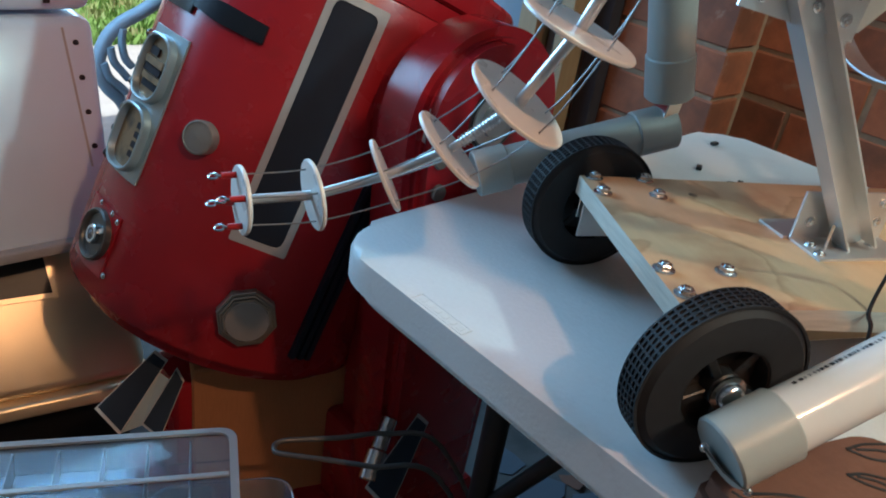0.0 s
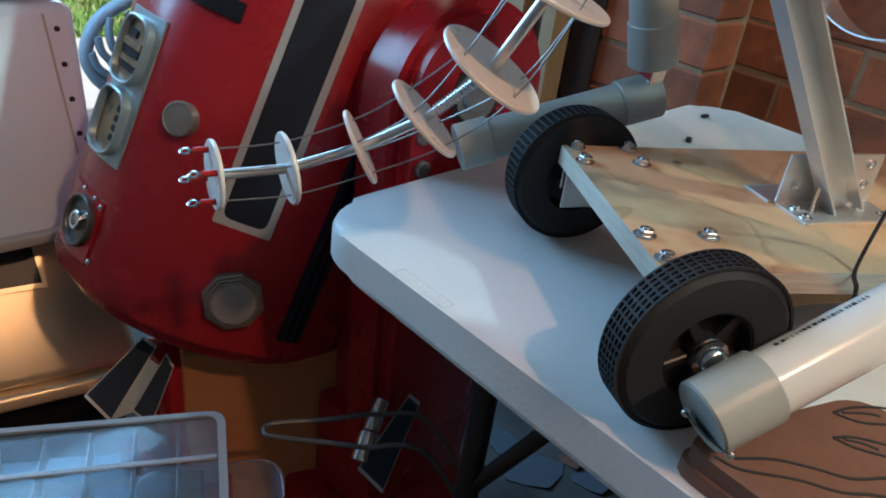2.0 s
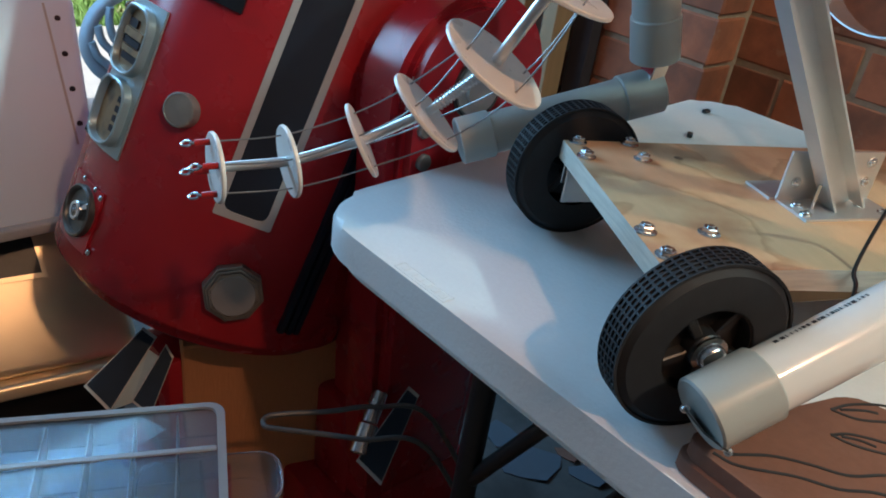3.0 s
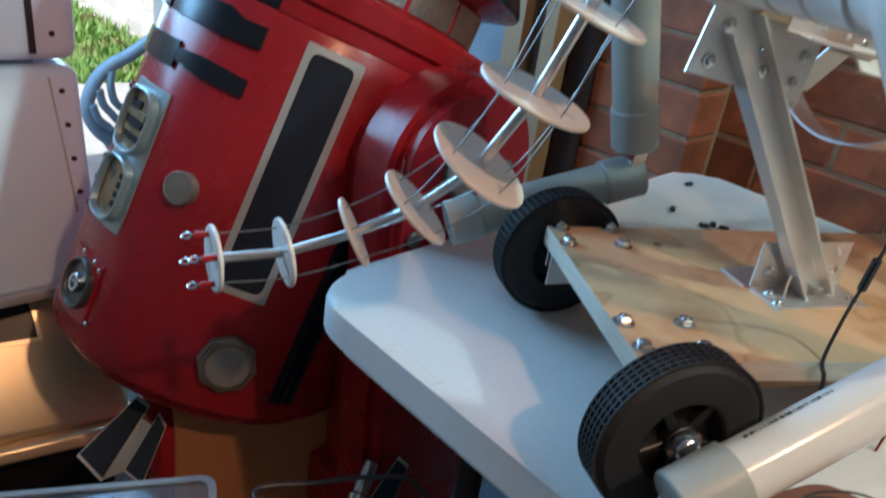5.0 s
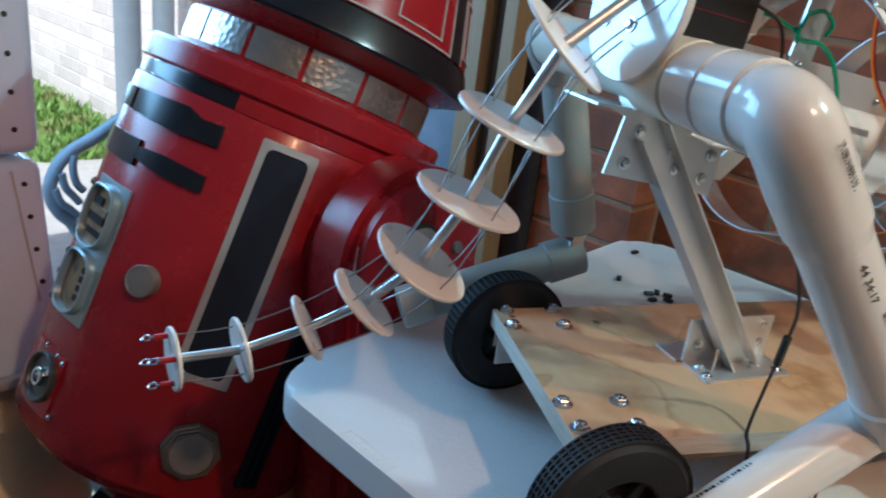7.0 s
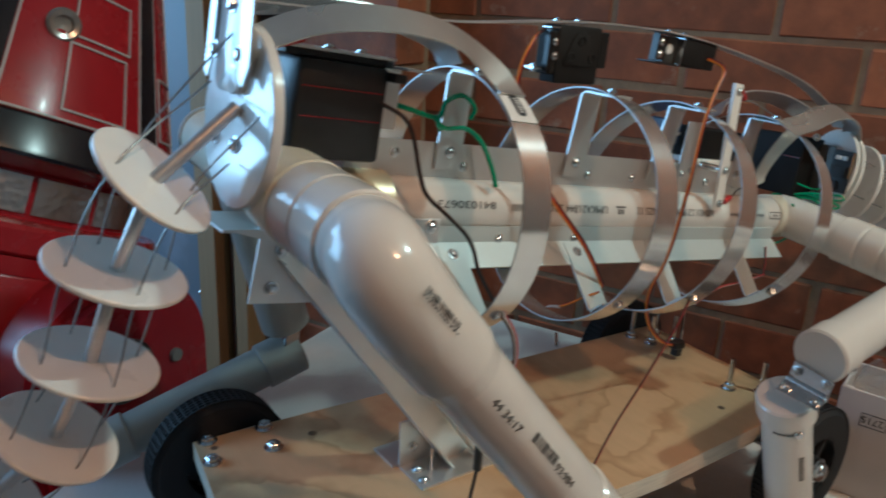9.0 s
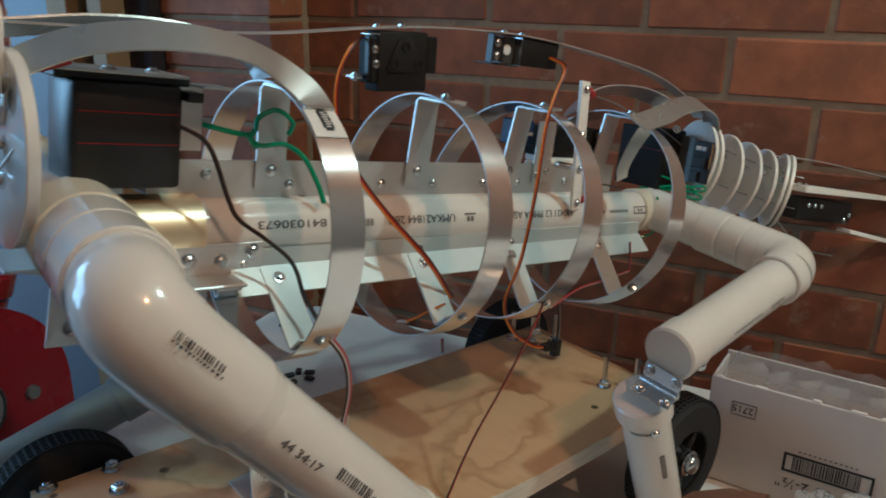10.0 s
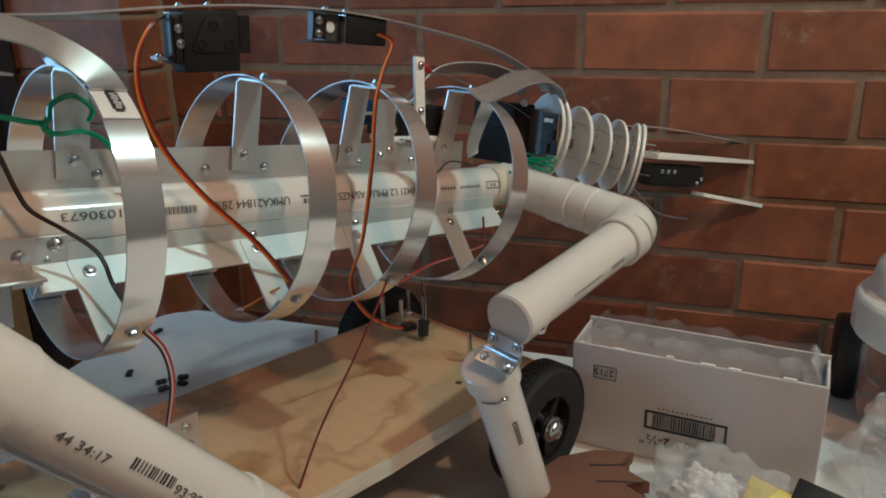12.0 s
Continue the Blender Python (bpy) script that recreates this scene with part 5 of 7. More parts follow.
    plate(bm, [(-0.102, -0.028), (-0.0785, -0.034), (-0.082, -0.080), (0.024, -0.083), (0.022, -0.036), (-0.036, -0.026)], -0.0012, 0.0008, Matrix(((0, 0, 1, -0.0155), (1, 0, 0, 0), (0, 1, 0, 0), (0, 0, 0, 1))))
    box(bm, (-0.068, -0.104, -0.0305), (-0.0168, 0.03, -0.0285))
    br = part("hip_bracket", bm, ALU_DULL, t, "aluminium angle plate under the hips")
    for y, z in ((-0.067, -0.069), (-0.062, -0.042), (-0.025, -0.052), (-0.018, -0.066), (0.010, -0.070), (0.012, -0.05)):
        bolt(br, (-0.0145, y, z), (1, 0, 0), 0.0038, "screw")
    # hips: crossing pipe with sockets, elbows
    h0, h1 = Vector((-0.205, -0.050, 0.002)), Vector((0.118, -0.080, 0.002))
    bm = bmesh.new()
    rod(bm, h0, h1, 0.0255, seg=40)
    coupling(bm, h0, h1, 0.62, 0.77, 0.0298)
    hip = part("hip_pipe", bm, CREAM, t, "cream pipe tee across the hips")
    bm = bmesh.new()
    coupling(bm, h0, h1, 0.775, 0.885, 0.0290)
    coupling(bm, h0, h1, 0.89, 1.0, 0.0288)
    part("hip_socket", bm, PVC, hip)
    bm = bmesh.new()
    box(bm, (0.0024, -0.03, -0.0375), (0.0039, 0.054, -0.0140), bevel=0.0004, segs=1)
    part("hip_angle", bm, ALU, hip, "bright aluminium angle screwed to the spine")
    for lo, hi in (((0.0040, -0.03, -0.0375), (0.030, 0.031, -0.0350)), ((0.0041, 0.010, -0.0405), (0.027, 0.029, -0.0378))):
        bm = bmesh.new()
        box(bm, lo, hi, bevel=0.0008, segs=1)
        part("hip_shelf", bm, ALU, hip)
    for y, z in ((0.000, -0.024), (0.023, -0.026), (0.046, -0.020)):
        bolt(hip, (0.0041, y, z), (1, 0, 0), 0.0040, "screw")
    top, knee = Vector((0.1515, -0.0643, -0.026)), Vector((0.1525, 0.108, -0.184))
    elbow = [(0.116, -0.080, 0.002), (0.128, -0.082, 0.002), (0.139, -0.0845, 0.001), (0.1465, -0.0835, -0.004), (0.1505, -0.076, -0.0135), top]
    bm = bmesh.new()
    cord(bm, elbow + [top.lerp(knee, 0.05), top.lerp(knee, 0.10), top.lerp(knee, 0.160)], 0.0263, 40, 8)
    thigh = part("thigh_elbow", bm, PVC, t, "glossy white pipe elbow of the hind leg")
    bm = bmesh.new()
    rod(bm, top.lerp(knee, 0.159), top.lerp(knee, 0.215), 0.0256, 0.0236, seg=40)
    rod(bm, top.lerp(knee, 0.20), knee, 0.0235, seg=40)
    part("thigh_pipe", bm, PVC, thigh)
    fr = pipe_frame(top, knee, (0.72, -0.25, 0.75))
    bm = bmesh.new()
    rnd = random.Random(8)
    bars_on_pipe(bm, fr, 0.0266, -0.026, [rnd.choice((0.0006, 0.001, 0.0015)) for _ in range(34)], -0.0068, -0.0030, 0.0006)
    bars_on_pipe(bm, fr, 0.0266, -0.026, [rnd.choice((0.001, 0.0017)) for _ in range(26)], -0.0088, -0.0076, 0.0006)
    tagged(part("printed_code", bm, INK, thigh), kind="stuff")
    bm = bmesh.new()
    bars_on_pipe(bm, fr, 0.0235, 0.106, [rnd.choice((0.0006, 0.001, 0.0015)) for _ in range(28)], -0.0125, -0.0062, 0.0004)
    tagged(part("printed_code", bm, INK, thigh), kind="stuff")
    for text, x, y in (("44 34:17", 0.0605, 0.0160), ("93:984", 0.1385, 0.0135)):
        curved_print(thigh, text, fr @ pose(0, 0, 0, math.degrees(y / 0.0235), 0, 0) @ Matrix.Translation((x, 0, 0)), 0.0235, 0, 0.0072, PRINT, wide=1.32)
    # knee and lower hind leg
    foot = Vector((0.150, -0.086, -0.322))
    bm = bmesh.new()
    rod(bm, top.lerp(knee, 0.87), top.lerp(knee, 1.05), 0.0258, seg=36, bevel=0.002)
    part("knee_socket", bm, PVC, thigh)
    k2 = Vector((0.138, 0.109, -0.196))
    bm = bmesh.new()
    rod(bm, k2, foot, PIPE, seg=36)
    shin = part("shin_pipe", bm, PVC, t, "white pipe shin with printed lettering")
    bm = bmesh.new()
    rod(bm, foot.lerp(k2, -0.006), foot.lerp(k2, 0.19), 0.0243, seg=36, bevel=0.0015)
    part("shin_cap", bm, GREY_PVC, shin, "grey plastic end cap")
    bm = bmesh.new()
    strap(bm, [(0.1410, -0.0910, -0.3260), (0.1560, -0.0830, -0.3320), (0.1700, -0.0740, -0.3340)], (-0.54, 0.66, -0.52), 0.016, 0.0014, curve=False)
    part("ankle_hinge", bm, DARKMETAL, shin)
    for q in ((0.1410, -0.0910, -0.3260), (0.1700, -0.0740, -0.3340)):
        bolt(shin, Vector(q), (0.54, -0.66, 0.52), 0.0022, "screw")
    fs = pipe_frame(foot, k2, (0.3, -0.3, 0.9))
    bm = bmesh.new()
    bars_on_pipe(bm, fs, PIPE, 0.058, [rnd.choice((0.0012, 0.002, 0.0028, 0.0008)) for _ in range(44)], 0.0125, 0.0158)
    tagged(part("printed_code", bm, INK, shin), kind="stuff")
    # far hind leg
    bm = bmesh.new()
    fk = Vector((-0.238, 0.058, -0.192))
    cord(bm, [(-0.200, -0.050, 0.002), (-0.216, -0.046, 0.001), (-0.230, -0.034, -0.006), (-0.233, -0.016, -0.024)], 0.0275, 24)
    rod(bm, (-0.233, -0.018, -0.020), fk, PIPE + 0.002, seg=32)
    coupling(bm, (-0.233, -0.018, -0.020), fk, 0.76, 1.0, 0.0252)
    far = part("far_thigh_pipe", bm, GREY_PVC, t, "grey pipe of the far hind leg")
    fa, fb = Vector((-0.240, 0.078, -0.222)), Vector((-0.256, -0.118, -0.318))
    bm = bmesh.new()
    rod(bm, fa, fb, PIPE, seg=32)
    coupling(bm, fa, fb, 0.0, 0.2, 0.0243)
    coupling(bm, fa, fb, 0.84, 1.0, 0.0243)
    part("far_shin_pipe", bm, GREY_PVC, far)
    bm = bmesh.new()
    box(bm, fk + Vector((-0.012, -0.004, -0.026)), fk + Vector((0.012, 0.012, 0.0)), bevel=0.001, segs=1)
    part("far_knee_hinge", bm, STEEL, far)
    # front limb
    f0, f1 = Vector((-0.020, 0.553, -0.008)), Vector((0.128, 0.553, -0.024))
    bm = bmesh.new()
    rod(bm, f0, f1, 0.0232, seg=36)
    arm = part("shoulder_pipe", bm, PVC, t, "white pipe socket of the front limb")
    for q0, q1 in ((0.52, 0.70), (0.715, 0.87), (0.88, 1.0)):
        bm = bmesh.new()
        coupling(bm, f0, f1, q0, q1, 0.0252)
        part("pipe_socket", bm, PVC, arm)
    el = [f1, Vector((0.146, 0.552, -0.026)), Vector((0.158, 0.542, -0.029)), Vector((0.164, 0.524, -0.034))]
    cap = Vector((0.170, 0.334, -0.083))
    bm = bmesh.new()
    cord(bm, el, 0.0252, 28)
    coupling(bm, el[-1], cap, -0.01, 0.1, 0.0252)
    part("elbow", bm, PVC, arm)
    bm = bmesh.new()
    rod(bm, el[-1], cap, PIPE, seg=36)
    rod(bm, el[-1].lerp(cap, 0.86), el[-1].lerp(cap, 1.006), 0.0233, seg=36, bevel=0.002)
    upper = part("upper_limb", bm, PVC, arm, "white pipe of the front limb with end cap")
    fu = pipe_frame(el[-1], cap, (0.86, -0.3, -0.12))
    bm = bmesh.new()
    bars_on_pipe(bm, fu, PIPE, 0.045, [0.0007, 0.0010] * 14, -0.002, 0.0025)
    bars_on_pipe(bm, fu, PIPE, 0.085, [0.0022, 0.0018] * 12, -0.0010, 0.0012)
    tagged(part("printed_code", bm, PRINT, upper), kind="stuff")
    lt = Vector((0.152, 0.336, -0.128))
    lb = Vector((0.146, 0.446, -0.318))
    bm = bmesh.new()
    rod(bm, lt, lb, PIPE - 0.0005, seg=36)
    rod(bm, lt.lerp(lb, -0.010), lt.lerp(lb, 0.085), 0.0246, seg=40, bevel=0.0016)
    rod(bm, lt.lerp(lb, 0.86), lt.lerp(lb, 1.006), 0.0232, seg=36, bevel=0.002)
    lower = part("lower_limb", bm, PVC, arm, "white pipe lower limb with capped ends")
    fl = pipe_frame(lt, lb, (0.75, -0.5, 0.2))
    bm = bmesh.new()
    bars_on_pipe(bm, fl, PIPE - 0.0005, 0.055, [0.002, 0.0015] * 9, -0.0025, 0.0025)
    tagged(part("printed_code", bm, INK, lower), kind="stuff")
    bm = bmesh.new()
    a0, a1 = Vector((0.1503, 0.3325, -0.1107)), Vector((0.1864, 0.3315, -0.1135))
    wide = (a1 - a0).normalized()
    mid = (a0 + a1) / 2
    strap(bm, [mid + Vector((0.0018, 0.0005, 0.0155)), mid + Vector((0.0002, 0.0008, 0.0030))], wide, 0.036, 0.0014, curve=False)
    leaf = part("hinge_leaf", bm, STEEL, arm, "small zinc hinge leaf screwed to the pipe's end")
    bm = bmesh.new()
    low_way = Vector((-0.0005, -0.0125, -0.0085))
    strap(bm, [mid + low_way * 0.16, mid + low_way], wide, 0.037, 0.0014, curve=False)
    leaf_low = part("hinge_leaf", bm, STEEL, arm, "small zinc hinge leaf screwed to the pipe's end")
    bm = bmesh.new()
    rod(bm, a0, a1, 0.0030, seg=14)
    part("hinge_barrel", bm, STEEL, arm)
    for side in (-0.0125, 0.0125):
        bolt(leaf, mid + wide * side + Vector((0.0012, -0.0006, 0.0100)), (0, -1, 0.05), 0.0032, "screw")
        bolt(leaf_low, mid + wide * side + low_way * 0.62 + Vector((0, -0.0006, 0.0008)), (0, -0.56, 0.83), 0.0032, "screw")
    bm = bmesh.new()
    for k in range(15):
        bars_on_pipe(bm, fl, PIPE - 0.0005, 0.0235, [0.0030 if k % 3 else 0.0022], -0.004 - 0.0013 * k, -0.0048 - 0.0013 * k)
    tagged(part("printed_code", bm, INK, lower), kind="stuff")
    for p in (lt.lerp(lb, 0.14) + Vector((0.019, -0.013, 0)), cap.lerp(el[-1], 0.12) + Vector((0.02, -0.004, -0.012)), lb.lerp(lt, 0.1) + Vector((0.019, -0.013, 0))):
        bolt(arm, p, (0.8, -0.5, 0), 0.003, "screw")
    # wiring
    def wire(pts, mats, r=0.0008, name="servo_cable", spread=(0.0, 0.0012, 0.0007)):
        for k, mat in enumerate(mats):
            o = Vector(spread) * (k - (len(mats) - 1) / 2) * 1.15
            b = bmesh.new()
            cord(b, [Vector(p) + o for p in pts], r, 6)
            part(name, b, mat, t)
    ribbon = (ORANGE, REDWIRE, BROWNWIRE)
    wire([(-0.006, 0.129, 0.134), (0.003, 0.114, 0.126), (0.005, 0.104, 0.104), (0.006, 0.106, 0.075), (0.010, 0.122, 0.039), (0.026, 0.146, 0.006), (0.034, 0.183, -0.029), (0.034, 0.214, -0.064)], ribbon)
    wire([(0.0, 0.327, 0.140), (0.022, 0.326, 0.132), (0.030, 0.31, 0.110), (0.034, 0.299, 0.081), (0.036, 0.296, 0.023), (0.036, 0.290, -0.037), (0.030, 0.284, -0.077), (0.014, 0.318, -0.115), (0.0, 0.365, -0.142), (-0.002, 0.388, -0.149)], ribbon)
    wire([(0.066, 0.296, -0.062), (0.070, 0.278, -0.091), (0.070, 0.253, -0.136), (0.070, 0.226, -0.179), (0.070, 0.208, -0.220), (0.070, 0.198, -0.252), (0.071, 0.190, -0.300), (0.073, 0.186, -0.3555)], (BROWNWIRE, REDWIRE))
    wire([(0.066, 0.074, -0.066), (0.070, 0.087, -0.084), (0.070, 0.093, -0.109), (0.068, 0.091, -0.140)], (BROWNWIRE, WHITEWIRE, REDWIRE))
    wire([(0.004, -0.012, 0.066), (0.018, 0.004, 0.055), (0.020, 0.018, 0.021), (0.021, 0.026, 0.007), (0.023, 0.044, -0.006), (0.028, 0.060, -0.019), (0.034, 0.065, -0.029), (0.040, 0.067, -0.041), (0.050, 0.071, -0.054), (0.062, 0.074, -0.064)], (BLACKWIRE, BROWNWIRE))
    wire([(0.062, 0.31, -0.075), (0.040, 0.374, -0.071), (0.034, 0.417, -0.069), (0.03, 0.467, -0.064)], (WHITEWIRE, REDWIRE))
    wire([(0.03, 0.466, -0.064), (0.026, 0.47, -0.05), (0.02, 0.474, -0.036)], (BROWNWIRE, REDWIRE))
    wire([(0.024, 0.178, -0.083), (0.030, 0.181, -0.079), (0.039, 0.189, -0.070), (0.046, 0.196, -0.064)], (ORANGE, REDWIRE))
    wire([(0.024, 0.178, -0.084), (0.014, 0.180, -0.087), (0.002, 0.186, -0.092)], (WHITEWIRE, WHITEWIRE))
    wire([(-0.02, 0.50, 0.012), (-0.01, 0.45, 0.020), (0.0, 0.42, 0.012), (0.004, 0.40, 0.004)], (BLACKWIRE,))
    g = [(-0.030, 0.006, 0.066), (-0.012, 0.020, 0.063), (-0.012, 0.048, 0.059), (-0.010, 0.052, 0.071), (-0.010, 0.066, 0.077), (-0.009, 0.078, 0.069), (-0.010, 0.076, 0.060)]
    wire(g, (GREEN,), 0.0019, "green_wire")
    wire([(-0.012, 0.046, 0.058), (-0.008, 0.053, 0.052), (-0.009, 0.073, 0.053), (-0.006, 0.088, 0.044), (-0.001, 0.098, 0.026), (0.002, 0.103, 0.012)], (GREEN,), 0.0019, "green_wire")
    wire([(-0.012, 0.05, 0.062), (-0.008, 0.046, 0.056), (-0.012, 0.052, 0.050)], (GREEN,), 0.0019, "green_wire")
    wire([(-0.01, 0.552, 0.030), (0.004, 0.57, 0.026), (0.010, 0.585, 0.030), (0.008, 0.597, 0.022)], (GREEN,), 0.0012, "green_wire")
    wire([(-0.01, 0.555, 0.014), (0.006, 0.575, 0.016), (0.012, 0.59, 0.012)], (GREEN,), 0.0012, "green_wire")
    wire([(0.003, 0.535, 0.008), (0.008, 0.548, -0.014), (-0.004, 0.542, -0.038), (-0.02, 0.52, -0.042)], (GREEN,), 0.0013, "green_wire")
    bm = bmesh.new()
    box(bm, (-0.007, 0.386, -0.153), (0.003, 0.402, -0.146), bevel=0.0008, segs=1)
    part("plug", bm, BLACK, t)
    wire([(-0.05, 0.460, -0.120), (-0.05, 0.468, -0.150), (-0.05, 0.470, -0.172)], (BLACKWIRE, WHITEWIRE))
    bm = bmesh.new()
    box(bm, (-0.055, 0.464, -0.190), (-0.046, 0.474, -0.170), bevel=0.0008, segs=1)
    part("plug", bm, BLACK, t)
    wire([(0.085, -0.01, -0.045), (0.090, 0.02, -0.085), (0.084, 0.055, -0.135), (0.069, 0.076, -0.179), (0.066, 0.078, -0.215), (0.078, 0.064, -0.248), (0.092, 0.056, -0.256), (0.099, 0.050, -0.275), (0.099, 0.04, -0.335)], (BLACKWIRE, BROWNWIRE), 0.0010)
    bm = bmesh.new()
    rod(bm, (0.0735, 0.070, -0.165), (0.067, 0.0785, -0.192), 0.0034, seg=10)
    part("inline_plug", bm, BLACK, t)

    bm = bmesh.new()
    rod(bm, (-0.226, 0.452, -0.231), (-0.206, 0.436, -0.240), 0.0022, seg=10, bevel=0.0005)
    part("bright_pin", bm, STEEL, t)
    # tail: rod links, discs and four pull cables, curled towards the front of the platform
    inv = ROBOT.inverted()
    joints = [Vector(p) for p in ((-0.297, -0.866, 1.168), (-0.317, -0.914, 1.128), (-0.346, -0.923, 1.068), (-0.370, -0.931, 1.002), (-0.403, -0.941, 0.940), (-0.443, -0.964, 0.892), (-0.476, -0.998, 0.862), (-0.503, -1.046, 0.842), (-0.531, -1.093, 0.834))]
    radii = (0, 0.0405, 0.0435, 0.0440, 0.0440, 0.0365, 0.0305, 0.0288, 0.0278)
    facing = (None, (-0.60, -0.36, -0.71), (-0.30, -0.19, -0.93), (-0.27, -0.20, -0.94), (-0.445, -0.295, -0.845), (-0.44, -0.525, -0.73), (-0.48, -0.75, -0.46), (-0.24, -0.96, -0.12), (-0.23, -0.98, -0.01))
    joints = [inv @ p for p in joints]
    rims = []
    for k in range(1, 9):
        d = inv.to_3x3() @ Vector(facing[k]).normalized()
        bm = bmesh.new()
        m, _ = along(joints[k], joints[k] + d)
        lathe(bm, disc_profile(radii[k], 0.0034), 44, m)
        part("tail_disc", bm, SHEET, t, "round white board disc on the tail")
        u = Vector((0, 0, 1)) - d * d.z
        u = (u.normalized() + 0.6 * d.cross(u.normalized())).normalized()
        v = d.cross(u)
        rims.append([joints[k] + radii[k] * 0.72 * (c * u + s_ * v) for c, s_ in ((1, 0), (0, 1), (-1, 0), (0, -1))])
        bm = bmesh.new()
        a, b = joints[k - 1], joints[k]
        if k == 5:
            rod(bm, a, b, 0.0034, seg=16)
            mm, length = along(a, b)
            for j in range(16):
                z = length * (0.12 + 0.74 * j / 16)
                lathe(bm, [(0.0034, z - 0.0009), (0.0050, z), (0.0034, z + 0.0009)], 16, mm)
        else:
            rod(bm, a, b, 0.0045 if k < 5 else 0.0040, seg=18)
        part("tail_rod", bm, ALU, t, "short aluminium tail link")
    root = [joints[0] + Vector(o) for o in ((-0.008, -0.002, 0.045), (0.04, -0.002, 0.0), (0.0, -0.002, -0.035), (-0.045, -0.002, 0.01))]
    for j in range(4):
        bm = bmesh.new()
        cord(bm, [root[j]] + [r[j] for r in rims], 0.0007, 6, steps=5)
        part("tail_cable", bm, WIRE, t, "thin steel pull cable")
        d = (joints[8] - joints[7]).normalized()
        p = rims[-1][j]
        bm = bmesh.new()
        rod(bm, p + d * 0.001, p + d * 0.013, 0.0026, seg=12, bevel=0.0005)
        crimp = part("crimp_sleeve", bm, REDWIRE, t, "red crimp sleeve on the cable's end")
        bm = bmesh.new()
        w = d.cross(Vector((0.2, 0.3, 1))).normalized()
        pts = [p + d * 0.0155 + 0.0036 * (math.cos(q) * d + math.sin(q) * w) + d * 0.0035 for q in [2 * math.pi * i / 14 for i in range(15)]]
        cord(bm, pts, 0.0011, 6, curve=False)
        rod(bm, p + d * 0.012, p + d * 0.0165, 0.0012, seg=8)
        part("ring_lug", bm, STEEL, crimp)
    return t


robot()

# ---- feet of the red machine, boxes under the table ----


def robot_foot(pieces, at, size, cheek=None):
    """A foot of the red machine, given in the room's axes and hung under the machine."""
    inv = DROID.inverted()
    w, d, h = size
    bm = bmesh.new()
    plate(bm, [(-w / 2, -d / 2), (w / 2, -d / 2), (w / 2, d / 2), (-w / 2, d / 2)], 0, h * 0.45, inv @ pose(*at), bevel=0.01)
    box(bm, (-w * 0.32, -d * 0.36, h * 0.45 + 0.001), (w * 0.32, d * 0.36, h), inv @ pose(*at), bevel=0.012)
    foot = part("foot", bm, RED, RED_ROBOT)
    for pts in pieces:
        p = [Vector(q) for q in pts]
        mid = sum(p, Vector()) / 4
        n = (p[1] - p[0]).cross(p[3] - p[0]).normalized()
        if n.dot(Vector((-0.04, -1.34, 1.1)) - mid) < 0:
            p, n = [p[1], p[0], p[3], p[2]], -n
        bm = bmesh.new()
        quad_plate(bm, [inv @ q for q in p], 0.006)
        part("foot_panel_edge", bm, TRIM, foot)
        bm = bmesh.new()
        quad_plate(bm, [inv @ (mid + (q - mid) * 0.92 + n * 0.0062) for q in p], 0.0012)
        part("foot_panel", bm, MATT_NAVY, foot, "dark blue tapered panel with a silver edge")
    if cheek:
        bm = bmesh.new()
        quad_plate(bm, [inv @ Vector(q) for q in cheek], 0.003)
        part("foot_cheek", bm, VENT, foot, "pale blue-grey side between the tapered panels")
    else:
        # bright piston behind the single panel
        for a, b, r in (((-0.640, -0.805, 0.402), (-0.622, -0.835, 0.372), 0.011), ((-0.622, -0.835, 0.372), (-0.604, -0.862, 0.345), 0.014)):
            bm = bmesh.new()
            rod(bm, inv @ Vector(a), inv @ Vector(b), r, seg=24, bevel=0.002)
            part("piston", bm, STEEL, foot, "bright metal piston behind the panel")


robot_foot((
    ((-0.912, -1.018, 0.417), (-0.897, -1.006, 0.405), (-0.862, -1.090, 0.333), (-0.896, -1.109, 0.363)),
    ((-0.886, -0.998, 0.397), (-0.872, -0.994, 0.382), (-0.838, -1.045, 0.322), (-0.862, -1.060, 0.338))),
    (-0.918, -0.945, 0.0), (0.155, 0.17, 0.375), ((-0.892, -1.020, 0.392), (-0.864, -1.086, 0.334), (-0.862, -1.060, 0.336), (-0.880, -1.012, 0.385)))
robot_foot((((-0.614, -0.779, 0.417), (-0.599, -0.772, 0.409), (-0.563, -0.854, 0.320), (-0.600, -0.869, 0.341)),),
    (-0.745, -0.705, 0.0), (0.15, 0.28, 0.31))


def carton(name, label, m, w, d, h, mat, category="box"):
    t = thing(name, label, category, m)
    bm = bmesh.new()
    box(bm, (-w / 2, -d / 2, 0), (w / 2, d / 2, h), bevel=0.003, segs=1)
    part("carton_body", bm, mat, t)
    bm = bmesh.new()
    box(bm, (-w / 2, -0.024, h), (w / 2, 0.024, h + 0.0008))
    part("packing_tape", bm, CARD, t)
    return t


carton("cardboard_box", "plain brown cardboard box under the table", pose(-0.861, -0.835, 0, 0, 0, -20.3), 0.10, 0.285, 0.400, CARD)
carton("cardboard_box", "plain brown cardboard box that carries plastic trays", pose(-0.63, -1.25, 0, 0, 0, -25), 0.17, 0.33, 0.425, CARD)


def hose(pts, r, label):
    bm = bmesh.new()
    cord(bm, pts, r, 10)
    tagged(part("hose", bm, HOSE_GREY), label, "hose")


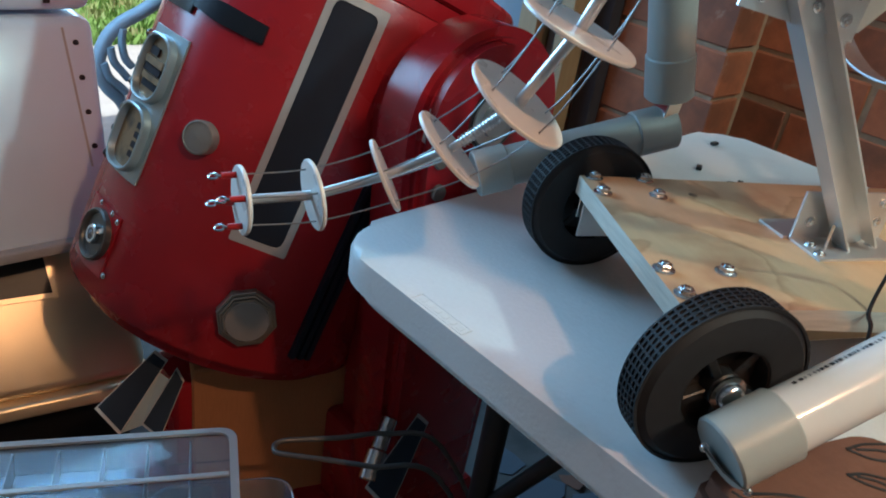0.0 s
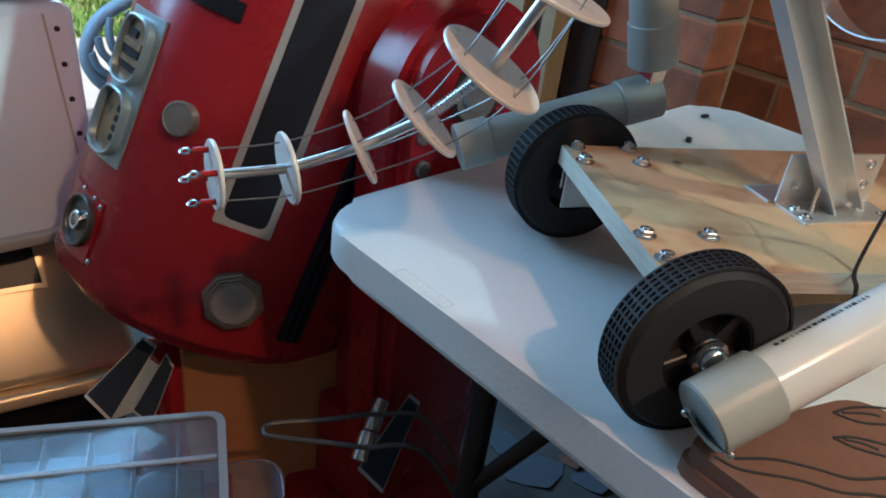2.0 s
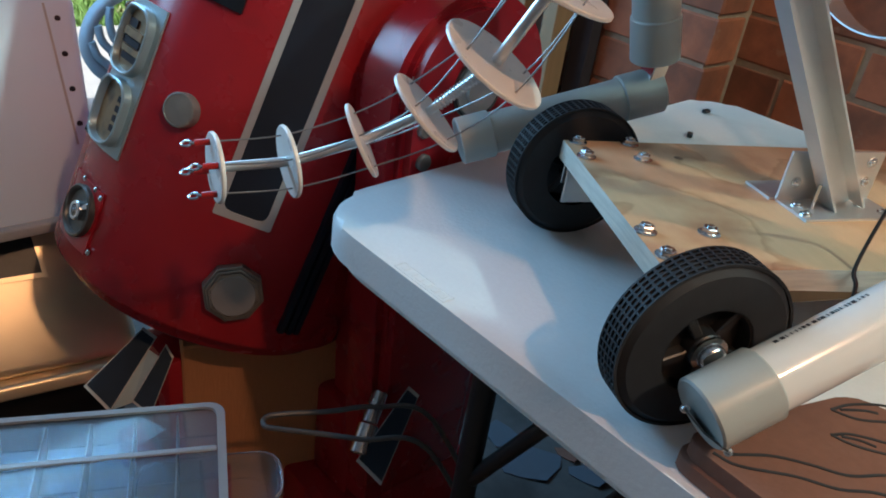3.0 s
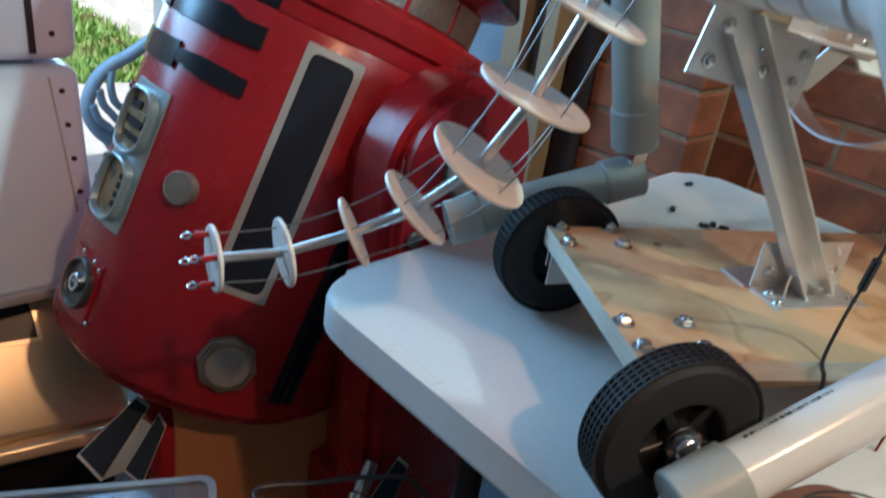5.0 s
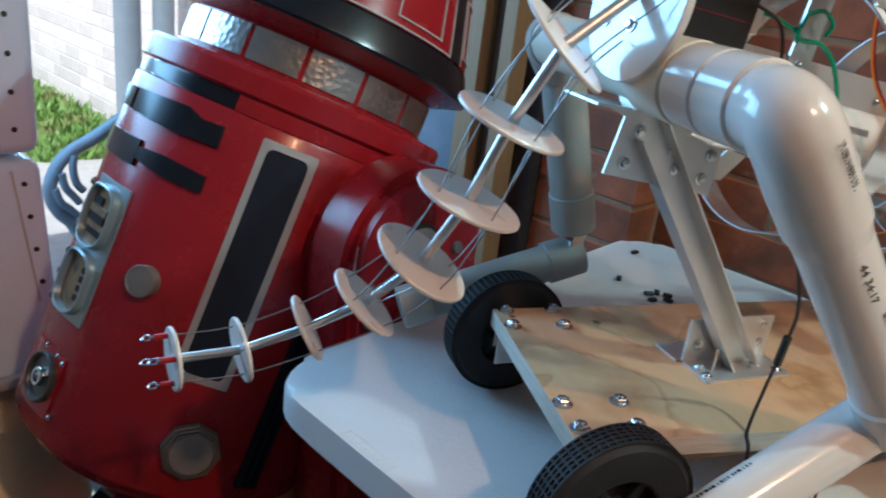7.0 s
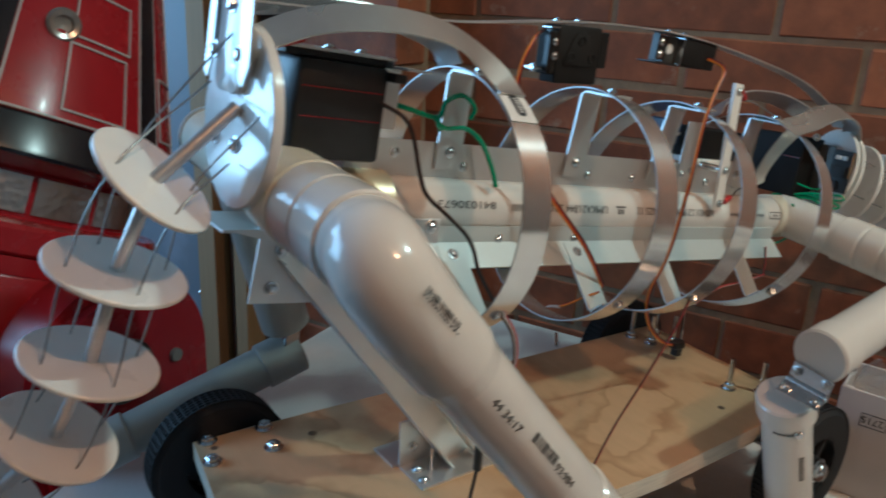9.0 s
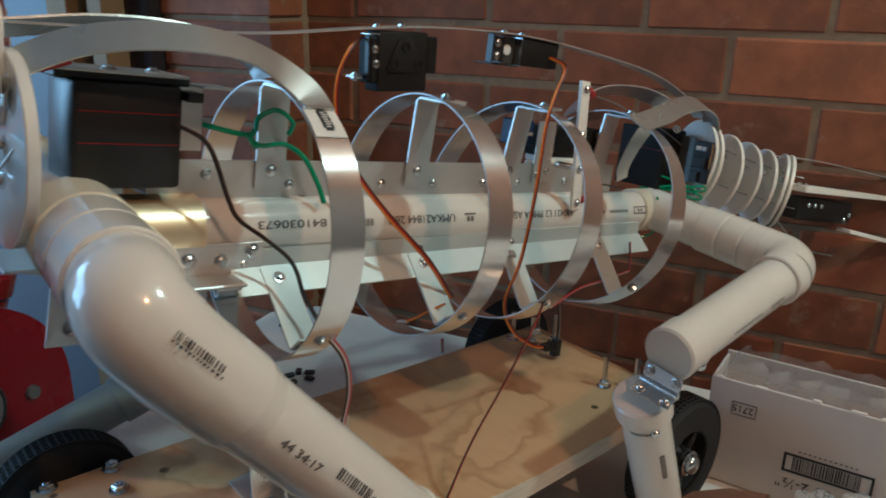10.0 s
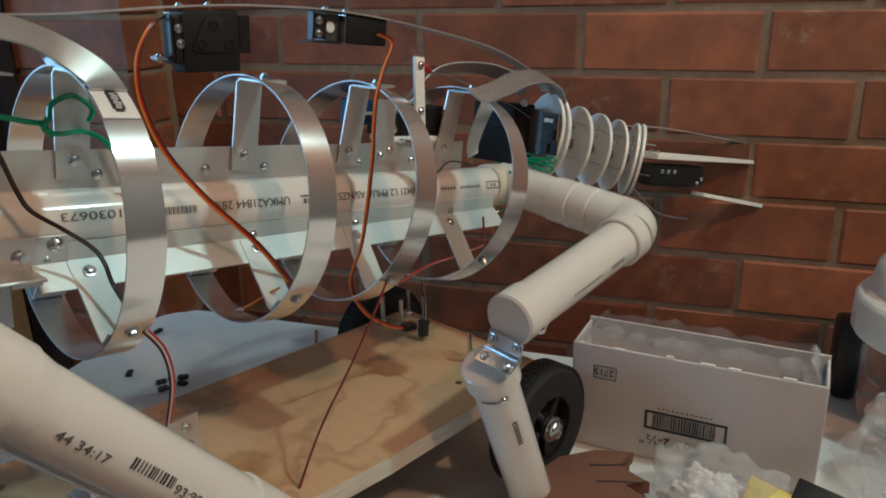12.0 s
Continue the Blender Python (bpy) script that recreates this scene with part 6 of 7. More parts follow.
hose([(-0.47, -0.66, 0.006), (-0.50, -0.70, 0.20), (-0.56, -0.78, 0.40), (-0.603, -0.844, 0.420), (-0.627, -0.897, 0.420), (-0.655, -0.950, 0.420), (-0.660, -0.970, 0.420), (-0.648, -0.978, 0.420), (-0.634, -0.966, 0.420),
      (-0.602, -0.931, 0.420), (-0.565, -0.893, 0.420), (-0.52, -0.82, 0.40), (-0.46, -0.74, 0.20), (-0.43, -0.70, 0.006)], 0.0034, "grey plastic hose bent back on itself under the table")

# ---- clear plastic trays ----


def tray():
    m = basis((0.9, -0.43, 0), (0.43, 0.9, 0), (0, 0, 1), (-0.655, -1.033, 0.428))
    t = thing("organiser_tray", "clear plastic organiser tray with empty compartments and closed lid", "tray", m)
    w, d, h, th = 0.20, 0.36, 0.042, 0.0022
    bm = bmesh.new()
    plate(bm, rounded([(0, -d), (w, -d), (w, 0), (0, 0)], 0.012, 4), 0, 0.002)
    part("base", bm, TRAY, t)
    for a, b, c, e in ((0, th, -d, 0), (w - th, w, -d, 0), (th, w - th, -th, 0), (th, w - th, -d, -d + th)):
        bm = bmesh.new()
        box(bm, (a, c, 0.002), (b, e, h))
        part("wall_strip", bm, TRAY, t)
    for x in (0.066, 0.133):
        bm = bmesh.new()
        box(bm, (x - 0.001, -d + th, 0.002), (x + 0.001, -th, h - 0.004))
        part("long_divider", bm, TRAY, t)
    for k in range(1, 8):
        bm = bmesh.new()
        y = -k * 0.045
        box(bm, (th, y - 0.0008, 0.002), (w - th, y + 0.0008, h - 0.006))
        part("divider", bm, CLOUDY, t)
    bm = bmesh.new()
    plate(bm, rounded([(-0.003, -d - 0.003), (w + 0.003, -d - 0.003), (w + 0.003, 0.003), (-0.003, 0.003)], 0.014, 5), h, h + 0.003, bevel=0.001)
    part("lid", bm, TRAY, t)
    bm = bmesh.new()
    outer = rounded([(-0.006, -d - 0.006), (w + 0.006, -d - 0.006), (w + 0.006, 0.006), (-0.006, 0.006)], 0.022, 8)
    inner = rounded([(0.003, -d + 0.003), (w - 0.003, -d + 0.003), (w - 0.003, -0.003), (0.003, -0.003)], 0.016, 8)
    loops = [[bm.verts.new((x, y, z)) for x, y in o] for o, z in ((outer, h - 0.004), (outer, h + 0.005), (inner, h + 0.0065), (inner, h + 0.0032))]
    for a, b in zip(loops, loops[1:]):
        for k in range(len(a)):
            bm.faces.new([a[k], a[(k + 1) % len(a)], b[(k + 1) % len(a)], b[k]])
    part("lid_rim", bm, CLOUDY, t, "cloudy plastic rim of the lid")
    bm = bmesh.new()
    box(bm, (0.0635, -d + 0.004, h + 0.0032), (0.0705, -0.004, h + 0.0062), bevel=0.001, segs=1)
    part("lid_rib", bm, CLOUDY, t)
    return t


tray()


def tub():
    m = basis((0.9, -0.43, 0), (0.43, 0.9, 0), (0, 0, 1), (-0.595, -1.055, 0.4265))
    t = thing("plastic_tub", "small cloudy plastic tub beside the organiser tray", "tub", m)
    bm = bmesh.new()
    o = rounded([(0.0, -0.09), (0.075, -0.09), (0.075, 0.055), (0.0, 0.055)], 0.03, 6)
    n = len(o)
    c = Vector((0.0375, -0.0175))
    rings = []
    for f, z in ((0.84, 0.0), (0.92, 0.012), (1.0, 0.030), (1.03, 0.031), (1.03, 0.0335), (0.985, 0.0335), (0.90, 0.012), (0.82, 0.002)):
        rings.append([bm.verts.new((c.x + (x - c.x) * f, c.y + (y - c.y) * f, z)) for x, y in o])
    for a, b in zip(rings, rings[1:]):
        for k in range(n):
            bm.faces.new([a[k], a[(k + 1) % n], b[(k + 1) % n], b[k]])
    bm.faces.new(rings[-1])
    bm.faces.new(rings[0][::-1])
    part("tub_body", bm, TRAY, t)
    return t


tub()

# ---- the white machine by the door ----


def section(bm, lo, hi, depth, y0, bevel):
    """A wall section between two edges (x, z, right end y), going back by depth; rounded edges."""
    vs = []
    for x, z, y in (lo, hi):
        for xx, yy in ((x, y0), (x, y), (x - depth, y), (x - depth, y0)):
            vs.append(bm.verts.new((xx, yy, z)))
    for f in ((0, 1, 5, 4), (1, 2, 6, 5), (2, 3, 7, 6), (3, 0, 4, 7), (3, 2, 1, 0), (4, 5, 6, 7)):
        bm.faces.new([vs[i] for i in f])
    bmesh.ops.bevel(bm, geom=list(bm.edges), offset=bevel, segments=4, affect="EDGES", profile=0.5)
    return bm


def white_machine():
    t = thing("white_machine", "white riveted machine casing above a brassy metal base by the door", "machine", pose(-1.45, -1.3, 0))
    inv = Matrix.Translation((1.45, 1.3, 0))
    def done(bm, name, mat, label=""):
        bm.transform(inv)
        return part(name, bm, mat, t, label, 0.9)
    y0 = -1.72
    bm = bmesh.new()
    section(bm, (-1.383, 0.770, -0.915), (-1.417, 1.062, -0.903), 0.34, y0, 0.022)
    up = done(bm, "upper_casing", WHITE)
    bm = bmesh.new()
    section(bm, (-1.238, 0.425, -0.945), (-1.380, 0.760, -0.918), 0.40, y0, 0.018)
    low = done(bm, "lower_casing", WHITE)
    # the base stands askew: it draws back towards its far end
    askew = Matrix(((1, 0.17, 0, 0.17 * 1.03), (0, 1, 0, 0), (0, 0, 1, 0), (0, 0, 0, 1)))
    bm = bmesh.new()
    section(bm, (-1.160, 0.175, -0.93), (-1.345, 0.420, -0.93), 0.45, y0, 0.03)
    bm.transform(askew)
    done(bm, "metal_base", BRASS, "brassy sloping metal base")
    bm = bmesh.new()
    section(bm, (-1.145, 0.155, -0.925), (-1.155, 0.178, -0.925), 0.5, y0, 0.006)
    bm.transform(askew)
    done(bm, "base_lip", BRASS)
    bm = bmesh.new()
    section(bm, (-1.21, 0.0, -0.96), (-1.20, 0.156, -0.96), 0.45, y0, 0.006)
    bm.transform(askew)
    done(bm, "plinth", BLACK)
    bm = bmesh.new()
    section(bm, (-1.226, 0.418, -0.940), (-1.228, 0.436, -0.940), 0.4, y0, 0.004)
    done(bm, "seam_strip", TRIM)
    # dark slot with bright frame
    def on_base(y, f, out=0.0):
        p = Vector((-1.160, y, 0.175)).lerp(Vector((-1.345, y, 0.420)), f)
        return askew @ (p + Vector((0.245, 0, 0.185)).normalized() * out)
    bm = bmesh.new()
    for a, b, f0, f1 in ((-1.20, -1.045, 0.56, 0.59), (-1.20, -1.045, 0.85, 0.88), (-1.052, -1.045, 0.59, 0.85), (-1.20, -1.193, 0.59, 0.85)):
        quad_plate(bm, [on_base(a, f0, 0.001), on_base(b, f0, 0.001), on_base(b, f1, 0.001), on_base(a, f1, 0.001)], 0.006)
    done(bm, "slot_frame", BRASS, "bright frame of a dark slot")
    bm = bmesh.new()
    quad_plate(bm, [on_base(-1.193, 0.59, 0.0005), on_base(-1.052, 0.59, 0.0005), on_base(-1.052, 0.85, 0.0005), on_base(-1.193, 0.85, 0.0005)], 0.0015)
    done(bm, "dark_slot", BLACK)
    # rivets and seams
    def rivet(p, parent):
        bolt(parent, inv @ Vector(p), (1, 0, 0.15), 0.0036, "rivet", BLACK, 0.3)
    for k in range(4):
        z = 0.815 + 0.062 * k
        rivet((-1.383 - (z - 0.77) * 0.116 + 0.0, -0.955 + 0.03 * (z - 0.8), z), up)
    for k in range(6):
        z = 0.725 - 0.052 * k
        rivet((-1.380 + (0.76 - z) * 0.424, -0.952 - 0.02 * (0.76 - z), z), low)
    bm = bmesh.new()
    quad_plate(bm, [(-1.3815, -0.992, 0.785), (-1.3815, -0.982, 0.785), (-1.4148, -0.977, 1.045), (-1.4148, -0.987, 1.045)], 0.0016)
    done(bm, "dark_seam", BLACK)
    bm = bmesh.new()
    quad_plate(bm, [(-1.3736, -0.9709, 0.7480), (-1.3736, -0.9675, 0.7480), (-1.2850, -0.9641, 0.5390), (-1.2850, -0.9675, 0.5390)], 0.0016)
    done(bm, "seam", TRIM)
    return t


white_machine()

# ---- things outside the door ----


def outside_things():
    bm = bmesh.new()
    rod(bm, (-3.60, 0.19, -0.12), (-3.60, 0.19, 3.0), 0.06, seg=20)
    rod(bm, (-3.55, 0.34, -0.12), (-3.55, 0.34, 3.0), 0.05, seg=20)
    tagged(part("downpipe", bm, TUBE), "blue-grey downpipes outside the garage", "pipe", kind="structure")
    at = Vector((-2.12, -0.60, 0))
    t = thing("tube_rack", "blue-grey bent tube rack standing outside the door", "rack", Matrix.Translation(at))
    bm = bmesh.new()
    path = [(-0.30, 0.73), (-0.38, 0.69), (-0.44, 0.655), (-0.488, 0.626), (-0.549, 0.587), (-0.611, 0.554), (-0.651, 0.511), (-0.672, 0.447), (-0.652, 0.387), (-0.614, 0.339), (-0.59, 0.25), (-0.59, -0.02)]
    cord(bm, [Vector((-2.12, y, z)) - at for y, z in path], 0.018, 14)
    part("main_tube", bm, TUBE, t)
    for pts in (((-0.607, 0.547), (-0.612, 0.51), (-0.605, 0.468), (-0.587, 0.444)), ((-0.643, 0.50), (-0.635, 0.46), (-0.615, 0.432), (-0.599, 0.41)), ((-0.663, 0.459), (-0.65, 0.42), (-0.626, 0.395), (-0.605, 0.372))):
        bm = bmesh.new()
        cord(bm, [Vector((-2.105, y, z)) - at for y, z in pts], 0.011, 10)
        part("prong", bm, TUBE, t)


outside_things()

# ---- boards against the wall ----


def upright_board(name, label, x0, x1, y0, y1, top, mat, category="board"):
    bm = bmesh.new()
    box(bm, (x0, y0, 0), (x1, y1, top), bevel=0.002, segs=1)
    ob = tagged(part(name, bm, mat), label, category)
    return ob


gb = upright_board("grey_panel", "smooth blue-grey panel standing against the wall", -1.55, -1.108, -0.165, -0.145, 1.9, GREYBOARD, "panel")
for z in (0.62, 0.98, 1.34):
    bolt(gb, (-1.125, -0.165, z), (0, -1, 0), 0.005, "screw")
upright_board("timber_batten", "raw timber batten standing against the wall", -1.106, -1.056, -0.185, -0.14, 1.9, TIMBER, "timber")
upright_board("plywood_offcut", "narrow greyish plywood offcut standing against the wall", -1.052, -1.004, -0.15, -0.13, 1.8, PLASTER, "timber")
upright_board("timber_batten", "raw timber batten standing against the wall", -1.002, -0.968, -0.19, -0.14, 1.95, TIMBER, "timber")
upright_board("dark_board", "dark brown board standing beside the brick pier", -0.964, -0.918, -0.14, -0.11, 1.9, DARK, "board")

# ---- things on the table ----


def foam_piece(name, label, outline, z0, z1, marks):
    t = thing(name, label, "foam", pose(outline[0][0], outline[0][1], z0))
    inv = t.matrix_world.inverted()
    bm = bmesh.new()
    mid = (z0 + z1) / 2
    plate(bm, [(x - outline[0][0], y - outline[0][1]) for x, y in outline], 0, mid - z0 - 0.0006, bevel=0.001)
    part("lower_sheet", bm, FOAM, t)
    bm = bmesh.new()
    plate(bm, [(x - outline[0][0] + 0.003, y - outline[0][1] + 0.003) for x, y in outline], mid - z0, z1 - z0, bevel=0.0015)
    part("upper_sheet", bm, FOAM, t)
    for pts in marks:
        bm = bmesh.new()
        strap(bm, [inv @ Vector((x, y, z1 + 0.0003)) for x, y in pts], (0.3, -1, 0.01), 0.0022, 0.0006)
        part("pen_line", bm, INK, t)
    return t


foam_piece("foam_sheet", "brown foam offcuts with cut shapes drawn in black pen", rounded([(-0.186, -0.952), (0.10, -0.965), (0.13, -0.80), (-0.135, -0.795)], 0.022, 4), TABLE_Z + 0.001, TABLE_Z + 0.024, (
    [(-0.152, -0.935), (-0.136, -0.913), (-0.117, -0.898), (-0.097, -0.885), (-0.080, -0.860), (-0.05, -0.840)],
    [(-0.160, -0.944), (-0.144, -0.940), (-0.118, -0.917), (-0.096, -0.903), (-0.079, -0.884), (-0.05, -0.868)],
    [(-0.134, -0.830), (-0.128, -0.811), (-0.113, -0.790), (-0.095, -0.782), (-0.10, -0.800), (-0.108, -0.812), (-0.119, -0.824), (-0.134, -0.830)],
    [(-0.130, -0.824), (-0.120, -0.810), (-0.112, -0.803)],
    [(-0.122, -0.857), (-0.114, -0.844), (-0.096, -0.831), (-0.078, -0.822), (-0.085, -0.836), (-0.096, -0.846), (-0.110, -0.854), (-0.122, -0.857)],
    [(-0.117, -0.852), (-0.108, -0.845), (-0.098, -0.841)]))
foam_piece("foam_sheet", "brown foam offcut with jagged cut edge", [(0.035, -0.52), (0.16, -0.525), (0.150, -0.478), (0.122, -0.462), (0.148, -0.450), (0.115, -0.432), (0.128, -0.402), (0.09, -0.408), (0.055, -0.432), (0.035, -0.47)], TABLE_Z + 0.001, TABLE_Z + 0.028, (
    [(0.145, -0.452), (0.12, -0.456), (0.10, -0.462)], [(0.125, -0.425), (0.105, -0.432), (0.09, -0.436)]))
bm = bmesh.new()
plate(bm, rounded([(-0.13, -0.79), (0.16, -0.80), (0.17, -0.66), (-0.08, -0.66)], 0.01, 3), TABLE_Z + 0.001, TABLE_Z + 0.005)
tagged(part("white_sheet", bm, LABEL), "thin white sheet lying on the table", "sheet")


def white_box():
    m = basis((0.9903, -0.1392, 0), (0.1392, 0.9903, 0), (0, 0, 1), (0.057, -0.354, TABLE_Z + 0.001))
    t = thing("white_box", "open white cardboard box lined with clear plastic bags", "box", m)
    w, d, h, th = 0.252, 0.068, 0.124, 0.003
    for lo, hi, name in (((0, 0, 0), (w, th, h), "front_panel"), ((0, d - th, 0), (w, d, h + 0.004), "back_panel"), ((0, th, 0), (th, d - th, h), "side_panel"), ((w - th, th, 0), (w, d - th, h), "side_panel"), ((th, th, 0), (w - th, d - th, th), "bottom_panel")):
        bm = bmesh.new()
        box(bm, lo, hi, bevel=0.0008, segs=1)
        part(name, bm, WHITE_CARD, t)
    # torn pale edge along the front
    rnd = random.Random(3)
    bm = bmesh.new()
    x = 0.004
    while x < w - 0.02:
        l = rnd.uniform(0.005, 0.016)
        box(bm, (x, 0.0004, h - rnd.uniform(0.001, 0.002)), (min(x + l, w - 0.002), th + 0.0006, h + rnd.uniform(0.0006, 0.0022)), bevel=0.0004, segs=1)
        x += l + rnd.uniform(0.006, 0.05)
    tagged(part("torn_edge", bm, LABEL, t), kind="stuff")
    # printed frame and bars, upside down on the box
    x0, x1, z0, z1 = 0.082, 0.166, 0.038, 0.060
    b = bmesh.new()
    for lo, hi in (((x0, z0), (x1, z0 + 0.0025)), ((x0, z1 - 0.0025), (x1, z1)), ((x0, z0), (x0 + 0.0025, z1)), ((x1 - 0.0025, z0), (x1, z1))):
        box(b, (lo[0], -0.0006, lo[1]), (hi[0], 0.0002, hi[1]))
    x = x0 + 0.009
    while x < x1 - 0.012:
        l = rnd.choice((0.0006, 0.001, 0.0016))
        box(b, (x, -0.0005, z0 + 0.0035), (x + l, 0.0002, z1 - 0.0035))
        x += l + rnd.choice((0.0007, 0.0012))
    for lo, hi in (((0.024, 0.086), (0.0246, 0.101)), ((0.0484, 0.086), (0.049, 0.101)), ((0.024, 0.086), (0.049, 0.0866)), ((0.024, 0.1004), (0.049, 0.101))):
        box(b, (lo[0], -0.0006, lo[1]), (hi[0], 0.0002, hi[1]))
    for k in range(12):
        box(b, (0.095 + k * 0.0048, -0.0005, 0.0637), (0.0975 + k * 0.0048, 0.0002, 0.0648))
    tagged(part("printed_label", b, INK, t), kind="stuff")
    turn = Matrix(((-1, 0, 0, 0), (0, 0, -1, 0), (0, -1, 0, 0), (0, 0, 0, 1)))
    writing(t, "2715", (0.0465, -0.0004, 0.0975), turn, 0.011, INK)
    writing(t, "83 2-\u00bd\"", (0.132, -0.0004, 0.030), turn, 0.0165, INK)
    # clear bag standing out of the box
    bag = bmesh.new()
    rows = []
    for j in range(7):
        row = []
        for k in range(161):
            f = k / 160
            # once round the inside of the box
            per = [(th, th), (w - th, th), (w - th, d - th), (th, d - th)]
            q = f * 4
            i = min(int(q), 3)
            a, c = per[i], per[(i + 1) % 4]
            px_, py_ = a[0] + (c[0] - a[0]) * (q - i), a[1] + (c[1] - a[1]) * (q - i)
            z = h - 0.02 + j * 0.0062
            wob = noise.noise(Vector((px_ * 90, py_ * 90, j * 0.4))) * 0.006 * j / 3
            row.append(bag.verts.new((px_ + wob * 0.7 + (w / 2 - px_) * 0.02 * j, py_ + wob + (d / 2 - py_) * 0.05 * j, z + noise.noise(Vector((px_ * 55, py_ * 55, 9))) * 0.006 * j / 6)))
        rows.append(row)
    for a, c in zip(rows, rows[1:]):
        for k in range(160):
            bag.faces.new([a[k], a[k + 1], c[k + 1], c[k]])
    part("bag_liner", bag, BAG, t, "crumpled clear plastic liner")
    for k in range(4):
        bm = bmesh.new()
        x = 0.005 + k * 0.061
        box(bm, (x, 0.006, 0.004), (x + 0.058, d - 0.008, h - 0.036 + 0.005 * (k % 2)), bevel=0.006)
        bmesh.ops.subdivide_edges(bm, edges=list(bm.edges), cuts=3, use_grid_fill=True)
        for v in bm.verts:
            v.co += Vector((0, noise.noise(v.co * 60), noise.noise(v.co * 45) * 0.8)) * 0.004
        part("packed_bag", bm, PACK, t, "clear bag of beige parts packed in the box")
    return t


white_box()


def crumpled(name, label, at, size, seed, mat, category, rough=0.35, freq=22):
    bm = bmesh.new()
    bmesh.ops.create_icosphere(bm, subdivisions=5, radius=1)
    for v in bm.verts:
        p = v.co.copy()
        k = 1 + rough * (abs(noise.noise(p * freq * 0.08 + Vector((seed, 0, 0)))) * 1.6 + abs(noise.noise(p * freq * 0.2 + Vector((0, seed, 0)))) * 0.7 - 0.5)
        v.co = Vector((p.x * size[0], p.y * size[1], max(p.z, -0.55) * size[2] + 0.55 * size[2])) * k
        v.co.z = max(v.co.z, 0)
    ob = part(name, bm, mat, None, "", 0.5)
    ob.location = at
    return tagged(ob, label, category)


crumpled("plastic_bag", "crumpled clear plastic bag with white contents", (0.215, -0.43, TABLE_Z + 0.001), (0.062, 0.050, 0.035), 3, BAG, "plastic bag", 0.30, 14)
crumpled("white_rag", "crumpled white cloth inside a clear bag", (0.208, -0.44, TABLE_Z + 0.001), (0.040, 0.030, 0.024), 5, LABEL, "cloth")
crumpled("plastic_bag", "crumpled clear plastic bag by the white jar", (0.415, -0.36, TABLE_Z + 0.001), (0.075, 0.07, 0.07), 8, BAG, "plastic bag", 0.30, 14)
for x, y, z, w, d, rz, ry, mat, label in ((0.262, -0.455, 0.037, 0.05, 0.026, -12, 14, YELLOW, "yellow printed plastic packet"), (0.315, -0.468, 0.030, 0.085, 0.06, -18, 8, BLACK, "black printed plastic packet")):
    bm = bmesh.new()
    box(bm, (-w / 2, -d / 2, -0.0022), (w / 2, d / 2, 0.0022), bevel=0.0015)
    ob = part("packet", bm, mat)
    ob.matrix_world = pose(x, y, TABLE_Z + z, 24, ry, rz)
    tagged(ob, label, "packet")


def jar():
    t = thing("jar", "large cloudy white plastic jar with a wide lid", "jar", pose(0.455, -0.20, TABLE_Z + 0.001))
    bm = bmesh.new()
    lathe(bm, [(1e-4, 0), (0.075, 0), (0.082, 0.008), (0.085, 0.06), (0.083, 0.10), (0.070, 0.115), (1e-4, 0.116)], 40)
    part("jar_body", bm, TRAY, t)
    bm = bmesh.new()
    lathe(bm, [(0.068, 0.105), (0.098, 0.108), (0.101, 0.113), (0.101, 0.148), (0.096, 0.156), (0.088, 0.160), (0.082, 0.190), (0.070, 0.203), (1e-4, 0.205)], 48)
    part("jar_lid", bm, SHEET, t)
    return t


jar()
bm = bmesh.new()
box(bm, (0.348, -0.17, TABLE_Z + 0.001), (0.378, -0.13, TABLE_Z + 0.105), bevel=0.008)
tagged(part("dark_box", bm, BLACK), "dark narrow box beside the white box", "box")
rnd = random.Random(12)
for x, y in ((-0.595, -0.24), (-0.543, -0.367), (-0.48, -0.36), (-0.465, -0.355), (-0.455, -0.37), (-0.47, -0.39), (-0.485, -0.375)):
    bm = bmesh.new()
    box(bm, (-0.007, -0.004, 0), (0.007, 0.004, 0.005), pose(x, y, TABLE_Z + 0.001, 0, 0, rnd.uniform(0, 180)), bevel=0.0012, segs=1)
    tagged(part("connector", bm, BLACK), "tiny black plastic connector lying on the table", "connector", "connectors on the table")

# litter on the floor under the table


def paper_scrap(x, y, size, turn, seed, mat, label):
    rnd = random.Random(seed)
    outline = [(size * rnd.uniform(0.6, 1.1) * math.cos(q), size * rnd.uniform(0.4, 0.8) * math.sin(q)) for q in [2 * math.pi * k / 9 for k in range(9)]]
    bm = bmesh.new()
    plate(bm, outline, 0.0005, 0.0025)
    for v in bm.verts:
        v.co.z += max(0.0, noise.noise(Vector((v.co.x * 30, v.co.y * 30, seed)))) * 0.02
    ob = part("paper_scrap", bm, mat)
    ob.matrix_world = pose(x, y, 0, 0, 0, turn)
    tagged(ob, label, "scrap", group="litter under the table")


# pale paper in a dark grey: the shade under the table is in its colour
for x, y, size, turn, seed, mat, label in ((-0.754, -0.367, 0.055, 20, 1, GREYBOARD, "torn paper scrap coloured dark for the shade under the table"), (-0.665, -0.375, 0.07, 70, 2, GREYBOARD, "torn paper scrap coloured dark for the shade under the table"),
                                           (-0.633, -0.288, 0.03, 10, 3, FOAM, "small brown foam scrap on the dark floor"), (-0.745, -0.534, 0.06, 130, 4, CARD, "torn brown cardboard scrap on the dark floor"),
                                           (-0.565, -0.29, 0.05, 40, 5, GREYBOARD, "torn paper scrap coloured dark for the shade under the table")):
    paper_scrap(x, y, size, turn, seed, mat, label)

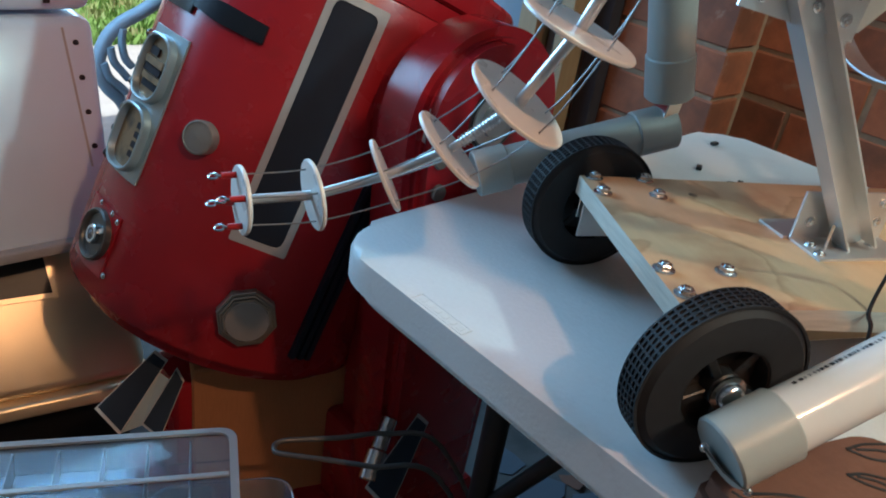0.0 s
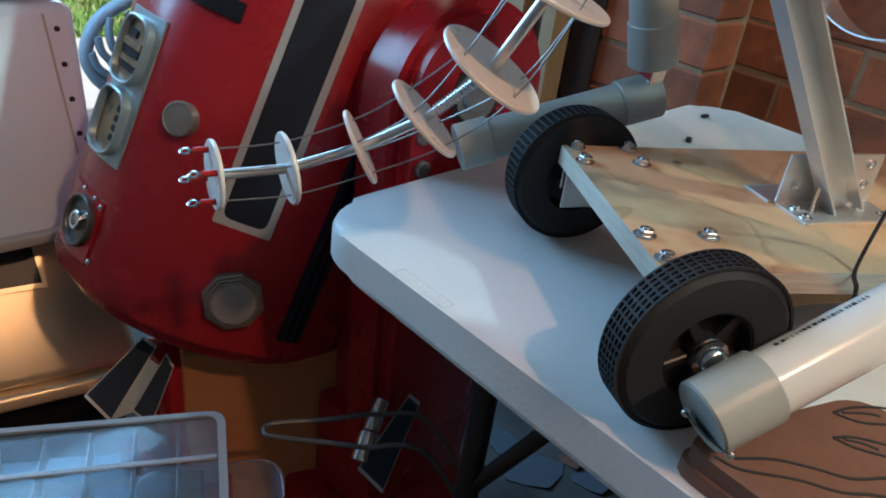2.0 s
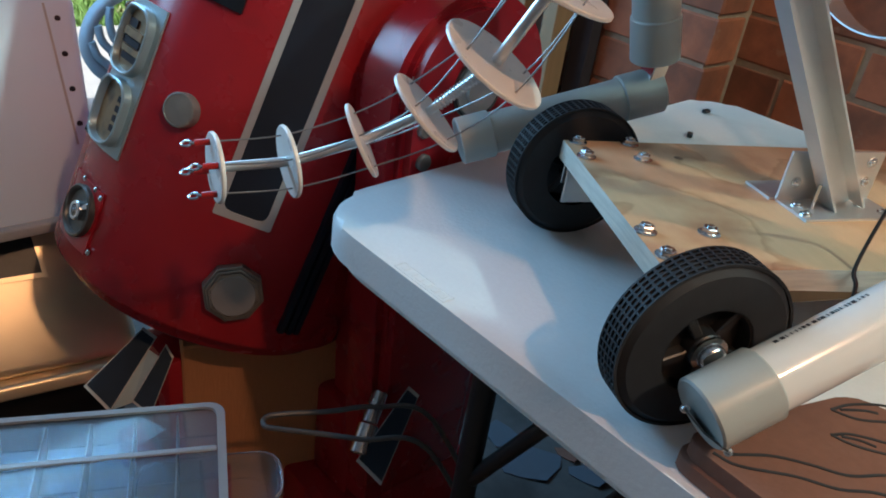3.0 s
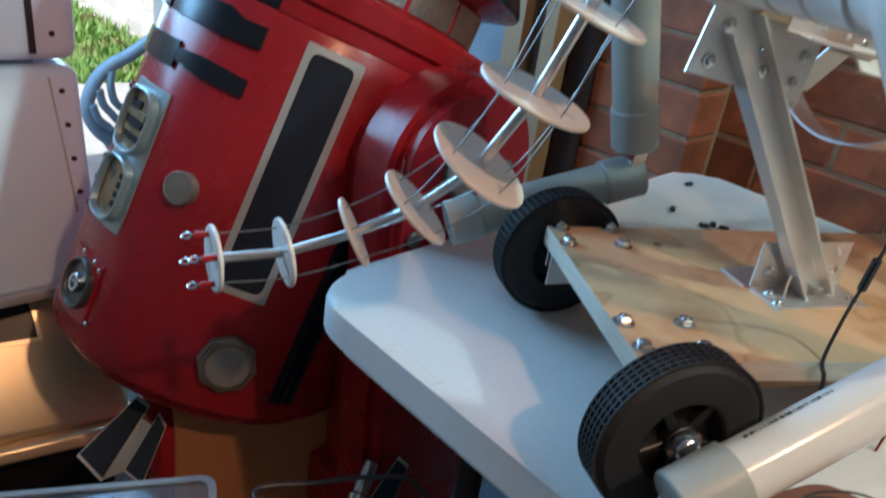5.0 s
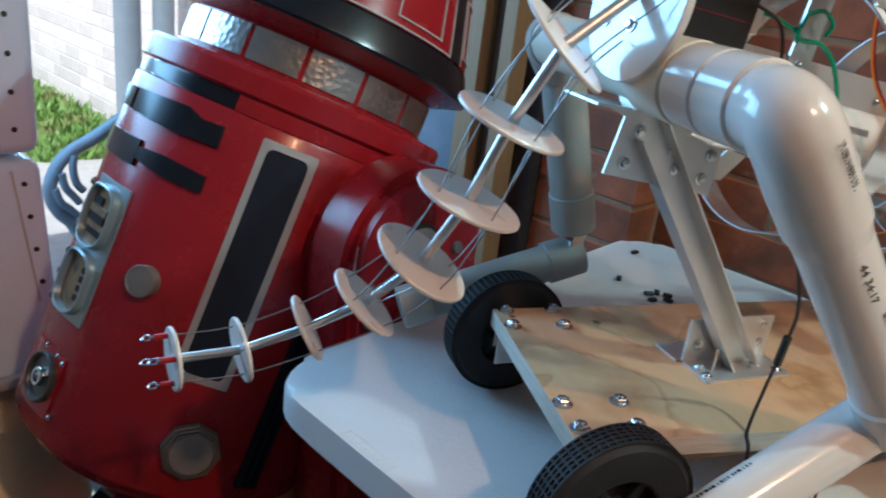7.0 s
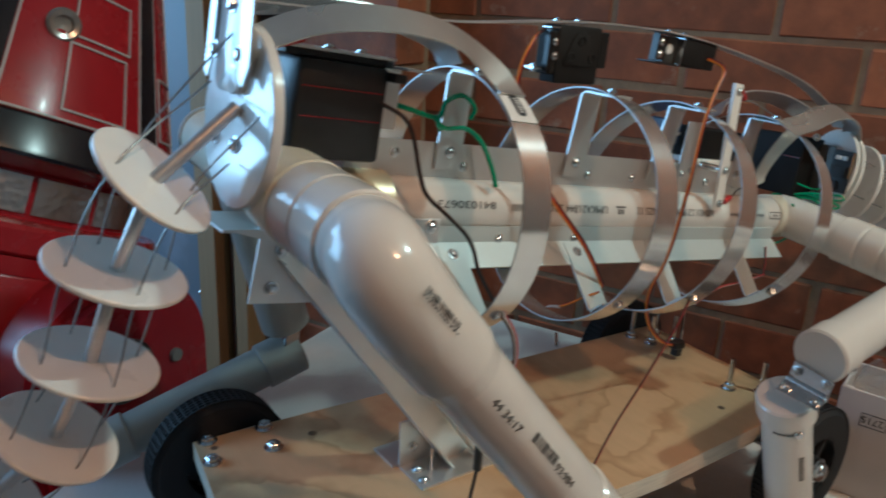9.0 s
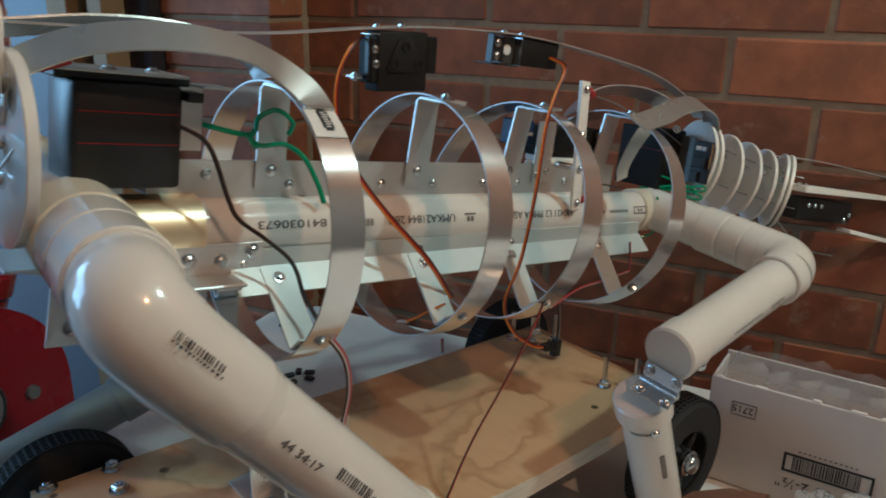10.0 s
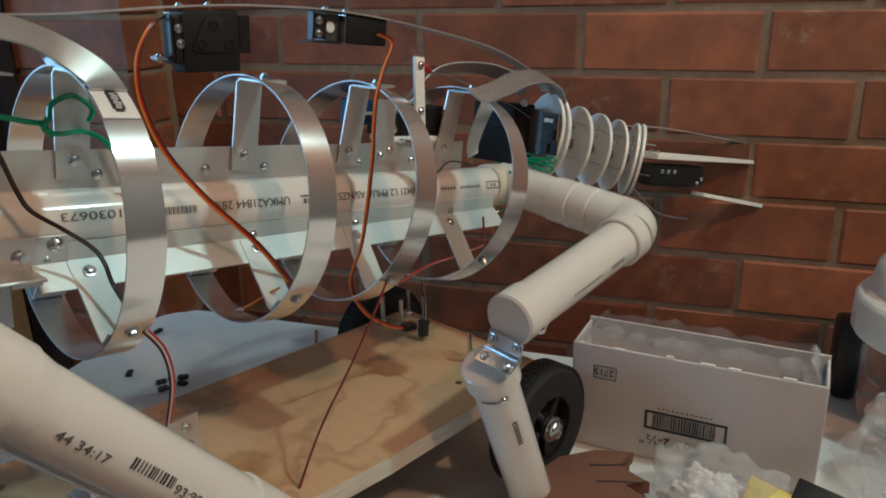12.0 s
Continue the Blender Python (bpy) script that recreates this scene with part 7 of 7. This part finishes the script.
# ---- brickwork ----
COURSE, LONG, JOINT = 0.086, 0.24, 0.0085
BED = 1.116


def brick_wall():
    wall = thing("wall_north", "red brick garage wall with grey mortar joints", "wall", kind="structure")
    bm = bmesh.new()
    box(bm, (-2.1, 0.0026, 0), (2.3, 0.13, 2.5))
    part("mortar_bed", bm, MORTAR, wall)
    meshes = [brick_mesh("brick", LONG - JOINT, 0.09, COURSE - JOINT, 20 + k, BRICK) for k in range(5)]
    rnd = random.Random(7)
    rest = bmesh.new()
    for j in range(-13, 16):
        z = BED + COURSE * (j + 0.5)
        if z < 0.04 or z > 2.46:
            continue
        shift = 0 if j % 2 == 0 else LONG / 2
        for k in range(-9, 10):
            x = LONG * (k + 0.5) + shift
            if x < -1.98 or x > 2.1:
                continue
            m = Matrix.Translation((x + rnd.uniform(-0.002, 0.002), 0.045 + rnd.uniform(-0.0015, 0.0015), z + rnd.uniform(-0.0012, 0.0012)))
            if -1.2 < x < 1.0 and 0.6 < z < 1.62:
                ob = new("brick", rnd.choice(meshes))
                ob.matrix_world = m @ pose(0, 0, 0, 0, 0, rnd.choice((0, 180)))
                ob.parent = wall
            else:
                box(rest, (-0.115, -0.045, -0.038), (0.115, 0.045, 0.038), m)
    tagged(part("more_bricks", rest, BRICK, wall), kind="stuff")
    pier = thing("wall_pier", "red brick pier standing out from the wall", "pier", kind="structure")
    bm = bmesh.new()
    box(bm, (-0.911, -0.1085, 0), (-0.693, 0.0027, 2.5))
    part("mortar_core", bm, MORTAR, pier)
    for j in range(-13, 16):
        z = BED + COURSE * (j + 0.5)
        if z < 0.04 or z > 2.46:
            continue
        ob = new("brick", rnd.choice(meshes))
        ob.matrix_world = Matrix.Translation((-0.802 + rnd.uniform(-0.001, 0.001), -0.0665, z))
        ob.parent = pier
    house = thing("house_wall", "pale brick wall of the neighbouring house in daylight", "wall", kind="structure")
    bm = bmesh.new()
    box(bm, (-12, 0.5435, -0.13), (-2.3, 0.85, 3.2))
    part("mortar_bed", bm, PALE_MORTAR, house)
    pale = brick_mesh("house_brick", LONG - JOINT, 0.09, COURSE - JOINT, 77, PALE_BRICK)
    rest = bmesh.new()
    for j in range(38):
        z = -0.09 + COURSE * (j + 0.5)
        for k in range(-49, -10):
            x = LONG * (k + 0.5) + (0 if j % 2 else LONG / 2)
            m = Matrix.Translation((x, 0.585, z))
            if -7.0 < x < -4.2 and j < 20:
                ob = new("brick", pale)
                ob.matrix_world = m
                ob.parent = house
            else:
                box(rest, (-0.115, -0.045, -0.038), (0.115, 0.045, 0.038), m)
    tagged(part("more_bricks", rest, PALE_BRICK, house), kind="stuff")


brick_wall()
